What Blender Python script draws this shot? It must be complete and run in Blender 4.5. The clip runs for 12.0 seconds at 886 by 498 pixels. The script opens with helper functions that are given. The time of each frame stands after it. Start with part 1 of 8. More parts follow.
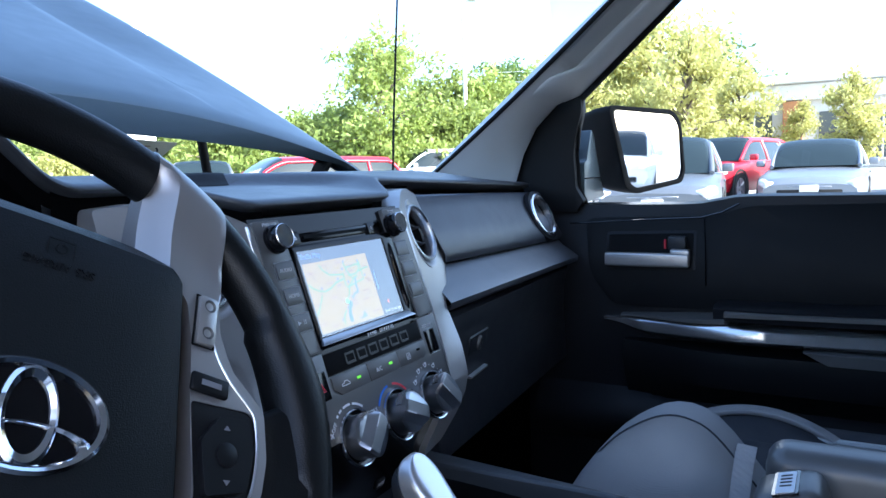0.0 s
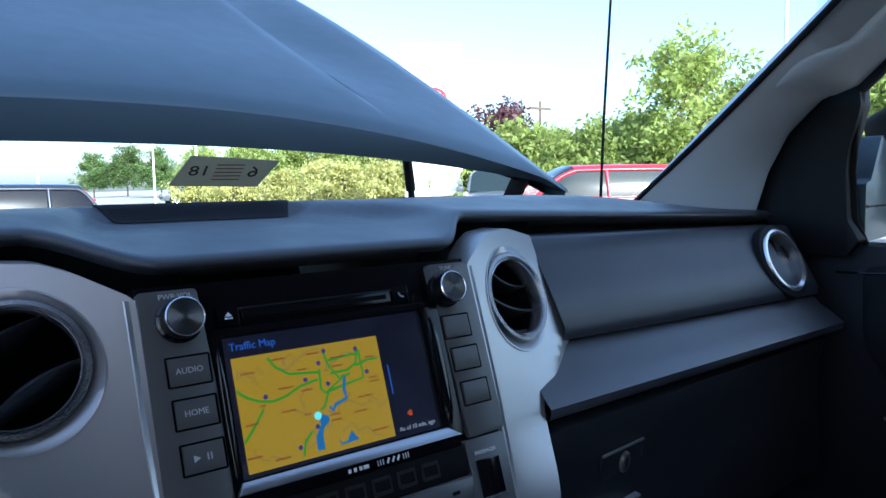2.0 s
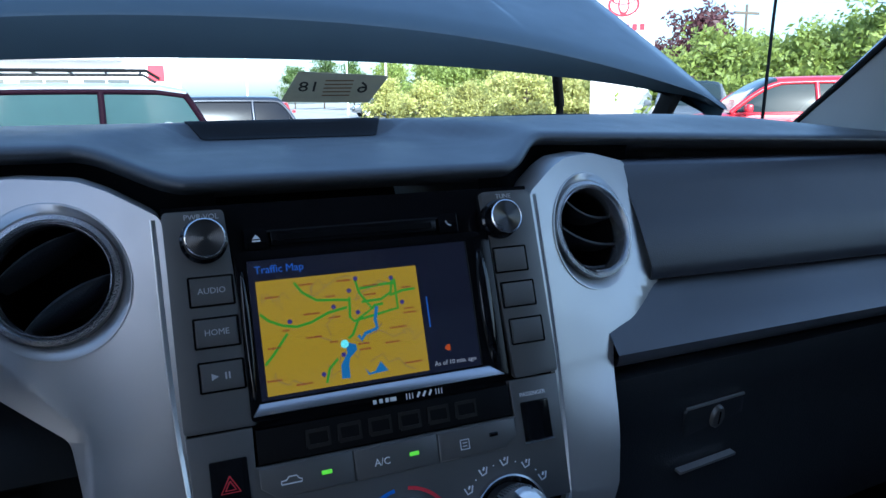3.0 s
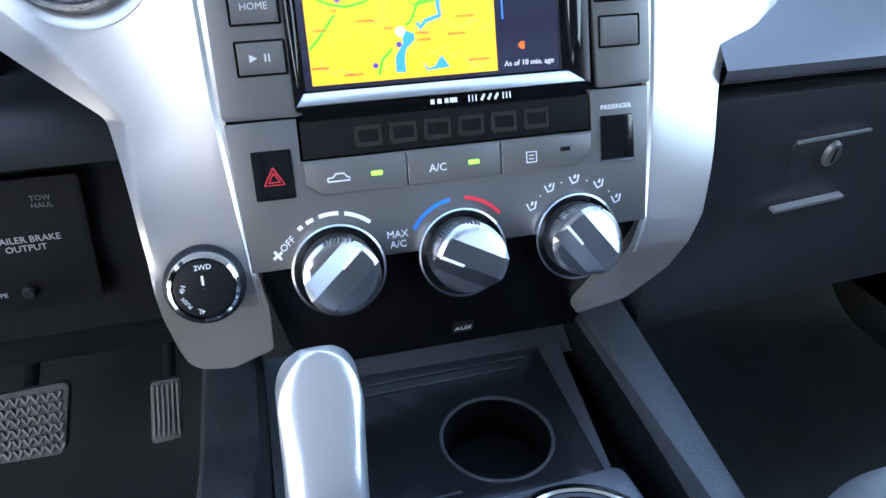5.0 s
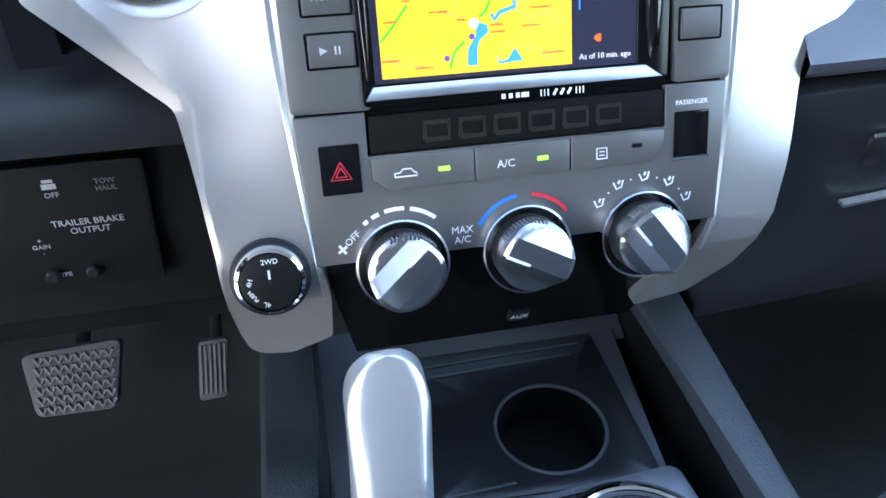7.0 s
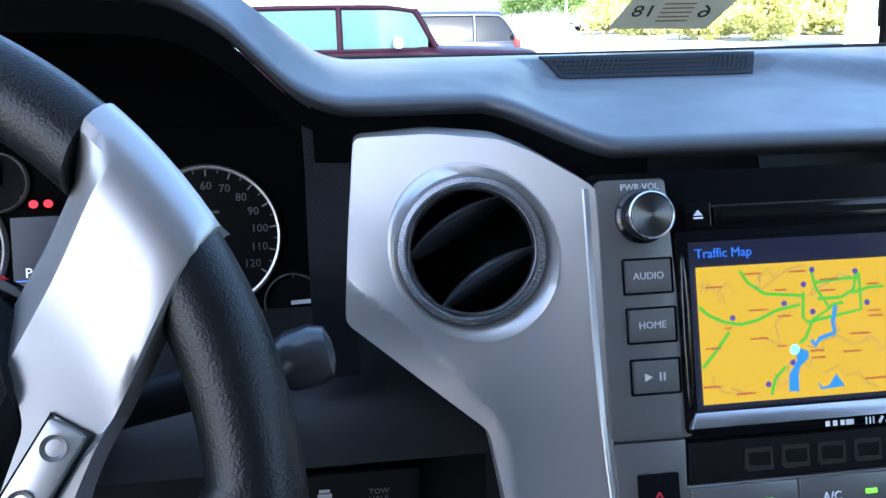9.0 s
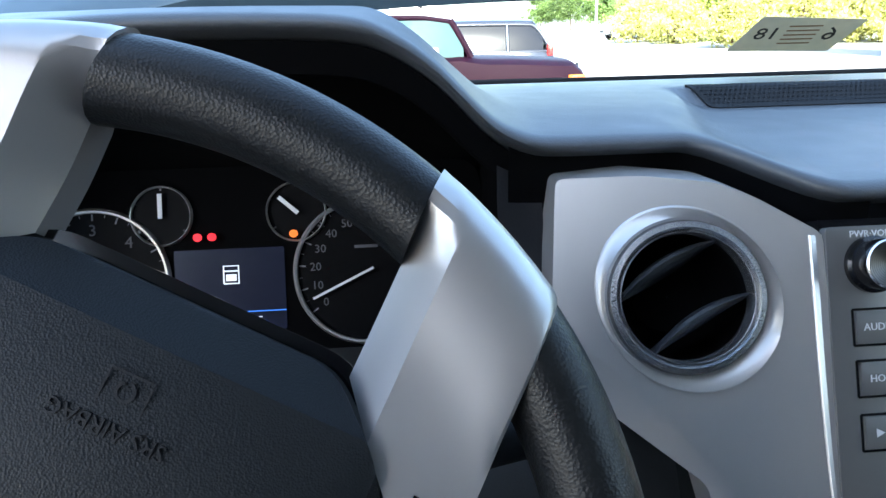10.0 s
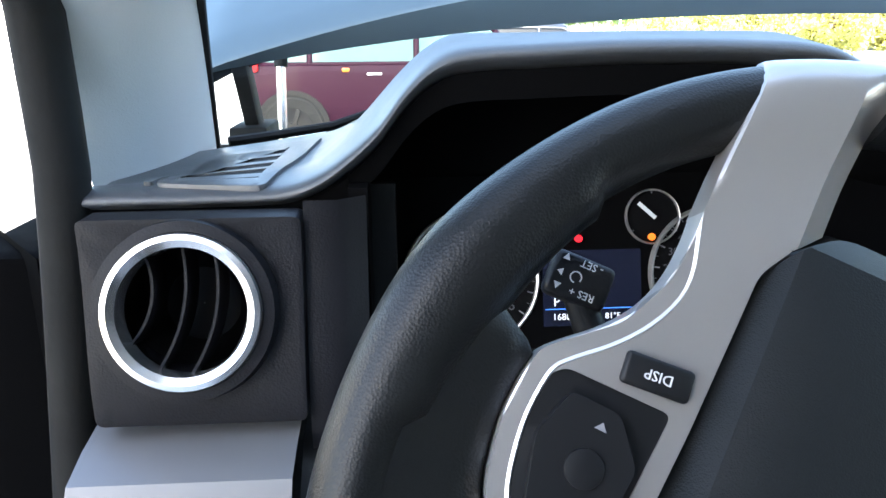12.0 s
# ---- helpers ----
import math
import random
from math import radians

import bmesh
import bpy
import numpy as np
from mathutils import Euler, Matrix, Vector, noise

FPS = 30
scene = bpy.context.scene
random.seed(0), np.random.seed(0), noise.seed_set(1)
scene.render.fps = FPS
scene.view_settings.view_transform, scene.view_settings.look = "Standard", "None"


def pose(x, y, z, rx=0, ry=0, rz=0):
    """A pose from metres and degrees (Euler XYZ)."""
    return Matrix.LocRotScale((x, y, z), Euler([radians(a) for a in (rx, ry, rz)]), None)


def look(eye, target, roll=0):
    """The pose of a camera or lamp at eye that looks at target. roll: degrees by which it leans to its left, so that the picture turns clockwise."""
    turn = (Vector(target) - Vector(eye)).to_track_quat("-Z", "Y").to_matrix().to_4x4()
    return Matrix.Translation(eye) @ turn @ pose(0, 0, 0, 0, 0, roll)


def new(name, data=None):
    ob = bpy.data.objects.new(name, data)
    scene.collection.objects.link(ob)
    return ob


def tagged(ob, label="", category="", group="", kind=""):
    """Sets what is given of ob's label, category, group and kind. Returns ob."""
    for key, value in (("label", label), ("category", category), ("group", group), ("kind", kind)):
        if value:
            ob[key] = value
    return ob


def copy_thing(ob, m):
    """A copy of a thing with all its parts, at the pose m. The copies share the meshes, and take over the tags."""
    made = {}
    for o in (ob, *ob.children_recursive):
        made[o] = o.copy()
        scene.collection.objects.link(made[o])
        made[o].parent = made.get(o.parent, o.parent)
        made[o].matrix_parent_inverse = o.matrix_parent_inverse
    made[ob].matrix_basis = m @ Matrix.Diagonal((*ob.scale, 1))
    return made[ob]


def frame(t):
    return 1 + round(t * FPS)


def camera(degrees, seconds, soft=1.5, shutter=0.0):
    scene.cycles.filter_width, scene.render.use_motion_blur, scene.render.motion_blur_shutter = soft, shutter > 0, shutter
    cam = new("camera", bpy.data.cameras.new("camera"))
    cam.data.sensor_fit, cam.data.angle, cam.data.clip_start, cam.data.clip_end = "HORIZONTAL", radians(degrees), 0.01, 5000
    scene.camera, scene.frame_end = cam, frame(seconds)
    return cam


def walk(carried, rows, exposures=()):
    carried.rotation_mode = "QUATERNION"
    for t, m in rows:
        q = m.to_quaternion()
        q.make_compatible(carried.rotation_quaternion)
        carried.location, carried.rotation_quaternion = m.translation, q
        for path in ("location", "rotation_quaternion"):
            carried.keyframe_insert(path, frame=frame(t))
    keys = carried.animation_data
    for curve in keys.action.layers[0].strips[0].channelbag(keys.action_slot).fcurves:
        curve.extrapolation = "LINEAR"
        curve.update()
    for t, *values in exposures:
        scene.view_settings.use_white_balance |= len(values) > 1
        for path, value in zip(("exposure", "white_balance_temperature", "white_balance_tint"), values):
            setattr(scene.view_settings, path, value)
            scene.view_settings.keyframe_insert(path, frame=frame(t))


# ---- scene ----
cam = camera(62.9, 12.0)
PATH = [
    (0, (-0.599, -0.452, 1.454), (1.142, 0.512, 1.249), -1.7),
    (0.5, (-0.503, -0.429, 1.455), (1.186, 0.631, 1.294), -1.6),
    (1, (-0.389, -0.416, 1.467), (1.21, 0.776, 1.317), -1.4),
    (1.5, (-0.308, -0.422, 1.477), (1.16, 0.929, 1.331), -1.3),
    (2, (-0.233, -0.427, 1.473), (0.984, 1.151, 1.308), -1.1),
    (2.5, (-0.176, -0.44, 1.481), (0.768, 1.304, 1.219), -0.9),
    (3, (-0.136, -0.442, 1.476), (0.636, 1.361, 1.087), -0.8),
    (3.2, (-0.128, -0.439, 1.471), (0.582, 1.373, 1.007), -0.9),
    (4.8, (-0.103, -0.407, 1.436), (0.352, 1.267, 0.441), -0.1),
    (5, (-0.102, -0.407, 1.437), (0.333, 1.237, 0.384), -0.1),
    (5.5, (-0.098, -0.412, 1.432), (0.293, 1.172, 0.275), -0.3),
    (6, (-0.104, -0.403, 1.441), (0.266, 1.143, 0.228), -0.1),
    (6.5, (-0.111, -0.395, 1.448), (0.241, 1.152, 0.231), -0.1),
    (6.7, (-0.114, -0.391, 1.453), (0.235, 1.158, 0.236), 0.1),
    (8.5, (-0.181, -0.333, 1.479), (0.086, 1.54, 0.834), -1.2),
    (9, (-0.238, -0.334, 1.493), (-0.018, 1.562, 0.895), -1.1),
    (9.5, (-0.286, -0.325, 1.501), (-0.113, 1.582, 0.923), -1.3),
    (10, (-0.328, -0.311, 1.51), (-0.181, 1.599, 0.935), -1.4),
    (10.5, (-0.387, -0.314, 1.53), (-0.292, 1.602, 0.967), -0.5),
    (11, (-0.441, -0.313, 1.532), (-0.380, 1.602, 0.960), -0.8),
    (11.5, (-0.507, -0.311, 1.537), (-0.437, 1.61, 0.985), -0.2),
    (12, (-0.574, -0.333, 1.526), (-0.469, 1.581, 0.954), -0.5),
]
walk(cam, [(t, look(eye, target, roll)) for t, eye, target, roll in PATH],
     exposures=[(0.0, 2.45, 5680, 13), (1.2, 2.2, 5600, 12), (2.0, 1.88, 5500, 10), (2.5, 1.80, 5450, 8), (3.2, 1.82, 5350, 8), (5.0, 4.33, 6250, 9), (6.7, 4.38, 6300, 9), (8.5, 3.66, 5750, 13),
                (9.0, 3.38, 5850, 11), (10.0, 3.40, 6400, 7), (11.0, 3.47, 6600, 4), (11.5, 3.58, 6500, -4), (12.0, 3.88, 6900, 8)])

# ---- world and sun ----
SUN_AZ, SUN_EL = radians(183), radians(33)      # clockwise from the truck's nose: from behind
world = bpy.data.worlds.new("sky")
scene.world = world
world.use_nodes = True
wn = world.node_tree
sky = wn.nodes.new("ShaderNodeTexSky")
sky.sky_type, sky.sun_disc, sky.sun_elevation, sky.sun_rotation = "NISHITA", False, SUN_EL, SUN_AZ
sky.air_density, sky.dust_density, sky.ozone_density = 0.9, 2.6, 0.9
wn.nodes["Background"].inputs["Strength"].default_value = 0.15
wn.links.new(sky.outputs[0], wn.nodes["Background"].inputs["Color"])
sun_data = bpy.data.lights.new("sun", "SUN")
sun_data.energy, sun_data.angle, sun_data.color = 3.5, radians(0.5), (1.0, 0.95, 0.86)
sun = new("sun", sun_data)
to_sun = Vector((math.sin(SUN_AZ) * math.cos(SUN_EL), math.cos(SUN_AZ) * math.cos(SUN_EL), math.sin(SUN_EL)))
sun.matrix_basis = look(to_sun * 30, (0, 0, 0))


# ---- materials ----
def mat(name, col, rough=0.5, metal=0.0, bump=0.0, grain=300.0, var=0.12, spots=6.0, coat=0.0, emit=0.0, kind="noise", rand=0.0, spec=0.5):
    """A surface with grain (fine relief) and slow variation of colour and gloss; rand: how far single pieces differ."""
    m = bpy.data.materials.new(name)
    m.use_nodes = True
    nt = m.node_tree
    b = nt.nodes["Principled BSDF"]
    b.inputs["Roughness"].default_value, b.inputs["Metallic"].default_value = rough, metal
    b.inputs["Coat Weight"].default_value, b.inputs["Specular IOR Level"].default_value = coat, spec
    b.inputs["Coat Roughness"].default_value = 0.08
    tc = nt.nodes.new("ShaderNodeTexCoord")
    n1 = nt.nodes.new("ShaderNodeTexNoise")
    n1.inputs["Scale"].default_value, n1.inputs["Detail"].default_value = spots, 6
    nt.links.new(tc.outputs["Object"], n1.inputs["Vector"])
    mix = nt.nodes.new("ShaderNodeMix")
    mix.data_type = "RGBA"
    c = Vector(col[:3])
    mix.inputs["A"].default_value = (*(c * (1 - var)), 1)
    mix.inputs["B"].default_value = (*[min(1, v) for v in c * (1 + var)], 1)
    nt.links.new(n1.outputs["Fac"], mix.inputs["Factor"])
    out = mix.outputs["Result"]
    if rand:
        info = nt.nodes.new("ShaderNodeObjectInfo")
        geo = nt.nodes.new("ShaderNodeNewGeometry")
        add = nt.nodes.new("ShaderNodeMath")
        add.operation = "ADD"
        nt.links.new(info.outputs["Random"], add.inputs[0])
        nt.links.new(geo.outputs["Random Per Island"], add.inputs[1])
        mr = nt.nodes.new("ShaderNodeMapRange")
        mr.inputs["From Max"].default_value = 2.0
        mr.inputs["To Min"].default_value, mr.inputs["To Max"].default_value = 1 - rand, 1 + rand
        nt.links.new(add.outputs[0], mr.inputs["Value"])
        hsv = nt.nodes.new("ShaderNodeHueSaturation")
        nt.links.new(mr.outputs[0], hsv.inputs["Value"])
        nt.links.new(out, hsv.inputs["Color"])
        out = hsv.outputs["Color"]
    nt.links.new(out, b.inputs["Base Color"])
    rr = nt.nodes.new("ShaderNodeMapRange")
    rr.inputs["To Min"].default_value, rr.inputs["To Max"].default_value = max(0.02, rough * 0.85), min(1.0, rough * 1.15)
    n2 = nt.nodes.new("ShaderNodeTexNoise")
    n2.inputs["Scale"].default_value, n2.inputs["Detail"].default_value = spots * 7, 3
    nt.links.new(tc.outputs["Object"], n2.inputs["Vector"])
    nt.links.new(n2.outputs["Fac"], rr.inputs["Value"])
    nt.links.new(rr.outputs[0], b.inputs["Roughness"])
    if bump:
        bp = nt.nodes.new("ShaderNodeBump")
        bp.inputs["Strength"].default_value, bp.inputs["Distance"].default_value = bump, 0.0006
        if kind == "leather":
            g = nt.nodes.new("ShaderNodeTexVoronoi")
            g.inputs["Scale"].default_value = grain
            nt.links.new(g.outputs["Distance"], bp.inputs["Height"])
        elif kind == "ribs":
            g = nt.nodes.new("ShaderNodeTexWave")
            g.inputs["Scale"].default_value, g.inputs["Distortion"].default_value = grain, 0.3
            nt.links.new(g.outputs["Fac"], bp.inputs["Height"])
        else:
            g = nt.nodes.new("ShaderNodeTexNoise")
            g.inputs["Scale"].default_value, g.inputs["Detail"].default_value = grain, 4
            nt.links.new(g.outputs["Fac"], bp.inputs["Height"])
        nt.links.new(tc.outputs["Object"], g.inputs["Vector"])
        nt.links.new(bp.outputs[0], b.inputs["Normal"])
    if emit:
        nt.links.new(out, b.inputs["Emission Color"])
        b.inputs["Emission Strength"].default_value = emit
    return m


def glass_mat(name, tint, ior=1.45, rough=0.0):
    m = bpy.data.materials.new(name)
    m.use_nodes = True
    nt = m.node_tree
    nt.nodes.remove(nt.nodes["Principled BSDF"])
    tr, gl = nt.nodes.new("ShaderNodeBsdfTransparent"), nt.nodes.new("ShaderNodeBsdfGlossy")
    tr.inputs[0].default_value, gl.inputs["Roughness"].default_value = (*tint, 1), rough
    fr, mx = nt.nodes.new("ShaderNodeFresnel"), nt.nodes.new("ShaderNodeMixShader")
    fr.inputs[0].default_value = ior
    nt.links.new(fr.outputs[0], mx.inputs[0])
    nt.links.new(tr.outputs[0], mx.inputs[1])
    nt.links.new(gl.outputs[0], mx.inputs[2])
    nt.links.new(mx.outputs[0], nt.nodes["Material Output"].inputs[0])
    return m


PAD = mat("dash_pad", (0.046, 0.050, 0.056), 0.40, bump=0.22, grain=900, var=0.06, kind="leather", spec=0.55)
DARK = mat("black_plastic", (0.0065, 0.007, 0.008), 0.5, bump=0.2, grain=800, var=0.15, spec=0.16)
DARK2 = mat("charcoal_plastic", (0.0115, 0.012, 0.0145), 0.42, bump=0.25, grain=700, var=0.1, kind="leather", spec=0.22)
LEATHER = mat("black_leather", (0.006, 0.0065, 0.007), 0.38, bump=0.22, grain=1050, var=0.1, spec=0.26, kind="leather")
HUBSKIN = mat("airbag_cover", (0.0088, 0.0102, 0.0114), 0.44, bump=0.26, grain=1500, var=0.08, spec=0.15, kind="leather")
CONTROL = mat("control_black", (0.0075, 0.0078, 0.009), 0.42, var=0.08, spec=0.2)
SILVER = mat("satin_silver", (0.460, 0.446, 0.432), 0.36, metal=0.7, bump=0.05, grain=1500, var=0.04)
SILVER2 = mat("bright_silver", (0.70, 0.70, 0.71), 0.22, metal=0.95, var=0.04)
GREYP = mat("grey_panel", (0.124, 0.121, 0.117), 0.40, metal=0.35, bump=0.05, grain=1500, var=0.05)
# near-black that carries the shade under the dash pad and instrument hood
SHADEBLACK = mat("shade_black", (0.0022, 0.0022, 0.0025), 0.9, var=0.1, spec=0.03)
# doorway shade put into the colour, far blacker than plain plastic
SHADEDOOR = mat("shaded_door_black", (0.0014, 0.0014, 0.0016), 0.8, bump=0.2, grain=600, var=0.1, spec=0.015)
PANEL2 = mat("dark_smooth_panel", (0.040, 0.043, 0.054), 0.40, bump=0.15, grain=900, var=0.08, kind="leather", spec=0.5)
PANEL = mat("smooth_panel", (0.066, 0.070, 0.082), 0.33, bump=0.12, grain=900, var=0.08, kind="leather", spec=0.85)
RAIL = mat("grained_rail", (0.040, 0.043, 0.047), 0.40, bump=0.45, grain=800, var=0.08, kind="leather")
# shaded copy of the rail plastic, for the rail that gets less light
SHADERAIL = mat("shaded_grained_rail", (0.017, 0.0185, 0.020), 0.42, bump=0.5, grain=800, var=0.08, kind="leather", spec=0.35)
KNURL = mat("knurled_chrome", (0.40, 0.40, 0.41), 0.17, metal=1.0, bump=0.8, grain=900, var=0.06)
TURNED = mat("turned_metal", (0.46, 0.46, 0.47), 0.30, metal=1.0, var=0.04)
GLOSS2 = mat("black_gloss_plastic", (0.004, 0.004, 0.005), 0.16, var=0.1, spec=0.2)
CHROME = mat("chrome", (0.85, 0.86, 0.88), 0.10, metal=1.0, var=0.03)
GLOSS = mat("piano_black", (0.005, 0.005, 0.006), 0.10, var=0.1, spec=0.4)
GAUGE = mat("gauge_face", (0.003, 0.003, 0.0035), 0.6, var=0.1, spec=0.07)
WHITE = mat("white_print", (0.75, 0.76, 0.78), 0.6, var=0.03)
DIM = mat("grey_print", (0.17, 0.17, 0.185), 0.6, var=0.03)
KEYPRINT = mat("worn_key_print", (0.52, 0.52, 0.53), 0.6, var=0.1, spots=60)
PRINT = mat("pale_grey_print", (0.42, 0.42, 0.44), 0.6, var=0.03)
HOUSING = mat("matt_housing", (0.006, 0.006, 0.0065), 0.6, var=0.1, spec=0.08)
LID = mat("lid_plastic", (0.022, 0.0235, 0.027), 0.45, bump=0.3, grain=700, var=0.08, kind="leather", spec=0.4)
TRIMGREY = mat("pillar_trim", (0.55, 0.58, 0.585), 0.75, bump=0.3, grain=900, var=0.05)
FABRIC = mat("seat_fabric", (0.44, 0.435, 0.43), 0.85, bump=0.8, grain=900, var=0.08, kind="ribs")
FABRIC2 = mat("dark_seat_fabric", (0.045, 0.048, 0.055), 0.9, bump=0.8, grain=700, var=0.12)
CARPET = mat("carpet", (0.0100, 0.0110, 0.0108), 0.95, bump=1.0, grain=500, var=0.25, spots=20, spec=0.12)
RUBBER = mat("rubber", (0.009, 0.009, 0.009), 0.8, bump=0.4, grain=200, var=0.2, spec=0.2)
PAINT = mat("slate_paint", (0.068, 0.095, 0.112), 0.42, metal=0.5, coat=0.25, var=0.05, spots=3)


def lit(name, col, emit, **more):
    """A display surface: dark when off, lit by its own glow."""
    m = mat(name, col, 0.3, emit=emit, **more)
    nt = m.node_tree
    b = nt.nodes["Principled BSDF"]
    nt.links.remove(b.inputs["Base Color"].links[0])
    b.inputs["Base Color"].default_value = (0.012, 0.012, 0.014, 1)
    return m


GREEN_LED = mat("green_led", (0.22, 0.85, 0.05), 0.5, emit=0.12, var=0.02)
RED_LED = mat("red_lamp", (1.0, 0.012, 0.025), 0.5, emit=0.13, var=0.02)
ORANGE_LED = mat("orange_lamp", (1.0, 0.19, 0.02), 0.5, emit=0.085, var=0.02)
RED_PRINT = mat("red_print", (0.62, 0.03, 0.05), 0.5, var=0.03)
BLUE_PRINT = mat("blue_print", (0.02, 0.16, 0.62), 0.5, var=0.03)
MAP_Y = lit("map_land", (0.80, 0.50, 0.035), 0.145, var=0.03, spots=40)
MAP_G = lit("map_road", (0.10, 0.62, 0.05), 0.130, var=0.05)
MAP_B = lit("map_water", (0.05, 0.30, 0.70), 0.150, var=0.05)
MAP_R = lit("map_sign", (0.50, 0.06, 0.05), 0.125, var=0.05)
MAP_P = lit("map_lines", (0.45, 0.32, 0.30), 0.100, var=0.05)
UI = mat("screen_panel", (0.018, 0.021, 0.050), 0.22, emit=0.10, var=0.05)
UI_BLUE = mat("screen_title", (0.05, 0.20, 0.75), 0.3, emit=0.14, var=0.02)
UI_WHITE = mat("screen_text", (0.55, 0.58, 0.65), 0.3, emit=0.12, var=0.02)
LCD = mat("cluster_display", (0.006, 0.008, 0.02), 0.25, emit=0.035, var=0.05)
GLASS = glass_mat("window_glass", (0.86, 0.93, 0.92))
PRIVACY = glass_mat("privacy_glass", (0.16, 0.17, 0.17))
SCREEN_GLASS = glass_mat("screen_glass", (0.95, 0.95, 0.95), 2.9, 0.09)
MIRROR = mat("mirror_glass", (0.9, 0.92, 0.93), 0.015, metal=1.0, var=0.01)


# ---- building ----
def world_of(ob):
    return Matrix() if ob.type == "MESH" else ob.matrix_basis.copy()


def as_mesh(name, bm, material, sharp=38, fix=True):
    if fix:
        bmesh.ops.recalc_face_normals(bm, faces=bm.faces)
    me = bpy.data.meshes.new(name)
    bm.to_mesh(me)
    bm.free()
    me.materials.append(material)
    me.shade_smooth()
    me.set_sharp_from_angle(angle=radians(sharp))
    return me


def thing(name, at=(0, 0, 0), label="", category="", group="", kind=""):
    ob = new(name)
    ob.empty_display_size = 0.05
    ob.matrix_basis = Matrix.Translation(at)
    return tagged(ob, label, category, group, kind)


def part(name, bm, material, parent, label="", sharp=38, fix=True):
    ob = new(name, as_mesh(name, bm, material, sharp, fix))
    ob.parent = parent
    ob.matrix_parent_inverse = world_of(parent).inverted()
    return tagged(ob, label)


def even(ob):
    """Shade large flat faces flat and only their rims round."""
    w = ob.modifiers.new("even", "WEIGHTED_NORMAL")
    w.keep_sharp, w.weight = True, 80
    return ob


def solo(name, bm, material, label, category, group="", kind="", sharp=38, fix=True):
    return tagged(new(name, as_mesh(name, bm, material, sharp, fix)), label, category, group, kind)


def join(bm, other, m=None):
    me = bpy.data.meshes.new("tmp")
    other.to_mesh(me)
    other.free()
    if m is not None:
        me.transform(m)
    bm.from_mesh(me)
    bpy.data.meshes.remove(me)
    return bm


def rbox(c, s, bev=0.002, seg=2, m=None, bm=None):
    """A box with rounded edges at c, of size s, turned by m."""
    b = bmesh.new()
    bmesh.ops.create_cube(b, size=1)
    for v in b.verts:
        v.co = Vector((v.co.x * s[0], v.co.y * s[1], v.co.z * s[2]))
    if bev:
        bmesh.ops.bevel(b, geom=list(b.edges), offset=min(bev, min(s) * 0.49), segments=seg, profile=0.5, affect="EDGES")
    mm = Matrix.Translation(c) if m is None else m @ Matrix.Translation(c)
    return join(bm if bm is not None else bmesh.new(), b, mm)


def loft(rows, bm=None, close_v=False, close_u=False, caps=False):
    """Quads between rows of points. close_u: each row is a ring. close_v: the last row meets the first. caps: closed ends."""
    bm = bm if bm is not None else bmesh.new()
    vs = [[bm.verts.new(p) for p in r] for r in rows]
    nr, nc = len(vs), len(vs[0])
    for i in range(nr if close_v else nr - 1):
        for j in range(nc if close_u else nc - 1):
            a, b = vs[i], vs[(i + 1) % nr]
            q = (a[j], a[(j + 1) % nc], b[(j + 1) % nc], b[j])
            if len({tuple(round(x, 6) for x in v.co) for v in q}) > 2:
                bm.faces.new(q)
    if caps:
        bm.faces.new(vs[0])
        bm.faces.new(vs[-1])
    return bm


def lathe(prof, m, seg=40, bm=None, closed=False, sx=1.0, sy=1.0):
    """Turns (radius, height) pairs round the z of m."""
    rows = [[m @ Vector((sx * r * math.cos(2 * math.pi * k / seg), sy * r * math.sin(2 * math.pi * k / seg), h)) for r, h in prof] for k in range(seg)]
    if closed:
        return loft(rows, bm, close_v=True, close_u=True)
    return loft(rows, bm, close_v=True)


def tube(pts, r, seg=10, bm=None, closed=False, flat=1.0):
    pts = [Vector(p) for p in pts]
    n = len(pts)
    rs = r if isinstance(r, (list, tuple)) else [r] * n
    rows, ref = [], None
    for i, p in enumerate(pts):
        d = (pts[(i + 1) % n] - pts[i - 1]) if closed else (pts[min(i + 1, n - 1)] - pts[max(i - 1, 0)])
        d.normalize()
        if ref is None:
            ref = d.orthogonal().normalized()
        ref = (ref - d * ref.dot(d)).normalized()
        s = d.cross(ref)
        rows.append([p + rs[i] * (ref * math.cos(a) + s * math.sin(a) * flat) for a in [2 * math.pi * k / seg for k in range(seg)]])
    return loft(rows, bm, close_v=closed, close_u=True, caps=not closed)


def rounded(poly, r, n=4):
    out = []
    m = len(poly)
    for i in range(m):
        p, a, b = Vector(poly[i]), Vector(poly[i - 1]), Vector(poly[(i + 1) % m])
        d0, d1 = a - p, b - p
        k = min(r, d0.length * 0.45, d1.length * 0.45)
        s, e = p + d0.normalized() * k, p + d1.normalized() * k
        for j in range(n + 1):
            t = j / n
            out.append(tuple((1 - t) ** 2 * s + 2 * t * (1 - t) * p + t * t * e))
    return out


def circle(cx, cy, r, n=40, ry=None):
    return [(cx + r * math.cos(2 * math.pi * k / n), cy + (ry or r) * math.sin(2 * math.pi * k / n)) for k in range(n)]


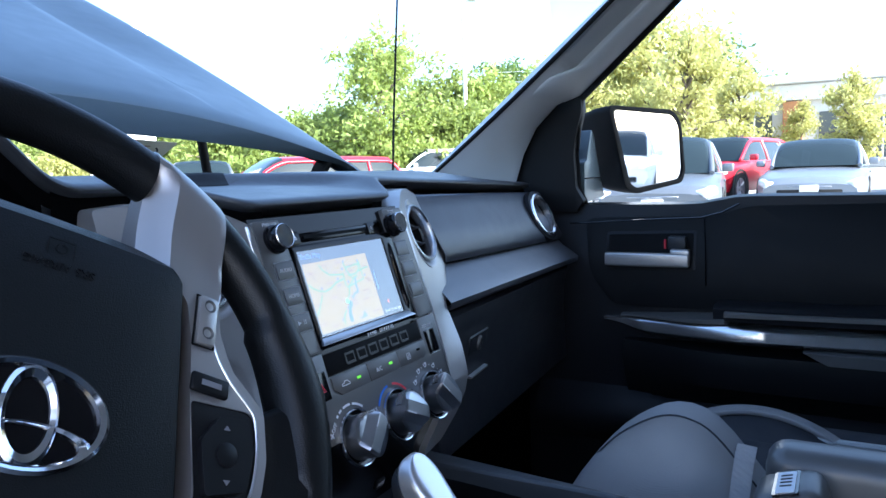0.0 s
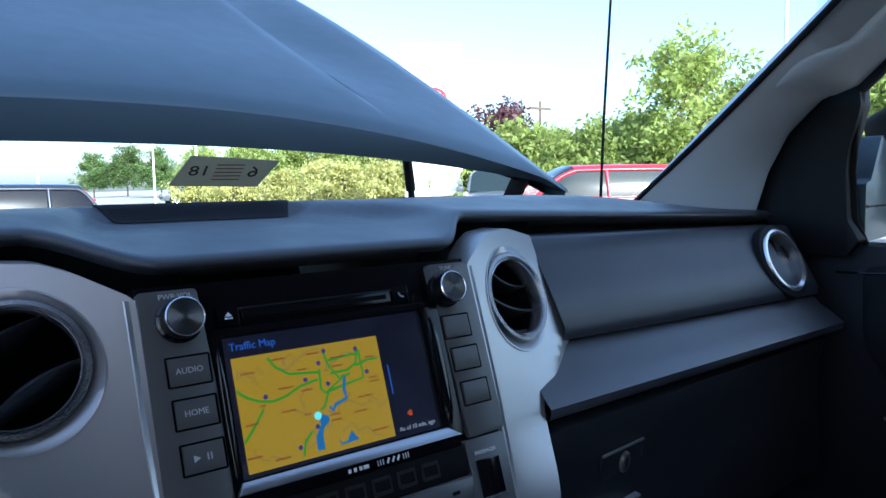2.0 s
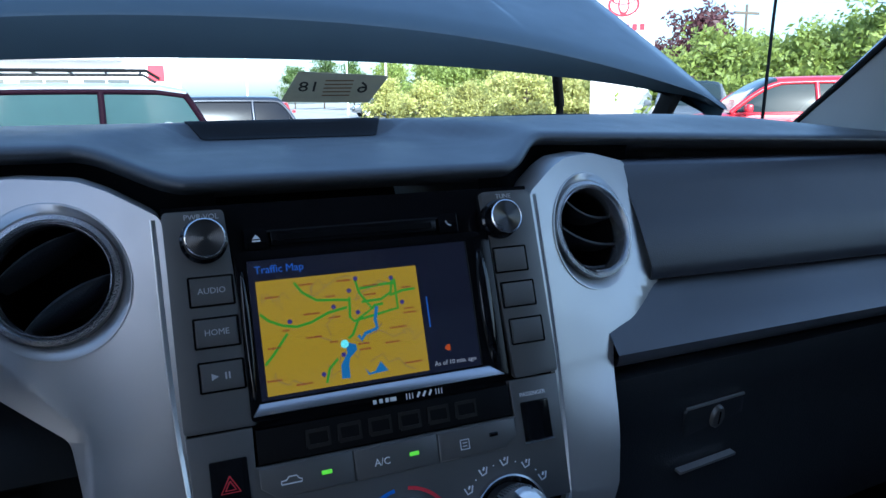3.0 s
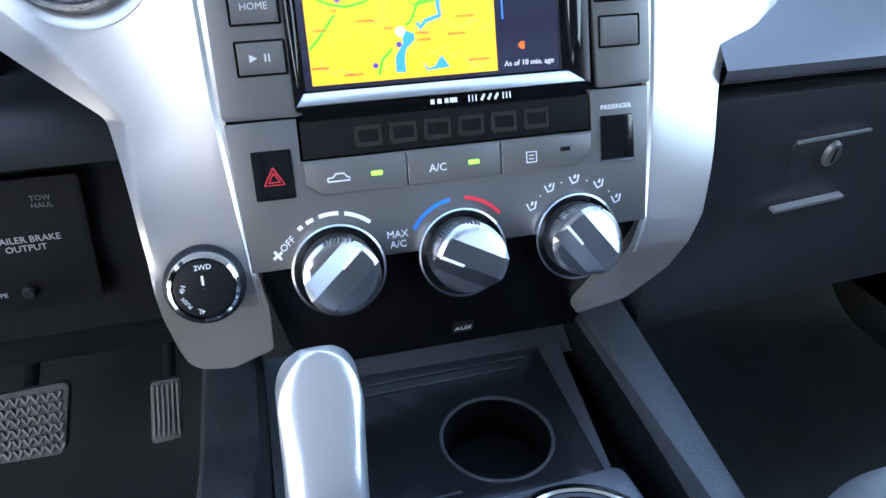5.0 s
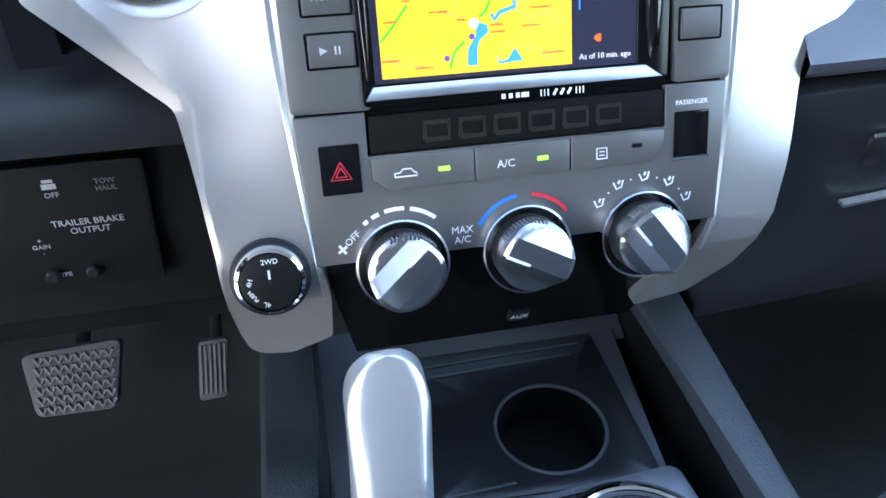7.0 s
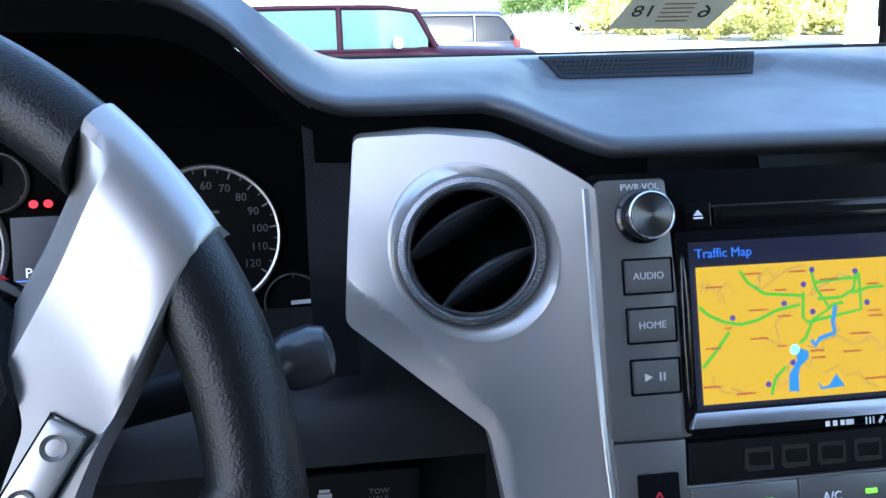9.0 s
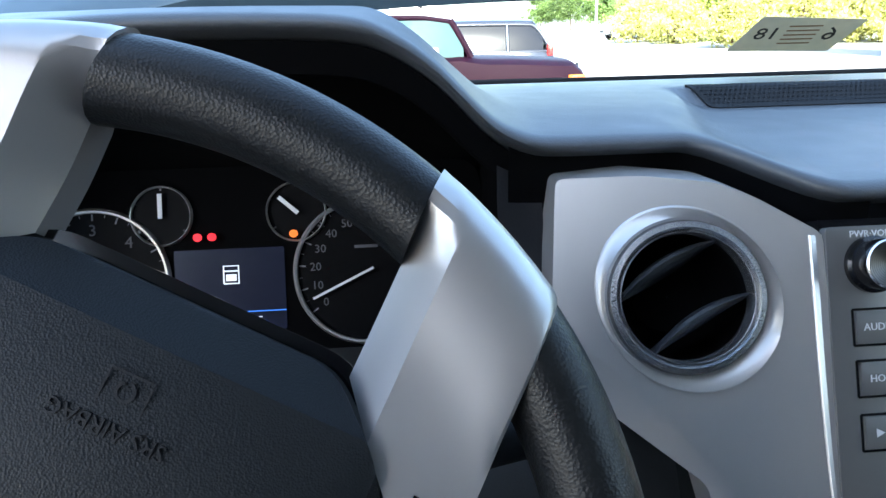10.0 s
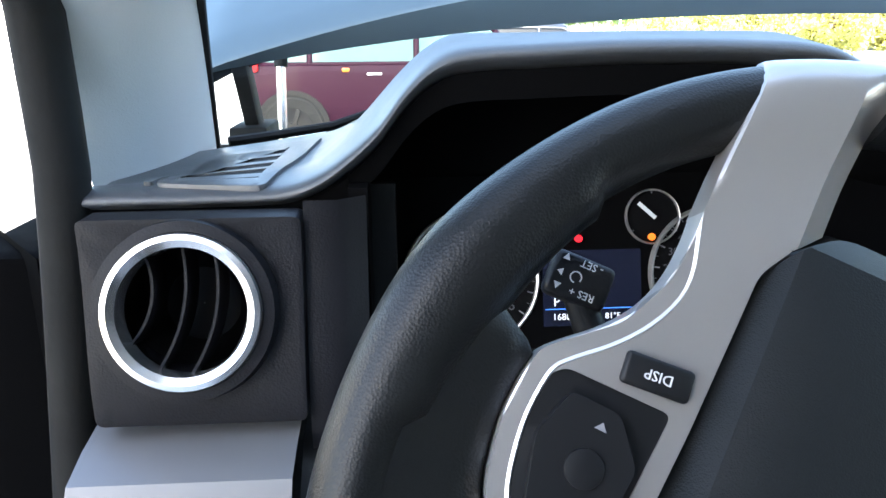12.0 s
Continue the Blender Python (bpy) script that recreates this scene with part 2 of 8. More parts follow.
def plate(outer, surf, thick, holes=(), step=0.02, bev=0.0, seg=2, bm=None, cuts=()):
    """A sheet with the outline outer and holes, in (u, v); surf(u, v, depth) gives the place. Rounded front edges if bev."""
    b = bmesh.new()
    for lp in (outer, *holes):
        vs = [b.verts.new((p[0], p[1], 0)) for p in lp]
        for i in range(len(vs)):
            b.edges.new((vs[i - 1], vs[i]))
    bmesh.ops.triangle_fill(b, use_beauty=True, use_dissolve=False, edges=list(b.edges), normal=(0, 0, 1))
    if step:
        us, ws = [p[0] for p in outer], [p[1] for p in outer]
        for lo, hi, no in ((min(us), max(us), (1, 0, 0)), (min(ws), max(ws), (0, 1, 0))):
            k = lo + step
            while k < hi:
                bmesh.ops.bisect_plane(b, geom=list(b.verts) + list(b.edges) + list(b.faces), dist=1e-6, plane_co=Vector(no) * k, plane_no=no)
                k += step
    for p, q in cuts:
        d = Vector((q[0] - p[0], q[1] - p[1], 0))
        bmesh.ops.bisect_plane(b, geom=list(b.verts) + list(b.edges) + list(b.faces), dist=1e-6, plane_co=(p[0], p[1], 0), plane_no=(-d.y, d.x, 0))
    rim = [e for e in b.edges if len(e.link_faces) == 1]
    flat = [(v, v.co.copy()) for v in b.verts]
    back = {}
    for v, c in flat:
        back[v] = b.verts.new(surf(c.x, c.y, thick))
        v.co = surf(c.x, c.y, 0.0)
    for f in list(b.faces):
        b.faces.new([back[v] for v in reversed(f.verts)])
    for e in rim:
        b.faces.new((e.verts[1], e.verts[0], back[e.verts[0]], back[e.verts[1]]))
    bmesh.ops.recalc_face_normals(b, faces=b.faces)
    if bev:
        bmesh.ops.bevel(b, geom=[e for e in rim if e.is_valid], offset=bev, segments=seg, profile=0.5, affect="EDGES", clamp_overlap=True)
    return join(bm, b) if bm is not None else b


def letters(name, s, size, m, material, parent, label="", depth=0.0002, align="CENTER"):
    cu = bpy.data.curves.new(name, "FONT")
    cu.body, cu.size, cu.align_x, cu.align_y, cu.extrude, cu.resolution_u = s, size, align, "CENTER", depth, 2
    tmp = bpy.data.objects.new(name, cu)
    scene.collection.objects.link(tmp)
    me = bpy.data.meshes.new_from_object(tmp)
    bpy.data.objects.remove(tmp)
    me.transform(m)
    me.materials.clear()
    me.materials.append(material)
    ob = new(name, me)
    ob.parent = parent
    ob.matrix_parent_inverse = world_of(parent).inverted()
    return tagged(ob, label)


def flat_poly(pts, m, thick=0.0004, bm=None):
    return plate(pts, lambda u, v, d: m @ Vector((u, v, -d)), thick, step=0, bm=bm)


def stroke(pts, w, m, thick=0.0003, bm=None):
    """A flat line of width w along (u, v) points on the plane m."""
    bm = bm if bm is not None else bmesh.new()
    ps = [Vector(p) for p in pts]
    left, right = [], []
    for i, p in enumerate(ps):
        d = ps[min(i + 1, len(ps) - 1)] - ps[max(i - 1, 0)]
        n = Vector((-d.y, d.x)).normalized() * w / 2
        left.append(p + n), right.append(p - n)
    rows = [[m @ Vector((*a, thick)), m @ Vector((*b, thick)), m @ Vector((*b, 0)), m @ Vector((*a, 0))] for a, b in zip(left, right)]
    return loft(rows, bm, close_u=True, caps=True)


def arc(cx, cy, r, a0, a1, n=12):
    return [(cx + r * math.sin(radians(a0 + (a1 - a0) * k / n)), cy + r * math.cos(radians(a0 + (a1 - a0) * k / n))) for k in range(n + 1)]


def sm(a, b, x):
    t = min(1.0, max(0.0, (x - a) / (b - a)))
    return t * t * (3 - 2 * t)


def frange(a, b, n):
    return [a + (b - a) * k / n for k in range(n + 1)]


def axes(o, x, y, z):
    return Matrix(((x[0], y[0], z[0], o[0]), (x[1], y[1], z[1], o[1]), (x[2], y[2], z[2], o[2]), (0, 0, 0, 1)))


# ---- the truck's shell: floor, firewall, roof, back wall, glass ----
CAB = 0.80          # half the width between the door panels
FLOOR = 0.74
bm = bmesh.new()
rows = []
for y in frange(-1.7, 0.62, 40):
    z = FLOOR + 0.30 * sm(0.28, 0.62, y)
    rows.append([(x, y, z + 0.13 * (1 - sm(0.10, 0.22, abs(x)))) for x in frange(-0.84, 0.84, 42)])
loft(rows, bm)
solo("floor", bm, CARPET, "dark grey carpeted truck cabin floor with a centre tunnel", "floor", kind="structure", fix=False)

bm = rbox((0, 0.66, 0.98), (1.72, 0.05, 0.66), 0.004)
solo("wall_firewall", bm, DARK, "black firewall behind the dashboard", "wall", kind="structure")
bm = plate([(-0.88, 0.72), (0.88, 0.72), (0.88, 1.97), (-0.88, 1.97)], lambda u, v, d: Vector((u, -1.695 - d, v)), 0.05, holes=[rounded([(-0.62, 1.40), (0.62, 1.40), (0.58, 1.82), (-0.58, 1.82)], 0.05)], step=0)
solo("wall_back", bm, FABRIC2, "dark rear wall of the truck cabin round a wide rear window", "wall", kind="structure")
pane_ = solo("window_rear", rbox((0, -1.72, 1.61), (1.26, 0.006, 0.44), 0.002, 1), PRIVACY, "dark tinted rear window of the truck cabin", "window", kind="structure")
pane_.visible_shadow = False


def glass_y(x, z):
    return 0.44 + (1.5 - z) * 1.33 - (0.144 + 0.32 * (z - 1.45)) * (x / 0.63) ** 2


def glass_w(z):
    return 0.742 - 0.373 * (z - 1.45)


ROOF = 1.93
rows = []
for k in range(13):
    s = k / 12
    row = []
    for x in frange(-0.72, 0.72, 24):
        y0 = glass_y(x, ROOF)
        row.append((x, y0 + (-1.72 - y0) * s, ROOF + 0.05 * math.sin(math.pi * min(1, s * 1.2)) * (1 - (x / 0.72) ** 2) - 0.03 * (abs(x) / 0.72) ** 4))
    rows.append(row)
bm = loft(rows)
up = loft([[(p[0] * 1.05, p[1], p[2] + 0.04) for p in r] for r in rows], bm)
solo("ceiling", bm, TRIMGREY, "light grey cloth headliner of the truck cabin", "ceiling", kind="structure", fix=False)

rows = [[(x, glass_y(x, z), z) for x in frange(-glass_w(z), glass_w(z), 28)] for z in frange(1.425, ROOF, 14)]
bm = loft(rows)
wind = solo("window_windshield", bm, GLASS, "curved clear truck windshield with a faint tint", "windshield", kind="structure", fix=False)
wind.visible_shadow = False


# ---- dashboard ----
def stack_y(z):
    """The leaning face of the centre stack, folding back under the climate knobs."""
    return -0.336 * (1.40 - z) if z > 1.215 else -0.0622 + 0.55 * (1.215 - z)


SN = Vector((0, -1, 0.336)).normalized()
SU = Vector((0, 0.336, 1)).normalized()


def on_stack(x, z, off=0.0):
    return axes(Vector((x, -0.336 * (1.40 - z), z)) + SN * off, (1, 0, 0), SU, SN)


def along(table, x):
    """A smooth curve through (place, value) pairs."""
    if x <= table[0][0]:
        return table[0][1]
    if x >= table[-1][0]:
        return table[-1][1]
    k = max(j for j in range(len(table) - 1) if table[j][0] <= x)
    p = [table[max(0, k - 1)], table[k], table[k + 1], table[min(len(table) - 1, k + 2)]]
    w = p[2][0] - p[1][0]
    m0, m1 = (p[2][1] - p[0][1]) / (p[2][0] - p[0][0]) * w, (p[3][1] - p[1][1]) / (p[3][0] - p[1][0]) * w
    f = (x - p[1][0]) / w
    return (2 * f ** 3 - 3 * f ** 2 + 1) * p[1][1] + (f ** 3 - 2 * f ** 2 + f) * m0 + (3 * f ** 2 - 2 * f ** 3) * p[2][1] + (f ** 3 - f ** 2) * m1


# rise of the front edge over the instruments
BROW = [(-0.70, -0.018), (-0.648, -0.016), (-0.630, -0.011), (-0.613, -0.001), (-0.588, 0.021), (-0.572, 0.042), (-0.556, 0.0565), (-0.540, 0.0625), (-0.50, 0.065), (-0.44, 0.067), (-0.366, 0.0655), (-0.336, 0.062),
        (-0.318, 0.054), (-0.300, 0.041), (-0.288, 0.029), (-0.272, 0.013), (-0.260, 0.0055), (-0.246, 0.001), (-0.228, 0.0)]


def lip(x):
    """Place of the pad's front edge: (y, z)."""
    mid = 1 - sm(0.104, 0.172, abs(x))
    z = 1.447 - 0.019 * mid - 0.020 * max(0, (x - 0.158) / 0.54) + along(BROW, x)
    y = 0.062 - 0.052 * mid + 0.03 * sm(-0.45, -0.70, x) + 0.035 * max(0, (x - 0.158) / 0.54)
    return y, z


def pad_z(x, y):
    shelf = 0.5 + 0.5 * math.tanh((0.102 + 0.35 * max(0.0, 0.235 - y) - abs(x - 0.005)) / 0.012)
    base = 1.4635 - 0.016 * shelf * sm(0.262, 0.236, y) - 0.012 * ((y - 0.26) / 0.25) ** 2 * (1 if y > 0.26 else 0.6) - 0.03 * sm(0.40, 0.8, abs(x))
    hood = sm(-0.642, -0.535, x) * sm(-0.236, -0.340, x)
    return base + (1.526 - base) * hood * (1 - sm(0.13, 0.50, y))


def pad_far(x):
    return glass_y(min(abs(x), 0.735), 1.455) - 0.9 * max(0.0, abs(x) - 0.735)


dash = thing("dashboard", (0, 0.2, 1.2), "dark grey moulded truck dashboard with silver trim round the centre stack", "dashboard")
rows = []
for x in sorted(set(frange(-0.768, 0.768, 128) + frange(-0.17, 0.17, 60) + frange(-0.74, -0.24, 130))):
    y0, z0 = lip(x)
    far = pad_far(x)
    tuck = 0.20 if x > 0.12 or x < -0.64 else 0.30
    r = [(x, tuck, 1.24 if tuck < 0.25 else z0 - 0.02), (x, y0 + 0.06 if tuck < 0.25 else 0.20, z0 - 0.03 if tuck < 0.25 else z0 - 0.014), (x, y0 + 0.05, z0 - 0.010), (x, y0 + 0.016, z0 - 0.006), (x, y0 + 0.005, z0 - 0.001), (x, y0 + 0.0008, z0 + 0.0010), (x, y0, z0 + 0.0026), (x, y0 + 0.0007, z0 + 0.0044), (x, y0 + 0.0027, z0 + 0.0062), (x, y0 + 0.0060, z0 + 0.0076), (x, y0 + 0.0088, z0 + 0.0084)]
    for s in sorted(frange(0, 1, 30)[1:] + [(t - y0 - 0.008) / (far - y0 - 0.008) for t in (0.232, 0.240, 0.248, 0.256, 0.264) if far > 0.29]):
        y = y0 + 0.008 + (far - y0 - 0.008) * s
        zt = pad_z(x, y)
        blend = sm(0.0, 0.25, s)
        z = (z0 + 0.0085 + 0.03 * s) * (1 - blend) + zt * blend
        r.append((x, y, z))
    rows.append(r)
part("pad", loft(rows), PAD, dash, "soft grained dark grey top pad with an instrument hood", sharp=50, fix=False)



def pad_top(x, y):
    """Height of the finished pad."""
    y0, z0 = lip(x)
    s = (y - y0 - 0.008) / (pad_far(x) - y0 - 0.008)
    blend = sm(0.0, 0.25, s)
    return (z0 + 0.0085 + 0.03 * s) * (1 - blend) + pad_z(x, y) * blend


# black band round the glass
bm = bmesh.new()
for side in (-1, 1):
    tube([(side * (glass_w(z) - 0.004), glass_y(glass_w(z), z) + 0.006, z) for z in frange(1.42, ROOF, 14)], 0.0045, 8, bm)
tube([(x, pad_far(x) + 0.002, pad_top(x, pad_far(x)) + 0.001) for x in frange(-0.725, 0.725, 50)], 0.0042, 8, bm)
solo("trim_windshield", bm, RUBBER, "black rubber seal round the windshield", "window seal", kind="structure")

# near-black sheet painted as the shade between the pad's edge and what lies under it
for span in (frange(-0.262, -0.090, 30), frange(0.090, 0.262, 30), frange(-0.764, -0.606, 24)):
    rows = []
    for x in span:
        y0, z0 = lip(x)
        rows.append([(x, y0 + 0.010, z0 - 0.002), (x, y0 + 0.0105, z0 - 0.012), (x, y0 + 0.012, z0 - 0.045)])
    part("pad_shade", loft(rows), SHADEBLACK, dash, "near-black sheet standing in for shade below the pad's edge", fix=False)
# cheeks under the pad, round the gauges; the hood's shade is in their black
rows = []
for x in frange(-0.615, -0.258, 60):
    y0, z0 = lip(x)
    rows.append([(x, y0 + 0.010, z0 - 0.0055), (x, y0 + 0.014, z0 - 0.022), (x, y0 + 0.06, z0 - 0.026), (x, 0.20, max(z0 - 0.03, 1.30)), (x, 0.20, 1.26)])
part("hood_lining", loft(rows), SHADEBLACK, dash, "lining under the instrument hood, shade put into its black", fix=False)
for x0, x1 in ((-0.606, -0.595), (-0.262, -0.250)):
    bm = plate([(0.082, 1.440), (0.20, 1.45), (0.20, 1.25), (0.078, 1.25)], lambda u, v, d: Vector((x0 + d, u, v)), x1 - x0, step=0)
    part("gauge_cheek", bm, SHADEBLACK, dash, "side wall of the gauge recess, shade put into its black")
# column between the gauges and the silver trim
bm = loft([[(x, 0.075 - 0.03 * sm(1.43, 1.34, z), z) for x in (-0.268, -0.262, -0.243)] for z in frange(1.445, 1.30, 6)])
part("cheek_panel", bm, DARK2, dash, fix=False)


# paler copy of the satin silver: the chamfers' highlight is in the colour
EDGEM = mat("highlight_satin", (0.66, 0.66, 0.67), 0.30, metal=0.8, var=0.04)
# silver trims beside the stack, with a round hole for each vent and a chamfer along the outer lower edge
FOLD = [(0.256, 1.3725), (0.2180, 1.3455), (0.1715, 1.3010), (0.1700, 1.2560), (0.1640, 1.2150)]


def past_fold(u, v):
    """How far a point lies outside the folded line."""
    away = []
    for (u0, v0), (u1, v1) in zip(FOLD, FOLD[1:]):
        d = Vector((u1 - u0, v1 - v0)).normalized()
        away.append((v - v0) * d.x - (u - u0) * d.y)
    return max(0.0, min(away[0], away[1], max(away[2], away[3]))) * (1 - sm(1.3725, 1.385, v)) * sm(1.215, 1.235, v)


def trim_surf(sx):
    def surf(u, v, d):
        k = 0.20 * sm(1.235, 1.297, v) + 1.32 * max(0.0, v - 1.297)
        y = (stack_y(v) if v > 1.215 else -0.0622 + 0.1 * (1.215 - v) + 0.27 * max(0.0, 1.195 - v)) + k * max(0.0, u - 0.122)
        y += 0.38 * max(0.0, past_fold(u, v) - (0.014 if sx > 0 else 0.0))
        return Vector((sx * u, y + d, v))
    return surf


def silver(sx):
    surf = trim_surf(sx)
    out = [(0.1225, 1.414), (0.150, 1.4295), (0.1660, 1.4355), (0.200, 1.4375), (0.2400, 1.4345)]
    if sx > 0:
        out = out[:-1] + [(0.2400, 1.4285), (0.2470, 1.385), (0.2530, 1.337), (0.232, 1.325), (0.1815, 1.305), (0.1765, 1.288), (0.170, 1.262), (0.1625, 1.232), (0.156, 1.204), (0.1485, 1.170), (0.1270, 1.141), (0.092, 1.131), (0.089, 1.142)]
        out += [(0.1115, 1.1975), (0.1165, 1.225), (0.1210, 1.294)]
    else:
        out += [(0.2455, 1.385), (0.2490, 1.343), (0.240, 1.337), (0.1800, 1.297), (0.1765, 1.277), (0.1735, 1.258), (0.1705, 1.227), (0.1695, 1.200), (0.1672, 1.165), (0.1645, 1.147), (0.158, 1.1385), (0.140, 1.1345), (0.114, 1.148)]
        out += [(0.1125, 1.190), (0.1165, 1.225), (0.1210, 1.294)]
    return plate(rounded(out, 0.0045, 4), surf, 0.03, holes=[circle(0.183, 1.3815, 0.0420, 56)], step=0.007, bev=0.0016, cuts=list(zip(FOLD, FOLD[1:])) + [((0.1, 1.297), (0.2, 1.297))])


for sx in (-1, 1):
    even(part("silver_trim", silver(sx), SILVER, dash, "satin silver trim panel with a round vent opening", sharp=24))
    rows = []
    for z in frange(1.413, 1.192, 40):
        u0 = along([(1.190, 0.1128), (1.225, 0.1163), (1.294, 0.1208), (1.414, 0.1223)], z)
        w = 0.0036 + 0.0028 * sm(1.21, 1.36, z)
        rows.append([trim_surf(sx)(u0 + w * f, z, d) for f, d in ((-0.08, 0.010), (-0.08, 0.0022), (0.0, 0.0014), (0.92, -0.0011), (1.0, -0.0008), (1.06, 0.002))])
    part("highlight_edge", loft(rows), EDGEM, dash, "chamfered edge of the trim, highlight put into its colour", sharp=30, fix=False)


ENDP = mat("end_panel_plastic", (0.0075, 0.0075, 0.0095), 0.5, bump=0.25, grain=700, var=0.1, kind="leather", spec=0.16)


# round air vents
def vent(cx, cy, cz, lean, r, blades, upright, label, slant=33, yaw=0, thin=False):
    v = thing("air_vent", (cx, cy, cz), label, "air vent", "round dashboard vents")
    m = Matrix.Translation((cx, cy, cz)) @ Matrix.Rotation(radians(yaw), 4, "Z") @ Matrix.Rotation(radians(90 + lean), 4, "X")
    # z of m points at the seats
    part("ring", lathe([(r * (0.80 if upright else 0.84), -0.012), (r * (0.81 if upright else 0.85), 0.002), (r * 0.9, 0.0045), (r * 0.97, 0.004), (r, 0.0), (r, -0.01), (r * 0.9, -0.012)], m, 56, closed=True), SILVER2 if upright else KNURL, v, "bright chrome ring")
    part("barrel", lathe([(r * 0.86, -0.002), (r * 0.83, -0.03), (r * 0.5, -0.045), (0.0005, -0.045)], m, 40), GAUGE, v, fix=False)
    if not upright:
        part("inner_edge", lathe([(r * 0.815, -0.008), (r * 0.82, 0.0015), (r * 0.835, 0.0030), (r * 0.85, 0.0026), (r * 0.855, -0.002)], m, 56, closed=True), SILVER2, v, "bright inner edge of the ring")
        # funnel-shaped collar from the trim's surface down to the ring
        sx, rows = (1 if cx > 0 else -1), []
        for j in range(64):
            a = 2 * math.pi * j / 64
            outer = [trim_surf(sx)(0.183 + q * math.cos(a), 1.3815 + q * math.sin(a), d) for q, d in ((0.0428, 0.0006), (0.0424, -0.0009), (0.0416, -0.0010))]
            inner = [m @ Vector((r * q * math.cos(a) * sx, r * q * math.sin(a), h)) for q, h in ((1.035, 0.0006), (1.0, -0.0002), (0.985, -0.006))]
            rows.append(outer + [outer[-1].lerp(inner[0], 0.55) + Vector((0, 0.0006, 0))] + inner)
        part("collar", loft(rows, close_v=True), SILVER, v, "silver collar sloping down to the ring", sharp=50)
    if upright:
        part("bezel", lathe([(r * 0.99, -0.006), (r * 1.0, 0.001), (r * 1.13, 0.0), (r * 1.17, -0.010), (r * 1.0, -0.014)], m, 56, closed=True), ENDP, v)
    for k in range(blades):
        o = (k - (blades - 1) / 2) * r * (1.62 / blades)
        half = math.sqrt(max(0.0001, (0.82 * r) ** 2 - o * o))
        b = bmesh.new()
        rows = []
        for s in frange(-1, 1, 10):
            if upright or thin:
                bow = -0.16 * r * (1 - s * s)
                rows.append([(s * half, o + bow + dz, h) for dz, h in ((0.0013, -0.0105), (0.0008, -0.0085), (-0.0008, -0.0085), (-0.0013, -0.0105), (-0.0016, -0.030), (0.0016, -0.030))])
                continue
            bow, th = 0.10 * r * (1 - s * s), 1 - 0.7 * s * s
            rows.append([(s * half, o + bow + dz, h) for dz, h in ((0.0030 * th, -0.006), (0.0022 * th, -0.0025), (0.0005 * th, -0.0012), (-0.0015 * th, -0.0025), (-0.0048 * th, -0.008), (-0.0080 * th, -0.024), (-0.002 * th, -0.024))])
        loft(rows, b, close_u=True, caps=True)
        turn = Matrix.Rotation(radians(78 if upright else slant), 4, "Z")
        part("blade", join(bmesh.new(), b, m @ turn), ENDP if upright else LID, v)
    return v


for sx in (-1, 1):
    vent(sx * 0.183, 0.0140, 1.3815, -20.5, 0.0385, 2 if sx < 0 else 3, False, "round centre air vent, chrome ring, slanted black blades", 33 if sx < 0 else -24, 10 * sx, sx > 0)
vent(0.690, 0.0445, 1.372, -24, 0.0435, 3, True, "round end air vent with a chrome ring beside the passenger door")
vent(-0.697, 0.046, 1.380, -14, 0.0445, 4, True, "round end air vent with a bright chrome ring and upright blades")

# passenger's upper panel and the sloping ledge under it, both nearly flat with crisp edges
rows = []
for x in [0.236, 0.240, 0.2435] + frange(0.250, 0.768, 30):
    e = (x - 0.25) / 0.46
    t, b = 1.4275 - 0.0125 * e, 1.3365 - 0.0145 * e
    yt, yb = 0.052 + 0.025 * e, 0.0085 + 0.025 * e
    rows.append([(x, yt + 0.05, t), (x, yt + 0.004, t), (x, yt, t - 0.003), (x, yt - 0.0075, t - 0.018), (x, (yt + yb) / 2 - 0.0035, (t + b) / 2), (x, yb - 0.0008, b + 0.012), (x, yb - 0.0003, b + 0.004), (x, yb, b + 0.0015), (x, yb + 0.002, b), (x, yb + 0.006, b - 0.0005), (x, yb + 0.03, b - 0.001)])
part("upper_panel", loft(rows), PANEL2, dash, "smooth dark passenger side panel", sharp=40, fix=False)
rows = []
for x in frange(0.178, 0.768, 40):
    e = x - 0.18
    yb, zb = -0.0290 + 0.055 * e, 1.2855 - 0.015 * e
    yt, zt = 0.0085 + 0.055 * (x - 0.25), 1.3365 - 0.031 * (x - 0.25)
    rows.append([(x, yt + 0.05, zt - 0.001), (x, yt + 0.008, zt - 0.0015), (x, yt + 0.003, zt - 0.004), (x, yt - 0.004, zt - 0.012), (x, (yt + yb) / 2 - 0.003, (zt + zb) / 2), (x, yb - 0.0022, zb + 0.010), (x, yb - 0.0014, zb + 0.005), (x, yb - 0.0006, zb + 0.002), (x, yb + 0.002, zb), (x, yb + 0.006, zb - 0.0005), (x, yb + 0.03, zb - 0.001)])
part("knee_ledge", loft(rows), PANEL, dash, "sloping padded ledge over the glove box", sharp=40, fix=False)
# black sheet drawn as the shade between ledge and glove box
rows = [[(x, -0.010 + 0.055 * (x - 0.18), 1.2905 - 0.014 * (x - 0.18)), (x, -0.006 + 0.055 * (x - 0.18), 1.262 - 0.02 * (x - 0.18))] for x in (0.176, 0.45, 0.768)]
part("shadow_gap", loft(rows), HOUSING, dash, "black sheet standing in for the shade under the ledge", fix=False)


def glove_surf(u, v, d):
    return Vector((u, -0.005 + 0.085 * (u - 0.30) + 0.24 * (1.216 - v) * (1 if v > 1.216 else -0.25) + d, v))


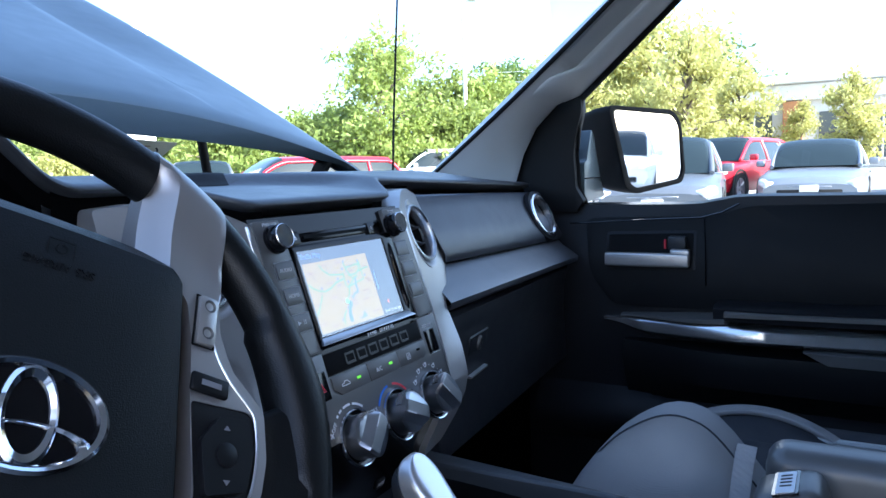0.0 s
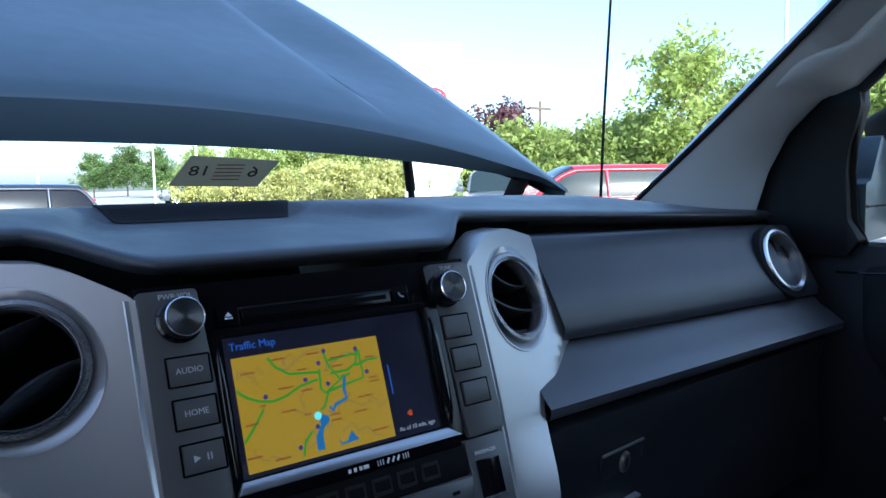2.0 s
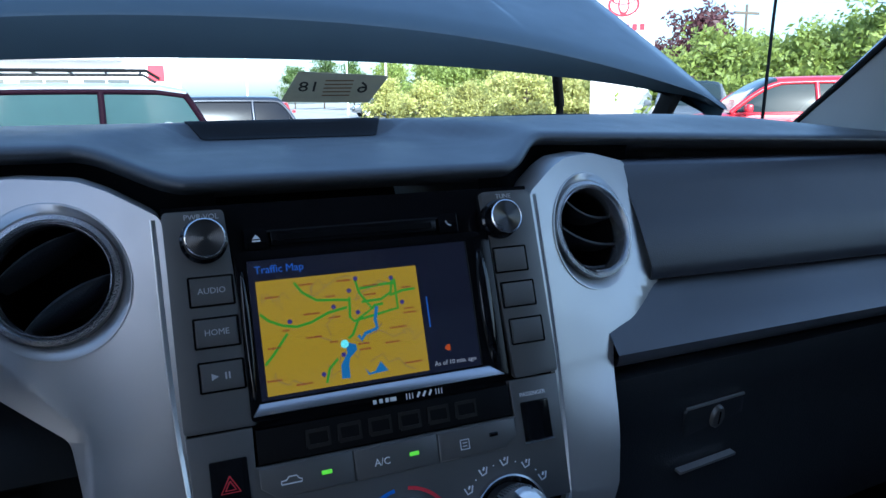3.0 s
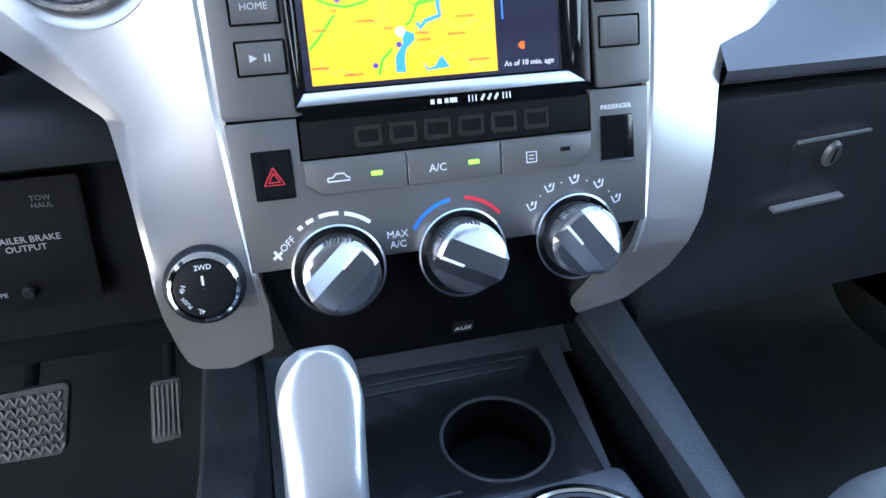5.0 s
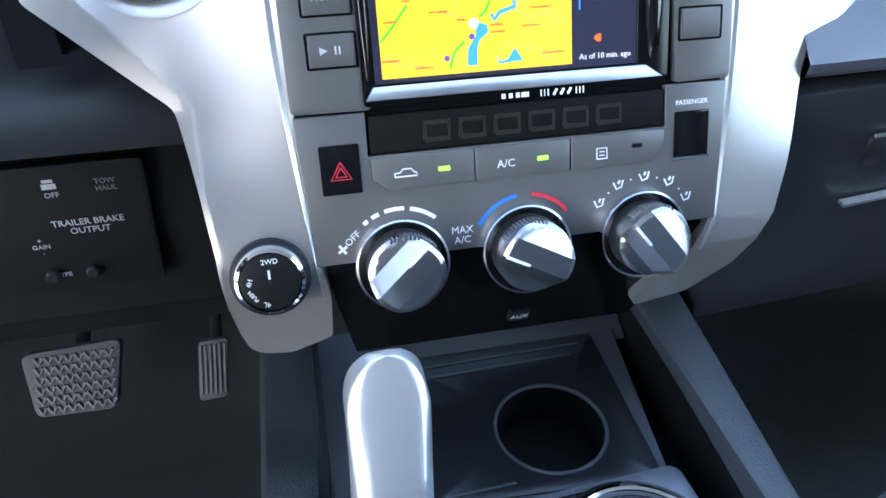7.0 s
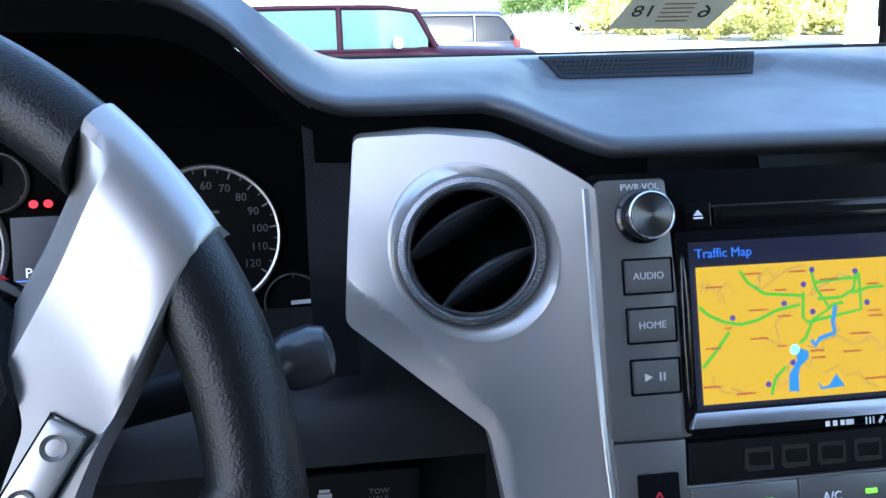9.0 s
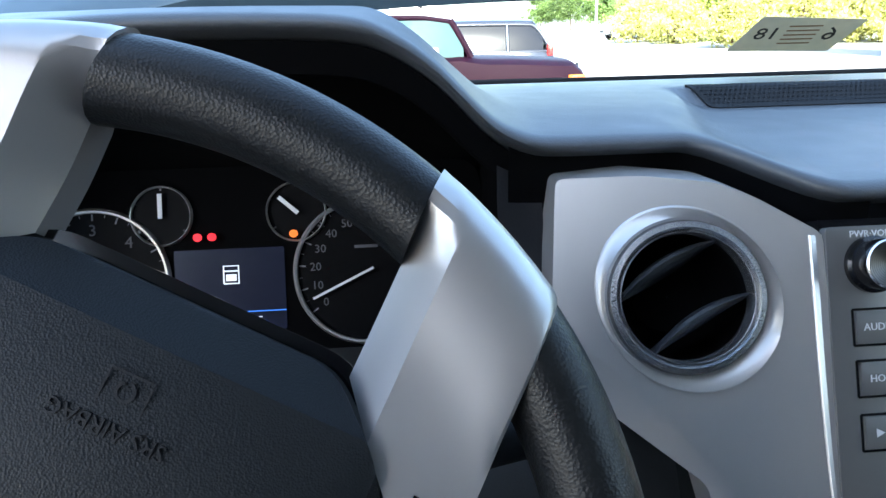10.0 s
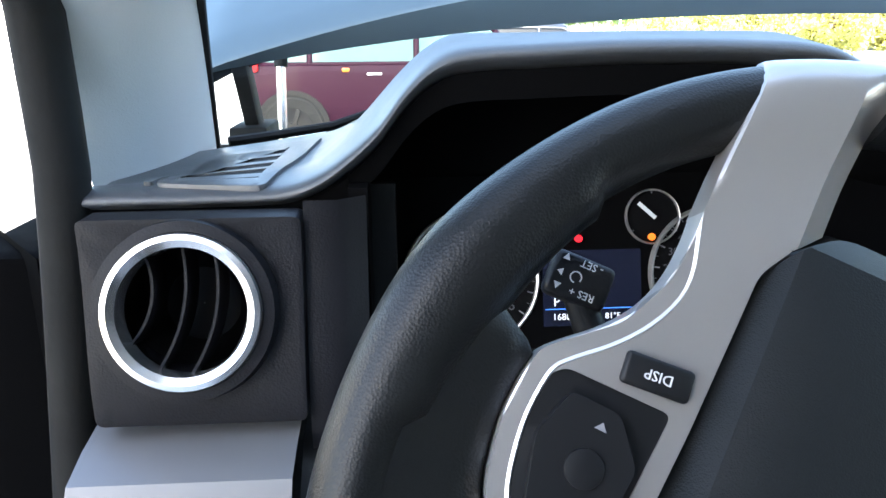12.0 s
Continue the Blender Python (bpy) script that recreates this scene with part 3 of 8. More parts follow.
gb = part("glove_box", plate(rounded([(0.150, 1.2755), (0.766, 1.2632), (0.766, 1.085), (0.150, 1.098)], 0.006), glove_surf, 0.05, step=0.05, bev=0.004), LID, dash, "closed black glove box lid")
rows = [[(x, -0.012 + 0.085 * (x - 0.30), 1.100 - 0.02 * (x - 0.15)), (x, 0.04, 1.085), (x, 0.14, 1.075), (x, 0.30, 1.08), (x, 0.60, 1.10)] for x in frange(0.150, 0.768, 8)]
part("under_panel", loft(rows), DARK, dash, "black panel closing the dash from below", fix=False)
gm = axes(glove_surf(0.30, 1.216, -0.0), (1, 0.1, 0), (0, -0.18, 1), (0.1, -1, -0.18))
b = plate(rounded([(-0.043, 0.016), (0.026, 0.016), (0.030, -0.018), (-0.041, -0.018)], 0.005), lambda u, v, d: gm @ Vector((u, v, 0.004 - d)), 0.012, step=0, bev=0.002)
part("latch", b, LID, gb, "black glove box latch")
part("lock", lathe([(0.0005, 0.0075), (0.0075, 0.0075), (0.009, 0.006), (0.0095, 0.003)], gm @ Matrix.Translation((-0.005, 0.003, 0)) @ Matrix.Diagonal((0.8, 1.15, 1, 1)), 24), GREYP, gb, "oval grey key lock", fix=False)
b = stroke([(-0.005, 0.009), (-0.005, -0.003)], 0.0015, gm @ Matrix.Translation((0, 0, 0.0076)))
part("key_slot", b, GLOSS, gb)
part("latch_edge", stroke([(-0.042, 0.0178), (0.025, 0.0178)], 0.0020, gm @ Matrix.Translation((0, 0, 0.003)), 0.002), SILVER, gb, "thin pale edge of the latch")
part("latch_edge", stroke([(-0.049, -0.034), (0.016, -0.033)], 0.0026, gm @ Matrix.Translation((0, 0, 0.009)), 0.006), SILVER, gb, "thin pale edge of the latch")

# driver's side: end panel, lower panels
def end_surf(u, v, d):
    return Vector((u, 0.064 - 0.022 * sm(1.43, 1.31, v) + d, v))


bm = plate(rounded([(-0.756, 1.4285), (-0.632, 1.4285), (-0.632, 1.313), (-0.751, 1.313)], 0.005), end_surf, 0.02, holes=[circle(-0.697, 1.380, 0.0405, 44)], step=0.02, bev=0.0025)
part("end_panel", bm, ENDP, dash, "charcoal end panel round the driver's vent")
bm = loft([[(x, 0.070 - 0.022 * sm(1.43, 1.31, z) + 0.012 * sm(-0.612, -0.596, x), z) for x in (-0.631, -0.627, -0.612, -0.604, -0.596)] for z in frange(1.436, 1.29, 8)])
part("filler_panel", bm, ENDP, dash, fix=False)
part("backing", rbox((-0.614, 0.125, 1.365), (0.07, 0.008, 0.14), 0.002), DARK, dash)
rows = []
for x in frange(-0.758, -0.638, 10):
    rows.append([(x, 0.06, 1.306), (x, 0.035, 1.302), (x, 0.012, 1.295), (x, -0.002, 1.275), (x, -0.004, 1.24), (x, 0.01, 1.15), (x, 0.06, 1.02)])
part("knee_panel", loft(rows), mat("satin_knee_trim", (0.155, 0.155, 0.160), 0.40, metal=0.4, bump=0.05, grain=1500, var=0.05), dash, "satin grey knee panel under the end vent", fix=False)
# one panel in two colours: its lit top paler, its shaded lower part black
rows = []
for x in frange(-0.638, -0.172, 22):
    rows.append([(x, 0.19, 1.305), (x, 0.10, 1.30), (x, 0.06, 1.29), (x, 0.035, 1.272), (x, 0.025, 1.255), (x, 0.0265, 1.2545)])
part("knee_bolster", loft(rows), mat("lit_knee_plastic", (0.022, 0.023, 0.024), 0.45, bump=0.2, grain=800, var=0.1, spec=0.25), dash, "rounded bolster under the steering column, lit tone in its charcoal", fix=False)
rows = []
for x in frange(-0.638, -0.172, 22):
    rows.append([(x, 0.030, 1.2545), (x, 0.035, 1.252), (x, 0.03, 1.20), (x, 0.035, 1.13), (x, 0.10, 1.06), (x, 0.2, 1.04)])
low = part("lower_panel", loft(rows), DARK, dash, "lower dash panel under the steering column, shade in its black", fix=False)
# switch bank with the trailer brake controls
tm = axes((-0.262, 0.0265, 1.205), (1, 0, 0), (0, 0.03, 1), (0, -1, 0.03))
b = plate(rounded([(-0.055, 0.044), (0.050, 0.044), (0.045, -0.045), (-0.06, -0.045)], 0.004), lambda u, v, d: tm @ Vector((u, v, 0.003 - d)), 0.006, step=0, bev=0.001)
bank = part("switch_bank", b, DARK, dash, "black switch bank with trailer brake controls")
sm_ = tm @ Matrix.Translation((0, 0, 0.0035))
letters("lettering", "TRAILER BRAKE\nOUTPUT", 0.0060, sm_ @ Matrix.Translation((0.010, 0.002, 0)), PRINT, bank)
letters("lettering", "TOW\nHAUL", 0.0048, sm_ @ Matrix.Translation((0.026, 0.029, 0)), DIM, bank)
letters("lettering", "OFF", 0.0048, sm_ @ Matrix.Translation((-0.005, 0.025, 0)), PRINT, bank)
letters("lettering", "+\nGAIN\n-", 0.0044, sm_ @ Matrix.Translation((-0.021, -0.010, 0)), PRINT, bank)
letters("lettering", "TYPE", 0.0044, sm_ @ Matrix.Translation((-0.014, -0.032, 0)), PRINT, bank)
b = stroke([(-0.009, 0.031), (-0.001, 0.031)], 0.0035, sm_)
stroke([(-0.008, 0.0345), (-0.002, 0.0345)], 0.002, sm_, bm=b)
part("car_symbol", b, PRINT, bank)
for k in (-0.020, 0.004):
    part("brake_button", lathe([(0.0005, 0.005), (0.003, 0.005), (0.0042, 0.0035), (0.0042, 0)], tm @ Matrix.Translation((k, -0.031, 0.003)), 20), DARK2, bank, fix=False)
part("green_lamp", rbox((-0.047, 0.040, 0.004), (0.007, 0.003, 0.001), 0.0004, 1, tm), GREEN_LED, bank)

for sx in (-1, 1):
    # added block hiding the outside, coloured as dark as the doorway's shade
    part("end_filler", rbox((sx * 0.822, 0.38, 1.10 if sx > 0 else 1.085), (0.10, 0.50, 0.64 if sx > 0 else 0.61), 0.01), SHADEDOOR, dash, "filler between dash end and door, shade put into its black")

# speaker grille on the pad
sp = part("speaker_grille", plate(rounded([(-0.074, 0.2365), (0.085, 0.2365), (0.0985, 0.2625), (-0.0885, 0.2625)], 0.003),
                                  lambda u, v, d: Vector((u, v, pad_z(u, v) + 0.0015 - d)), 0.006, step=0.006, bev=0.0006), DARK, dash, "black perforated speaker grille")
b = bmesh.new()
for i in range(46):
    for j in range(7):
        x, y = -0.085 + i * 0.004 + (j % 2) * 0.002, 0.2395 + j * 0.0034
        if abs(x - 0.005) < 0.076 + 0.45 * (y - 0.2365):
            z = pad_z(x, y) + 0.0018
            b.faces.new([b.verts.new((x + 0.0012 * math.cos(a), y + 0.0010 * math.sin(a), z)) for a in (0.5, 2.1, 3.7, 5.2)])
part("perforation", b, GLOSS, sp, fix=False)
# driver's defrost slot
dv = thing("defrost_vent", (-0.67, 0.11, 1.45), "small slotted black side-window vent on the dash top", "air vent")


def def_surf(u, v, d):
    return Vector((u, v, pad_top(u, v) + 0.0024 - d))


part("frame", plate(rounded([(-0.724, 0.106), (-0.656, 0.093), (-0.643, 0.180), (-0.638, 0.256), (-0.712, 0.238)], 0.006), def_surf, 0.006, step=0.008, bev=0.0024, holes=[[(-0.7135, 0.113), (-0.6625, 0.110), (-0.6590, 0.220), (-0.7150, 0.216)]]), PAD, dv)
part("well", plate([(-0.7145, 0.112), (-0.6615, 0.109), (-0.6580, 0.221), (-0.7160, 0.217)], lambda a, c, d: def_surf(a, c, d + 0.0013), 0.0008, step=0.008), GAUGE, dv, "dark slot behind the slats")
for k in range(5):
    v = 0.113 + 0.0245 * k
    part("slat", plate([(-0.7145, v), (-0.6610, v), (-0.6605, v + 0.009), (-0.7148, v + 0.009)], lambda a, c, d: def_surf(a, c, d + 0.0003), 0.002, step=0.008), PAD, dv)
part("clip", plate(rounded([(-0.732, 0.110), (-0.7265, 0.110), (-0.7285, 0.150), (-0.734, 0.150)], 0.002), def_surf, 0.005, step=0.02), PAD, dv, "small raised clip beside the vent")


# ---- centre stack: radio and climate panel ----
radio = thing("radio_unit", (0, 0.0, 1.34), "touch-screen radio showing a yellow traffic map between grey button columns", "car radio")


def on_plane(off):
    return lambda u, v, d: on_stack(u, v, off - d).translation


back = plate([(-0.122, 1.420), (0.122, 1.420), (0.1215, 1.29), (0.116, 1.218), (-0.116, 1.218), (-0.1215, 1.29)], on_plane(-0.004), 0.02, step=0)
CAPM = mat("dark_turned_metal", (0.125, 0.118, 0.112), 0.28, metal=1.0, var=0.05)
part("housing", back, GLOSS2, radio, "gloss black radio face")
for sx in (-1, 1):
    col = [(-0.0875, 1.4165), (-0.1222, 1.4165), (-0.1222, 1.2950), (-0.0805, 1.2945)] if sx < 0 else [(0.0838, 1.4165), (0.1222, 1.4165), (0.1228, 1.2950), (0.0895, 1.2945)]
    c = part("button_column", plate(rounded(col, 0.003), on_plane(0.0012), 0.012, step=0, bev=0.0008), GREYP, radio, "brushed grey button column")
    for k, z in enumerate((1.371, 1.348, 1.324)):
        x = -0.0990 + 0.0005 * k if sx < 0 else 0.0990 + 0.0022 * k
        kb = part("push_button", plate(rounded([(x - 0.0113, z + 0.0072), (x + 0.0113, z + 0.0072), (x + 0.0113, z - 0.0072), (x - 0.0113, z - 0.0072)], 0.0012), on_plane(0.0024), 0.004, step=0, bev=0.0005), GREYP, c)
        b = bmesh.new()
        h = 0.0085
        for p, q in (((-0.0125, h), (0.0125, h)), ((-0.0125, -h), (0.0125, -h)), ((-0.0125, -h), (-0.0125, h)), ((0.0125, -h), (0.0125, h))):
            stroke([p, q], 0.0011, on_stack(x, z, 0.0011), 0.0005, b)
        part("button_gap", b, GLOSS, c)
        if sx < 0:
            if k < 2:
                letters("lettering", ("AUDIO", "HOME")[k], 0.0050, on_stack(x, z, 0.0026), KEYPRINT, c)
            else:
                b = flat_poly([(-0.006, 0.002), (-0.006, -0.002), (-0.002, 0)], on_stack(x, z, 0.0028))
                for e in (0.002, 0.004):
                    stroke([(e, -0.002), (e, 0.002)], 0.0009, on_stack(x, z, 0.0025), bm=b)
                part("play_symbol", b, KEYPRINT, c)
    letters("lettering", "PWR·VOL" if sx < 0 else "TUNE", 0.0046, on_stack(sx * 0.1005, 1.4128, 0.0014), KEYPRINT, c)
    km = on_stack(-0.1005 if sx < 0 else 0.0940, 1.399 if sx < 0 else 1.3975, 0.0)
    kn = part("knob", lathe([(0.0135, 0.0), (0.0135, 0.004), (0.0120, 0.005), (0.0118, 0.013), (0.0112, 0.0145)], km, 36), GLOSS, radio, "round black knob with a turned metal cap", fix=False)
    rings = [(0.0112, 0.0143), (0.0108, 0.0152)] + [(0.0105 - 0.0005 * i, 0.0152 + (0.00016 if i % 2 else 0)) for i in range(20)] + [(0.0002, 0.0152)]
    part("cap", lathe(rings, km, 48), CAPM, kn, fix=False, sharp=4)
    part("cap_rim", lathe([(0.0113, 0.0140), (0.0115, 0.0150), (0.0108, 0.0157), (0.0104, 0.0152)], km, 36), SILVER2, kn, "bright rim", fix=False)
# disc slot
part("disc_slot", plate([(-0.061, 1.4028), (0.049, 1.4028), (0.049, 1.3942), (-0.061, 1.3942)], on_plane(-0.0015), 0.004, step=0, bev=0.0006), GLOSS2, radio, "black disc slot")
part("slot_mouth", plate([(-0.057, 1.3998), (0.045, 1.3998), (0.045, 1.3968), (-0.057, 1.3968)], on_plane(-0.0011), 0.001, step=0), GAUGE, radio)
for x in (-0.070, 0.0575):
    part("small_button", plate(rounded([(x - 0.0068, 1.4045), (x + 0.0068, 1.4045), (x + 0.0068, 1.3925), (x - 0.0068, 1.3925)], 0.0008), on_plane(-0.0012), 0.003, step=0, bev=0.0004), GLOSS2, radio, "small square black button")
part("phone_symbol", stroke([(-0.0018, 0.0016), (-0.0010, -0.0004), (0.0004, -0.0014), (0.0020, -0.0018)], 0.0010, on_stack(0.0575, 1.3985, -0.0010)), PRINT, radio)
part("side_bump", join(bmesh.new(), lathe([(0.0002, 0.0036), (0.0025, 0.0034), (0.0042, 0.0022), (0.0048, 0.0)], on_stack(0.0755, 1.343, 0.0018) @ Matrix.Diagonal((1, 8.2, 1, 1)), 32)), GLOSS, radio, "upright oval gloss black bump", fix=False)
b = stroke([(-0.066, 0.0), (0.052, 0.0)], 0.001, on_stack(0, 1.4025, -0.0035), 0.002)
part("slot_edge", b, DARK2, radio)
b = flat_poly([(-0.0025, 0.0), (0.0025, 0.0), (0, 0.0028)], on_stack(-0.070, 1.3982, -0.0008))
stroke([(-0.0025, -0.0012), (0.0025, -0.0012)], 0.0009, on_stack(-0.070, 1.3982, -0.0010), bm=b)
part("eject_symbol", b, WHITE, radio)
# screen
bez = part("bezel", plate(rounded([(-0.0845, 1.391), (0.0845, 1.391), (0.0845, 1.296), (-0.0845, 1.296)], 0.003), on_plane(0.002), 0.006,
                          holes=[[(-0.0775, 1.3855), (0.0665, 1.3855), (0.0665, 1.3065), (-0.0775, 1.3065)]], step=0, bev=0.0007), GLOSS2, radio, "gloss black screen surround")
scr = part("screen", plate([(-0.078, 1.386), (0.067, 1.386), (0.067, 1.306), (-0.078, 1.306)], on_plane(-0.0002), 0.002, step=0), UI, radio, "lit display with a road map")
part("map", plate([(-0.0735, 1.3735), (0.0295, 1.3735), (0.0295, 1.3085), (-0.0735, 1.3085)], on_plane(0.0001), 0.0002, step=0), MAP_Y, scr, "yellow map of a river delta")
mm = on_stack(-0.022, 1.341, 0.00015)
rnd = random.Random(4)
b = bmesh.new()
for pts in [[(-0.0286, 0.0315), (-0.0245, 0.025), (-0.016, 0.0191), (-0.0004, 0.0176), (0.0052, 0.0167)],
            [(-0.0381, 0.0062), (-0.0297, 0.0045), (-0.0208, 0.0061), (-0.0101, 0.0105), (0.0025, 0.0126)],
            [(0.0094, 0.0304), (0.0116, 0.0205), (0.0186, 0.0098), (0.0092, 0.0047), (0.0042, -0.0048), (0.001, -0.0068)],
            [(0.0048, 0.0188), (0.0037, 0.0063), (0.0061, 0.0034), (0.0194, 0.0056), (0.0357, 0.0082), (0.0356, 0.027)],
            [(0.0341, 0.0271), (0.0322, 0.0188), (0.0251, 0.015), (0.0122, 0.0149)],
            [(0.012, 0.0233), (0.028, 0.0246), (0.0352, 0.0243)],
            [(0.0312, 0.0168), (0.0402, 0.0191), (0.0488, 0.0194)],
            [(-0.0156, -0.0317), (-0.013, -0.0235), (-0.0071, -0.0182)],
            [(0.0262, 0.0122), (0.0203, 0.0118), (0.0186, 0.0095)],
            [(-0.051, 0.0147), (-0.0462, 0.0101), (-0.0381, 0.0062)],
            [(-0.051, -0.0159), (-0.0447, -0.0094), (-0.0359, 0.0013)]]:
    stroke(pts, 0.0016, mm, 0.0001, b)
part("road", b, MAP_G, scr)
b = flat_poly([(-0.0007, -0.0088), (0.0054, -0.0111), (0.0056, -0.0146), (0.0007, -0.0186), (-0.0006, -0.0227), (-0.0007, -0.031), (-0.0061, -0.0307), (-0.0056, -0.0224), (-0.001, -0.0157)], mm @ Matrix.Translation((0, 0, 0.0001)), 0.00005)
flat_poly([(0.0092, -0.0266), (0.012, -0.0299), (0.0157, -0.029), (0.0197, -0.0236), (0.0242, -0.0301), (0.0111, -0.031)], mm @ Matrix.Translation((0, 0, 0.0001)), 0.00005, b)
stroke([(0.0217, 0.011), (0.0197, 0.0028), (0.0203, -0.0028), (0.0121, -0.0052), (0.0094, -0.0086), (0.0077, -0.0057)], 0.0022, mm, 0.00012, b)
part("water", b, MAP_B, scr)
b = bmesh.new()
for u, v, w in [(-0.026, 0.0296, 0.0083), (-0.0022, 0.0295, 0.0083), (0.0143, 0.0246, 0.0097), (-0.0103, 0.0206, 0.0055), (-0.0251, 0.0112, 0.0097), (-0.0098, 0.0074, 0.0069), (0.0288, -0.0039, 0.0103), (0.0246, -0.0128, 0.009), (-0.0251, -0.0031, 0.009), (0.0069, -0.0112, 0.0062), (0.0071, -0.0147, 0.0062), (0.0399, 0.0073, 0.0062), (0.0394, 0.0046, 0.0069), (-0.0106, -0.0076, 0.0041), (0.0355, -0.0272, 0.011), (-0.0341, -0.0301, 0.0097), (0.0142, 0.019, 0.0069), (0.0397, 0.021, 0.0055), (-0.0386, 0.0031, 0.0041), (-0.047, 0.024, 0.0083), (-0.0486, -0.0065, 0.0069), (-0.051, -0.0256, 0.0083)]:
    # each name is a row of short bars
    x = u
    while x < u + w:
        n = rnd.uniform(0.0006, 0.0014)
        stroke([(x, v + rnd.uniform(-0.0001, 0.0001)), (x + n, v)], rnd.uniform(0.0008, 0.0012), mm, 0.00016, b)
        x += n + 0.0003
part("place_name", b, MAP_R, scr)
b = bmesh.new()
for k in range(14):
    u, v = rnd.uniform(-0.049, 0.04), rnd.uniform(-0.03, 0.03)
    pts = [(u, v)]
    for j in range(5):
        pts.append((min(0.05, max(-0.05, pts[-1][0] + rnd.uniform(-0.003, 0.009))), min(0.032, max(-0.032, pts[-1][1] + rnd.uniform(-0.006, 0.006)))))
    stroke(pts, 0.00035, mm, 0.00008, b)
part("minor_road", b, MAP_P, scr)
SHIELD = lit("shield_blue", (0.10, 0.08, 0.50), 0.12)
for u, v in [(0.0101, 0.0299), (0.0335, 0.0279), (0.005, 0.0227), (-0.006, 0.0137), (-0.0338, 0.0081), (0.0091, 0.0086), (0.039, 0.0116), (-0.0033, -0.0163), (-0.017, -0.0263)]:
    part("route_shield", flat_poly(circle(u, v, 0.0015, 8), mm @ Matrix.Translation((0, 0, 0.0003)), 0.0001), SHIELD, scr)
b = flat_poly(circle(-0.0019, -0.0098, 0.0026, 20), mm @ Matrix.Translation((0, 0, 0.0004)), 0.0001)
part("position_mark", b, mat("mark_cyan", (0.25, 0.75, 0.75), 0.3, emit=0.25), scr)
letters("lettering", "Traffic Map", 0.0066, on_stack(-0.0735, 1.3798, 0.0002), UI_BLUE, scr, align="LEFT")
letters("lettering", "As of 10 min. ago", 0.0042, on_stack(0.0485, 1.3115, 0.0002), UI_WHITE, scr)
part("scroll_bar", stroke([(0.034, 0.010), (0.034, -0.010)], 0.0008, on_stack(0, 1.344, 0.0001)), UI_BLUE, scr)
part("sound_symbol", flat_poly([(-0.002, 0), (0.0, 0.002), (0.002, 0.002), (0.002, -0.002), (0, -0.002)], on_stack(0.044, 1.3205, 0.0004)), ORANGE_LED, scr)
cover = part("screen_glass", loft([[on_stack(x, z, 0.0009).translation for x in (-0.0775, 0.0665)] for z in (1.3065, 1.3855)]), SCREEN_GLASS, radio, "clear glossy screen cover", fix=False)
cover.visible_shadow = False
for u, w in ((0.0758, 0.0050), (-0.0812, 0.0024)):
    gm2 = on_stack(u, 1.3440, 0.0018)
    part("side_grip", lathe([(1.0, 0.0), (0.96, 0.0007), (0.80, 0.0014), (0.45, 0.0018), (0.001, 0.0019)], gm2 @ Matrix.Diagonal((w, 0.0385, 1, 1)), 36), GLOSS, bez, "gloss black oval grip beside the screen", fix=False)
# bright bottom bevel, station marks, name strip
part("chrome_bevel", plate([(-0.079, 1.3055), (0.071, 1.3055), (0.080, 1.299), (-0.0835, 1.299)], lambda u, v, d: on_stack(u, v, 0.0024 + 0.62 * (1.3055 - v) - d).translation, 0.003, step=0, bev=0.0006), TURNED, radio, "bright bevel under the screen")
b = bmesh.new()
for u in (-0.010, -0.006, -0.002, 0.001, 0.003):
    stroke([(u, -0.0013), (u, 0.0013)], 0.0022, on_stack(0, 1.2955, 0.0021), bm=b)
for u in (0.011, 0.013, 0.015, 0.031, 0.033, 0.035):
    stroke([(u, -0.0018), (u, 0.0018)], 0.0007, on_stack(0, 1.2955, 0.0021), bm=b)
for u in (0.019, 0.023, 0.027):
    stroke([(u - 0.001, -0.0016), (u + 0.001, 0.0016)], 0.0014, on_stack(0, 1.2955, 0.0021), bm=b)
part("station_mark", b, WHITE, radio, "small white marks")
strip = part("name_strip", plate([(-0.083, 1.2915), (0.083, 1.2915), (0.0835, 1.2725), (-0.0835, 1.2725)], on_plane(0.001), 0.004, step=0, bev=0.0008), HOUSING, radio, "black strip with raised grey shapes")
MARKM = mat("dark_mark", (0.020, 0.018, 0.016), 0.34, var=0.1, spec=0.35)
for k in range(6):
    u = -0.047 + 0.0195 * k
    w, h = 0.0066, 0.0045
    b = stroke([(u - w, -h), (u - w, h), (u + w, h), (u + w, -h), (u - w, -h)], 0.0026, on_stack(0, 1.2815, 0.0009), 0.0006)
    part("raised_mark", b, MARKM, strip)

clim = thing("climate_panel", (0, -0.05, 1.23), "grey climate panel with three large metallic knobs", "climate control")
face = [(-0.1215, 1.2935), (-0.0845, 1.2935), (-0.085, 1.2715), (0.085, 1.2715), (0.0845, 1.2935), (0.1215, 1.2935), (0.1185, 1.217), (-0.1185, 1.217)]
part("face", plate(face, on_plane(0.0008), 0.01, step=0, bev=0.0006), GREYP, clim, "brushed grey face")
rows = []
for z in frange(1.2168, 1.11, 10):
    rows.append([(x, -0.0590 + 0.36 * (1.2168 - z), z) for x in frange(-0.1135 + 0.16 * max(0.0, 1.20 - z), 0.1135 - 0.16 * max(0.0, 1.20 - z), 8)])
part("lower_face", loft(rows), GLOSS2, clim, "gloss black lower face", fix=False)
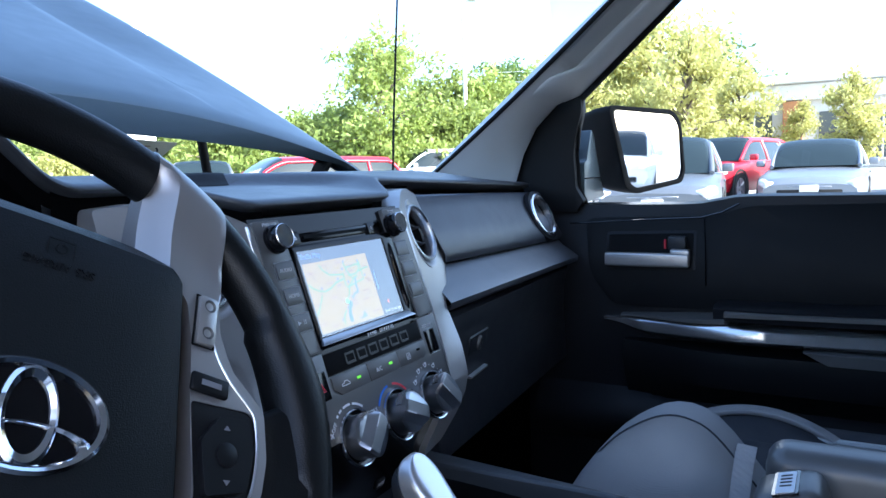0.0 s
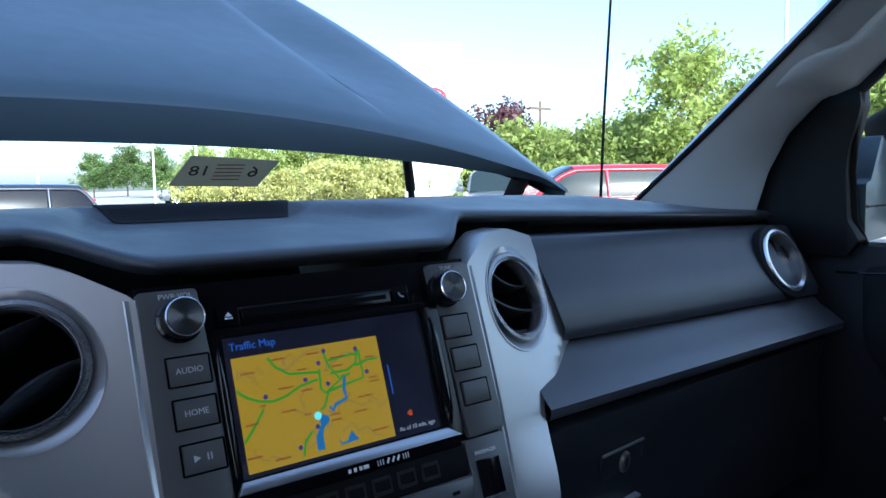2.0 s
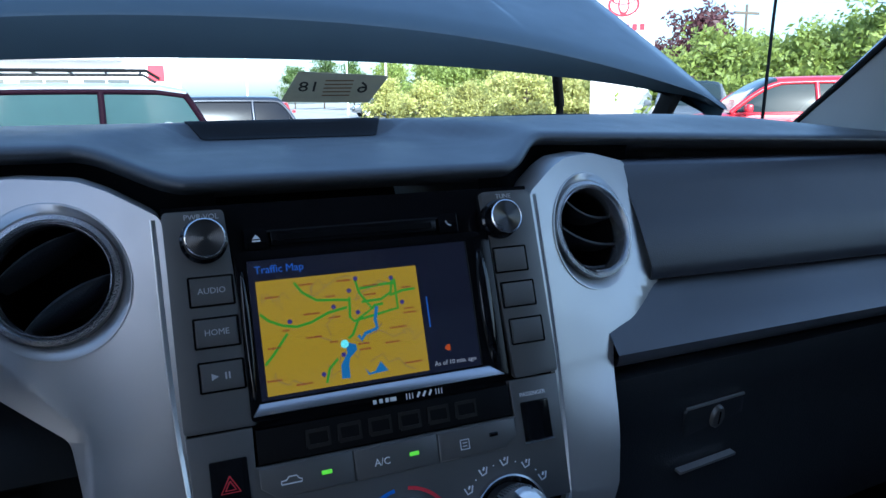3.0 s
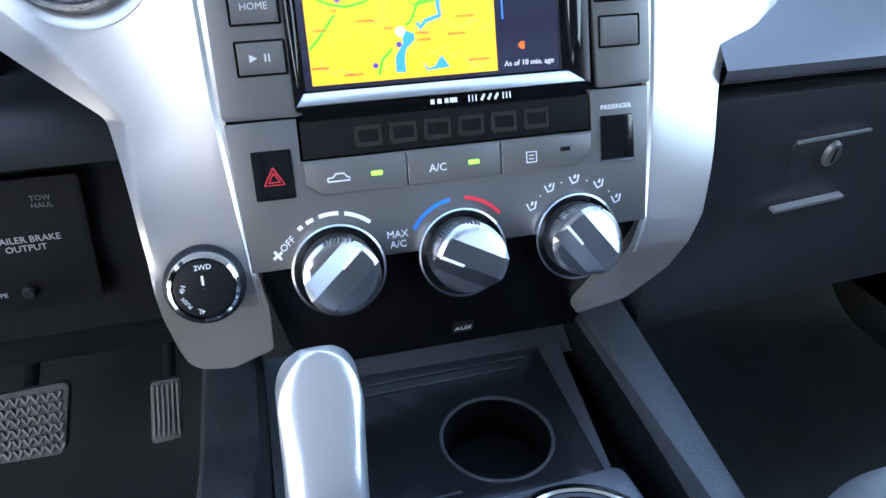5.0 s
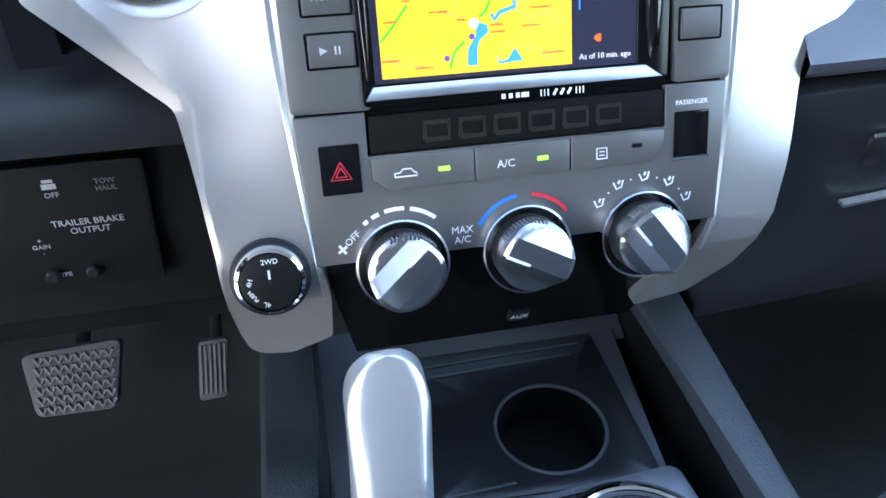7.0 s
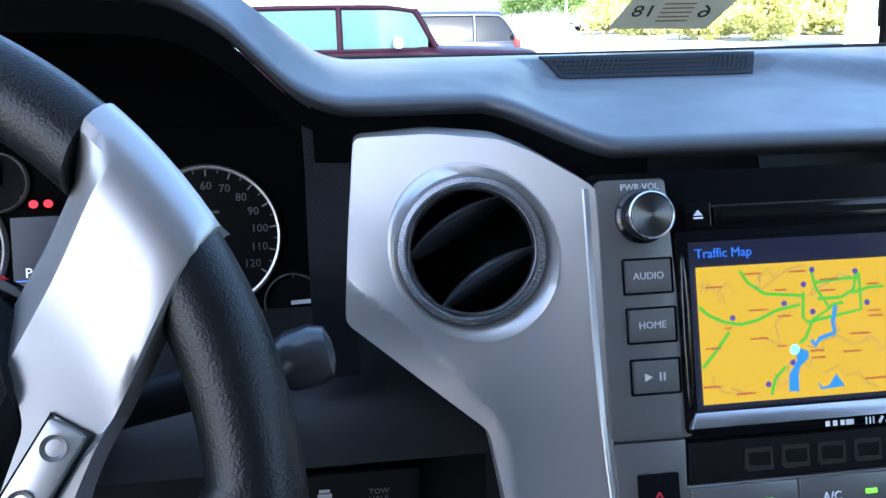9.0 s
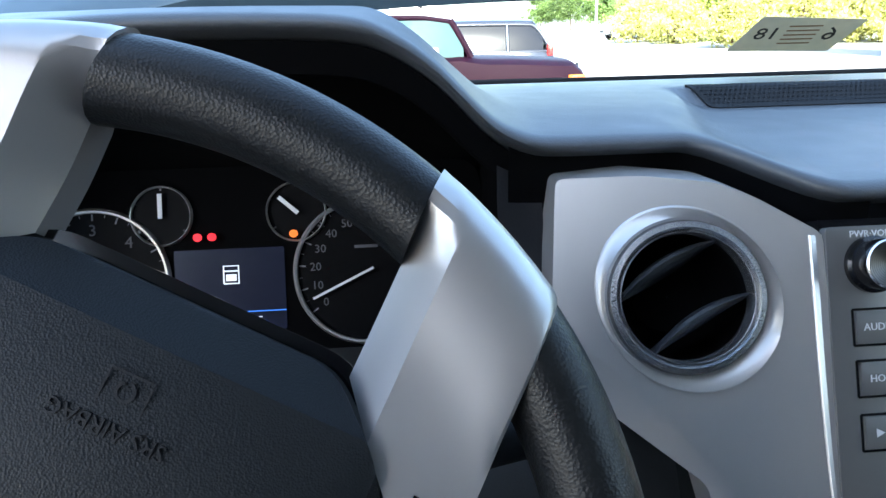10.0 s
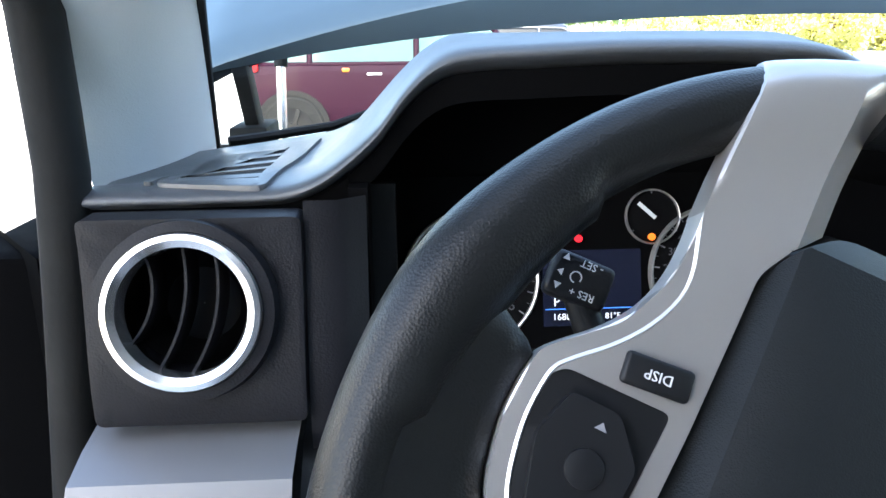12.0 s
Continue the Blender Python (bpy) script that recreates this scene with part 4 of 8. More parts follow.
# row of three keys
for k, (x0, x1) in enumerate(((-0.0835, -0.028), (-0.027, 0.027), (0.028, 0.0835))):
    out = [(x0, 1.2705), (x1, 1.2705), (x1, 1.2535), (x0, 1.2535)]
    if k == 0:
        out = [(x0, 1.2705), (x1, 1.2705), (x1, 1.2535), (x0 + 0.009, 1.2535), (x0, 1.260)]
    if k == 2:
        out = [(x0, 1.2705), (x1, 1.2705), (x1, 1.260), (x1 - 0.009, 1.2535), (x0, 1.2535)]
    key = part("key", plate(out, on_plane(0.0022), 0.003, step=0, bev=0.0006), GREYP, clim)
    lx = ((x0 + x1) / 2 + 0.011)
    part("indicator", rbox((0, 0, 0.0026), (0.0065, 0.0026, 0.0008), 0.0004, 1, on_stack(lx, 1.262 if k < 2 else 1.2635, 0)), GREEN_LED if k < 2 else GLOSS, key, "lit green indicator" if k < 2 else "")
    sy = on_stack(lx - 0.021, 1.261, 0.0024)
    if k == 1:
        letters("lettering", "A/C", 0.0062, sy, WHITE, key)
    elif k == 0:
        b = stroke([(-0.006, -0.001), (-0.006, 0.001), (-0.003, 0.0012), (-0.0015, 0.003), (0.003, 0.003), (0.0045, 0.001), (0.006, 0.0005), (0.006, -0.001), (-0.006, -0.001)], 0.0007, sy)
        part("car_symbol", b, WHITE, key)
    else:
        b = stroke([(-0.003, -0.003), (-0.003, 0.003), (0.003, 0.003), (0.003, -0.003), (-0.003, -0.003)], 0.0006, sy)
        stroke([(-0.0015, 0.001), (0.0015, 0.001)], 0.0005, sy, bm=b), stroke([(-0.0015, -0.001), (0.0015, -0.001)], 0.0005, sy, bm=b)
        part("defog_symbol", b, WHITE, key)
# hazard switch and the passenger lamp window
for x, hazard in ((-0.100, True), (0.1005, False)):
    w, h = (0.0105, 0.0125)
    fr = part("switch_frame", plate(rounded([(x - w, 1.2665 + h), (x + w, 1.2665 + h), (x + w, 1.2665 - h), (x - w, 1.2665 - h)], 0.001), on_plane(0.0018), 0.004, step=0, bev=0.0006), GLOSS, clim, "gloss black hazard switch" if hazard else "black passenger lamp window")
    if hazard:
        tri_m = on_stack(x, 1.2655, 0.002)
        b = bmesh.new()
        for r in (0.0062, 0.0034):
            pts = [(r * math.sin(a), r * math.cos(a) - 0.001) for a in (0, 2.094, 4.189, 0)]
            stroke(pts, 0.0008, tri_m, bm=b)
        part("warning_triangle", b, RED_PRINT, fr, "red triangle outline")
    else:
        letters("lettering", "PASSENGER", 0.0038, on_stack(x, 1.2835, 0.001), WHITE, clim)
        part("window_edge", stroke([(-0.0115, -0.0135), (0.0115, -0.0135)], 0.0012, on_stack(x, 1.2665, 0.001), 0.001), SILVER2, clim)
# knobs
for k, (x, turn) in enumerate(((-0.0715, 48), (0.0, -62), (0.0710, -38))):
    km = on_stack(x, 1.2135, 0.0005)
    kb = part("knob", lathe([(0.0262, 0.0), (0.0268, 0.003), (0.0262, 0.0052), (0.0250, 0.0045), (0.0248, 0.001)], km, 48), CHROME, clim, "large metallic rotary knob", fix=False)
    part("well", lathe([(0.0252, 0.0005), (0.0252, 0.0025), (0.0215, 0.0018), (0.0002, 0.0018)], km, 40), GLOSS, kb, fix=False)
    tm2 = km @ Matrix.Rotation(radians(-turn), 4, "Z")

    def cap(u, v, d, tm2=tm2):
        r = math.hypot(u, v)
        a = 0.42 * max(0.0, u - 0.0075)
        c = 0.95 * max(0.0, -0.0045 - u)
        z = 0.0262 - a - min(c, 0.0075 + 0.1 * max(0.0, -0.0124 - u)) - 0.0016 * sm(0.0178, 0.0207, r)
        return tm2 @ Vector((u, v, z if d == 0 else 0.0016))
    part("grip", plate(circle(0, 0, 0.0207, 56), cap, 1.0, step=0.0024, bev=0.0, cuts=[((0.0075, -1), (0.0075, 1)), ((-0.0045, -1), (-0.0045, 1)), ((-0.0124, -1), (-0.0124, 1))]), TURNED, kb, "turned metal grip with a slanting ridge", sharp=18)
    part("pointer", rbox((-0.0045, 0.0115, 0.0262), (0.0018, 0.0150, 0.0008), 0.0003, 1, tm2), WHITE, kb)
    b = bmesh.new()
    for j in range(13):
        a = radians(-36 + 6 * j)
        rbox((0.0203 * math.sin(a), 0.0203 * math.cos(a), 0.0165), (0.0011, 0.0020, 0.0085), 0, 1, km @ Matrix.Rotation(radians(-turn * 0.3), 4, "Z"), b)
    part("knurl", b, SILVER2, kb)
dm = on_stack(0, 1.2135, 0.0010)
b = bmesh.new()
for a0, a1 in ((-38, -33), (-28, -20), (-14, 6), (12, 40)):
    stroke(arc(-0.0715, 0, 0.0315, a0, a1), 0.0022, dm, bm=b)
part("fan_scale", b, WHITE, clim, "white fan speed scale")
letters("lettering", "OFF", 0.0056, dm @ Matrix.Translation((-0.0975, 0.0175, 0)) @ Matrix.Rotation(radians(40), 4, "Z"), WHITE, clim)
b = bmesh.new()
for a in range(4):
    stroke([(-0.1035, 0.012), (-0.1035 + 0.003 * math.cos(a * 1.57 + 0.6), 0.012 + 0.003 * math.sin(a * 1.57 + 0.6))], 0.0015, dm, bm=b)
part("fan_symbol", b, WHITE, clim)
part("cold_scale", stroke(arc(0, 0, 0.0315, -58, -8), 0.0022, dm), BLUE_PRINT, clim, "blue cold scale")
part("hot_scale", stroke(arc(0, 0, 0.0315, 8, 52), 0.0022, dm), RED_PRINT, clim, "red hot scale")
letters("lettering", "MAX\nA/C", 0.0058, dm @ Matrix.Translation((-0.0365, 0.012, 0)), WHITE, clim)
b = bmesh.new()
for j, a in enumerate((-52, -26, 2, 30, 56)):
    cx, cy = 0.071 + 0.0335 * math.sin(radians(a)), 0.0335 * math.cos(radians(a))
    stroke([(cx - 0.003, cy + 0.002), (cx - 0.001, cy - 0.002), (cx + 0.002, cy - 0.001), (cx + 0.003, cy + 0.003)], 0.0009, dm, bm=b)
    stroke([(cx, cy + 0.001), (cx + 0.001, cy + 0.003)], 0.0012, dm, bm=b)
    aa = a + 14
    if j < 4:
        flat_poly(circle(0.071 + 0.0335 * math.sin(radians(aa)), 0.0335 * math.cos(radians(aa)), 0.0005, 6), dm @ Matrix.Translation((0, 0, 0.0004)), bm=b)
part("airflow_symbol", b, WHITE, clim, "small white airflow symbols")
am = axes((0.012, -0.0590 + 0.36 * 0.0868 - 0.001, 1.130), (1, 0, 0), (0, -0.339, 0.941), (0, -0.941, -0.339))
part("aux_plug", plate(rounded([(-0.0075, 0.006), (0.0075, 0.006), (0.0075, -0.006), (-0.0075, -0.006)], 0.003), lambda u, v, d: am @ Vector((u, v, 0.001 - d)), 0.003, step=0, bev=0.0006), DARK, clim)
letters("lettering", "AUX", 0.0058, am @ Matrix.Translation((0, 0, 0.0014)), WHITE, clim)
# drive selector dial on the silver foot
dial = thing("drive_selector_dial", (-0.143, -0.066, 1.214), "round chrome-ringed black drive selector dial", "dial")
dm = on_stack(-0.1435, 1.2155, 0.004)
part("ring", lathe([(0.0197, -0.004), (0.0195, 0.002), (0.0184, 0.006), (0.0166, 0.007), (0.0158, 0.004)], dm, 44), CHROME, dial, "chrome ring", fix=False)
part("socket", lathe([(0.0216, -0.004), (0.0214, 0.0), (0.0196, 0.0008), (0.0194, -0.004)], dm, 44), DARK2, dial, fix=False)
part("cap", lathe([(0.0160, 0.004), (0.0156, 0.0065), (0.014, 0.0072), (0.0002, 0.0072)], dm, 40), DARK, dial, fix=False)
tp = dm @ Matrix.Translation((0, 0, 0.0074))
part("pointer", stroke([(0, 0.002), (0, 0.007)], 0.0012, tp), WHITE, dial)
letters("lettering", "2WD", 0.0039, tp @ Matrix.Translation((0.001, 0.0115, 0)), WHITE, dial)
letters("lettering", "4H", 0.0038, tp @ Matrix.Translation((-0.0105, 0.001, 0)) @ Matrix.Rotation(radians(70), 4, "Z"), WHITE, dial)
letters("lettering", "PUSH", 0.0030, tp @ Matrix.Translation((-0.0095, -0.0065, 0)) @ Matrix.Rotation(radians(125), 4, "Z"), WHITE, dial)
letters("lettering", "4L", 0.0038, tp @ Matrix.Translation((-0.003, -0.012, 0)) @ Matrix.Rotation(radians(165), 4, "Z"), WHITE, dial)


# ---- instrument cluster ----
def on_gauge(x, z, off=0.0):
    n = Vector((0, -1, 0.30)).normalized()
    return axes(Vector((x, 0.168 + 0.30 * (z - 1.355), z)) + n * off, (1, 0, 0), Vector((0, 0.30, 1)).normalized(), n)


NUMERAL = mat("dim_gauge_print", (0.085, 0.085, 0.095), 0.6, var=0.03)
cluster = thing("instrument_cluster", (-0.435, 0.17, 1.36), "dark instrument cluster with white-ringed gauges and red warning lamps", "gauge cluster")
# black face, deepened to hold the hood's shade
part("face", plate(rounded([(-0.606, 1.425), (-0.262, 1.425), (-0.262, 1.262), (-0.606, 1.262)], 0.02), lambda u, v, d: on_gauge(u, v, -d).translation, 0.01, step=0), SHADEBLACK, cluster, "matt black cluster face, deepened by painted shade")
for name, cx, cz, r, seg_from, seg_to, nums, needle in (
        ("speedometer", -0.344, 1.353, 0.049, -160, 160, [str(v) for v in range(0, 130, 10)], -115),
        ("tachometer", -0.526, 1.353, 0.049, -125, 125, [str(v) for v in range(0, 7)], -97),
        ("temperature_gauge", -0.4805, 1.3945, 0.020, -180, 180, [], 0), ("fuel_gauge", -0.3905, 1.394, 0.020, -180, 180, [], -48),
        ("volt_gauge", -0.288, 1.306, 0.020, -180, 180, [], 88), ("oil_gauge", -0.582, 1.306, 0.020, -180, 180, [], 80)):
    gm = on_gauge(cx, cz, 0.001)
    g = part(name, lathe([(0.0002, 0.0), (r * 0.98, 0.0), (r * 0.99, -0.001)], gm, 48), GAUGE, cluster, "round black gauge with a white ring", fix=False)
    part("ring", lathe([(r * 0.965, 0.0), (r * 0.97, 0.003), (r * 1.0, 0.0035), (r * 1.03, 0.001), (r * 1.03, -0.002)], gm, 56), SILVER, g, "pale ring", fix=False)
    big = r > 0.03
    b = bmesh.new()
    ticks = 25 if big else 5
    for k in range(ticks):
        a = radians(-125 + 250 * k / (ticks - 1))
        l0 = r * (0.86 if k % 2 == 0 else 0.91)
        stroke([(l0 * math.sin(a), l0 * math.cos(a)), (r * 0.955 * math.sin(a), r * 0.955 * math.cos(a))], 0.0010 if k % 2 == 0 else 0.0005, gm, 0.0004, b)
    part("tick", b, DIM, g)
    for k, s in enumerate(nums):
        a = radians(-125 + 250 * k / max(1, len(nums) - 1))
        letters("numeral", s, 0.0080 if len(nums) > 8 else 0.011, gm @ Matrix.Translation((r * 0.72 * math.sin(a), r * 0.72 * math.cos(a), 0.0005)), NUMERAL, g)
    if big:
        b = stroke([(-0.008, 0.017), (0.008, 0.017)], 0.002, gm)
        part("unit_bar", b, NUMERAL, g)
    a = radians(needle)
    nl = r * (0.84 if big else 0.75)
    b = stroke([(-0.12 * nl * math.sin(a), -0.12 * nl * math.cos(a)), (nl * math.sin(a), nl * math.cos(a))], 0.0016 if big else 0.0028, gm @ Matrix.Translation((0, 0, 0.003)), 0.0008)
    part("needle", b, WHITE, g, "white needle")
disp = part("display", plate(rounded([(-0.4735, 1.3715), (-0.4, 1.3715), (-0.4, 1.318), (-0.4735, 1.318)], 0.001), lambda u, v, d: on_gauge(u, v, 0.0014 - d).translation, 0.003, step=0), LCD, cluster, "small lit display")
lm = on_gauge(-0.436, 1.345, 0.0016)
b = stroke([(-0.005, 0.004), (-0.005, 0.016), (0.005, 0.016), (0.005, 0.004), (-0.005, 0.004)], 0.001, lm)
stroke([(-0.0035, 0.008), (0.0035, 0.008)], 0.0045, lm, bm=b)
stroke([(-0.005, 0.0125), (0.005, 0.0125)], 0.001, lm, bm=b)
part("vehicle_symbol", b, UI_WHITE, disp)
letters("lettering", "P", 0.0095, lm @ Matrix.Translation((-0.0275, -0.0105, 0)), UI_WHITE, disp)
letters("lettering", "16809 mi", 0.0068, lm @ Matrix.Translation((-0.018, -0.0215, 0)), UI_WHITE, disp)
letters("lettering", "81°F", 0.0062, lm @ Matrix.Translation((0.014, -0.0215, 0)), UI_WHITE, disp)
part("blue_line", stroke([(-0.036, -0.0155), (0.036, -0.0155)], 0.0006, lm), UI_BLUE, disp)
for x, z, mt in ((-0.4565, 1.3795, RED_LED), (-0.447, 1.3795, RED_LED), (-0.3925, 1.3795, ORANGE_LED)):
    part("warning_lamp", flat_poly(circle(0, 0, 0.0030, 12, 0.0027), on_gauge(x, z, 0.0052)), mt, cluster, "glowing warning lamp")

SPOKEM = mat("satin_spoke", (0.382, 0.366, 0.356), 0.34, metal=0.7, bump=0.05, grain=1500, var=0.04)
# ---- steering wheel, turned so that its lower spokes stand up ----
W0 = Vector((-0.434, -0.167, 1.361))
TIP = radians(26)
WU, WV, WNV = Vector((1, 0, 0)), Vector((0, math.sin(TIP), math.cos(TIP))), Vector((0, -math.cos(TIP), math.sin(TIP)))
WHEEL = axes(W0, WU, WV, WNV) @ Matrix.Rotation(radians(-27.6), 4, "Z")
wheel = thing("steering_wheel", W0, "black leather steering wheel with satin silver spokes, turned well round", "steering wheel")
RIM = 0.1625


def rim_piece(a0, a1, extra=0.0, n=40):
    rows = []
    for a in frange(a0, a1, n):
        g = 1.0 + 0.16 * math.exp(-((abs((a + 180) % 360 - 180) - 76) / 12) ** 2)
        c, s = math.cos(radians(a)), math.sin(radians(a))
        ring = []
        for k in range(20):
            t = 2 * math.pi * k / 20
            rr = RIM + (0.0140 * g + extra) * math.cos(t) - (0.004 if g > 1.02 and math.cos(t) < 0 else 0)
            ring.append(WHEEL @ Vector((rr * s, rr * c, -0.0145 + (0.0150 * g + extra) * math.sin(t))))
        rows.append(ring)
    return loft(rows, close_u=True, caps=True)



def rim_top():
    """The short leather piece between the two spokes, cut along them."""
    rows = []
    for x in frange(-0.0500, 0.0500, 20):
        ring = []
        for k in range(20):
            t = 2 * math.pi * k / 20
            rr = RIM + 0.0140 * math.cos(t)
            ring.append(WHEEL @ Vector((x, math.sqrt(rr * rr - x * x), -0.0145 + 0.0150 * math.sin(t))))
        rows.append(ring)
    return loft(rows, close_u=True, caps=True)


part("rim", rim_piece(31.5, 328.5, n=140), LEATHER, wheel, "grained black leather rim", sharp=60)
part("rim", rim_top(), LEATHER, wheel, "grained black leather rim", sharp=60)


def spoke_h(u, v):
    """Height of the silver spoke: over the rim outside, dished inside."""
    r = math.hypot(u, v)
    over = -0.0145 + 0.0160 * math.sqrt(max(0.0, 1 - ((r - RIM) / 0.0156) ** 2)) if r > RIM else 0.0015
    return over - 0.0055 * sm(RIM, 0.128, r) - 0.001 * sm(0.09, 0.0, v)


def spoke_arm(sx):
    """The upper arm of a spoke, with a hollow facet along its inner side."""
    cols = [0.0500, 0.0500, 0.0530, 0.0565, 0.0600, 0.0625, 0.0634, 0.070, 0.078, 0.086, 0.0915, 0.0940, 0.0950, 0.0950]
    rows = []
    for r in (0.1778, 0.1772, 0.1755, 0.1725, 0.169, 0.1655, 0.162, 0.158, 0.154, 0.150, 0.146, 0.142, 0.138, -0.25, -0.5, -0.75, -1.0):
        row = []
        for k, x in enumerate(cols):
            y = math.sqrt(abs(max(r, 0.138)) ** 2 - x * x)
            if r < 0:
                end = 0.1045 - 1.07 * (x - 0.05) if x < 0.0636 else 0.0885
                y += (end - y) * -r
            rr = math.hypot(x, y)
            z = spoke_h(x, y) - 1.15 * max(0.0, 0.0625 - x) * sm(0.170, 0.150, rr)
            z -= 0.0006 * (k == 2) + 60 * max(0.0, x - 0.0915) ** 2 * sm(0.092, 0.108, y) + 0.0008 * (x > 0.0945) * sm(0.092, 0.108, y)
            if k in (0, len(cols) - 1):
                z -= 0.015
            row.append(WHEEL @ Vector((sx * x, y, z)))
        rows.append(row)
    return loft(rows)


for sx in (-1, 1):
    inn = 0.0065 if sx < 0 else 0.0

    def surf(u, v, d, sx=sx):
        return WHEEL @ Vector((sx * u, v, spoke_h(u, v) - 0.0002 - d))
    out = [(0.0636, 0.0900), (0.0950, 0.0900), (0.0942, 0.080), (0.0955, 0.064), (0.104, 0.045), (0.125, 0.026), (0.1265, 0.0), (0.1225, -0.020), (0.106, -0.040), (0.078, -0.044),
           (0.0815 - inn, -0.020), (0.0787 - inn, 0.022), (0.0777 - inn, 0.056), (0.0745 - 0.6 * inn, 0.078), (0.0640, 0.0893)]
    hole = rounded([(0.0790, 0.0250), (0.1150, 0.0242), (0.1200, 0.0185), (0.1205, -0.001), (0.1165, -0.019), (0.1030, -0.0378), (0.0800, -0.0412), (0.0825, -0.020), (0.0805, 0.005)], 0.003)
    sp = part("spoke", join(spoke_arm(sx), plate(out[:2] + rounded(out, 0.004)[10:], surf, 0.014, holes=[hole], step=0.006, bev=0.0)), SPOKEM, wheel, "satin silver spoke running up to the rim", sharp=24)
    pd = part("control_pad", plate(hole, lambda u, v, d, sx=sx: WHEEL @ Vector((sx * u, v, spoke_h(u, v) - 0.001 - d)), 0.01, step=0.015, bev=0.001), CONTROL, wheel, "black pad of thumb buttons")
    rows = []
    edge = [(0.0950, 0.0890), (0.0943, 0.080), (0.0952, 0.066), (0.0995, 0.053), (0.108, 0.0415), (0.118, 0.0325), (0.1245, 0.0255), (0.1264, 0.014), (0.1265, 0.0), (0.1225, -0.020), (0.115, -0.031), (0.106, -0.040)]
    for _ in range(2):
        edge = [edge[0]] + [(p[0] + (q[0] - p[0]) * f, p[1] + (q[1] - p[1]) * f) for p, q in zip(edge, edge[1:]) for f in (0.25, 0.75)] + [edge[-1]]
    for k, (u, v) in enumerate(edge):
        a, b = edge[max(0, k - 1)], edge[min(len(edge) - 1, k + 1)]
        n = Vector((b[1] - a[1], a[0] - b[0])).normalized() * (-1)
        w = 0.0064 * sm(0.090, 0.060, v)
        h = spoke_h(u, v)
        rows.append([WHEEL @ Vector((sx * (u - n.x * q), v - n.y * q, h + dz)) for q, dz in ((w + 0.0006, -0.0004), (w, 0.0002), (0.0, 0.0002 - 0.42 * w), (-0.0006, -0.012))])
    thumb = []
    for v in frange(0.041, -0.048, 26):
        u1 = math.sqrt(0.155 ** 2 - v * v)
        u0 = along([(-0.048, 0.100), (-0.040, 0.1065), (-0.030, 0.1160), (-0.020, 0.1230), (0.0, 0.1268), (0.014, 0.1266), (0.0255, 0.1248), (0.041, 0.1240)], v)
        u0 += (u1 - 0.004 - u0) * sm(0.024, 0.041, v) ** 0.8
        thumb.append([WHEEL @ Vector((sx * u, v, z)) for u, z in ((u0 - 0.001, -0.022), (u0, -0.0120), (u0 + 0.0015, -0.0095), (u0 + 0.3 * (u1 - u0) + 0.001, -0.0078), (u0 + 0.65 * (u1 - u0), -0.0052), (u1, -0.0025), (u1 + 0.002, -0.022))])
    part("thumb_rest", loft(thumb, close_u=True, caps=True), LEATHER, wheel, "leather thumb rest between spoke and rim", sharp=60)
    # bevel highlight comes from the paler silver
    part("spoke_edge", loft(rows), EDGEM, wheel, "bevelled edge of the spoke, highlight put into its colour", sharp=25, fix=False)
    cx, cy = 0.0985, -0.0015
    dia = rounded([(cx - 0.0150, cy + 0.006), (cx - 0.004, cy + 0.0195), (cx + 0.0125, cy + 0.0195), (cx + 0.0175, cy + 0.004), (cx + 0.012, cy - 0.017), (cx - 0.012, cy - 0.021)], 0.0025)
    part("rocker", plate(dia, lambda u, v, d, sx=sx: WHEEL @ Vector((sx * u, v, spoke_h(u, v) + 0.0032 - d)), 0.006, step=0.0, bev=0.0024, seg=1), CONTROL, pd)
    part("thumb_button", plate(circle(cx, cy, 0.0062, 18), lambda u, v, d, sx=sx: WHEEL @ Vector((sx * u, v, spoke_h(u, v) + 0.0042 - d)), 0.004, step=0.0, bev=0.0008), CONTROL, pd)
    for k in (1, -1):
        part("arrow", flat_poly([(-0.002, 0.0), (0.002, 0.0), (0.0, 0.0025 * k)], WHEEL @ Matrix.Translation((sx * cx, cy + 0.0125 * k, spoke_h(cx, cy) + 0.0036))), DIM, pd)
    # flat key between spoke and pad
    bx, by = 0.0885, 0.0335
    km = WHEEL @ Matrix.Translation((sx * bx, by, spoke_h(bx, by) + 0.0004)) @ Matrix.Rotation(radians(-6 * sx), 4, "Z")
    k = part("flat_key", rbox((0, 0, 0.0012), (0.0225, 0.0105, 0.0034), 0.0016, 3, km), CONTROL, wheel, "small dark flat key")
    if sx < 0:
        letters("lettering", "DISP", 0.0047, km @ Matrix.Translation((0, 0, 0.0031)) @ Matrix.Rotation(math.pi, 4, "Z"), KEYPRINT, k)
    else:
        part("key_mark", stroke([(-0.006, 0), (0.006, 0)], 0.003, km @ Matrix.Translation((0, 0, 0.003))), DIM, k)
        rk = WHEEL @ Matrix.Translation((0.0850, 0.0690, spoke_h(0.085, 0.069) + 0.0008)) @ Matrix.Rotation(radians(-4), 4, "Z")
        k2 = part("volume_key", rbox((0, 0, 0.0012), (0.0115, 0.0285, 0.0034), 0.0016, 2, rk), SILVER, wheel, "silver rocker key with a dark seam")
        for dy in (-0.008, 0.008):
            part("dimple", lathe([(0.0002, 0.0), (0.003, 0.0004), (0.0036, 0.001)], rk @ Matrix.Translation((0, dy, 0.0026)), 16), GREYP, k2, fix=False)
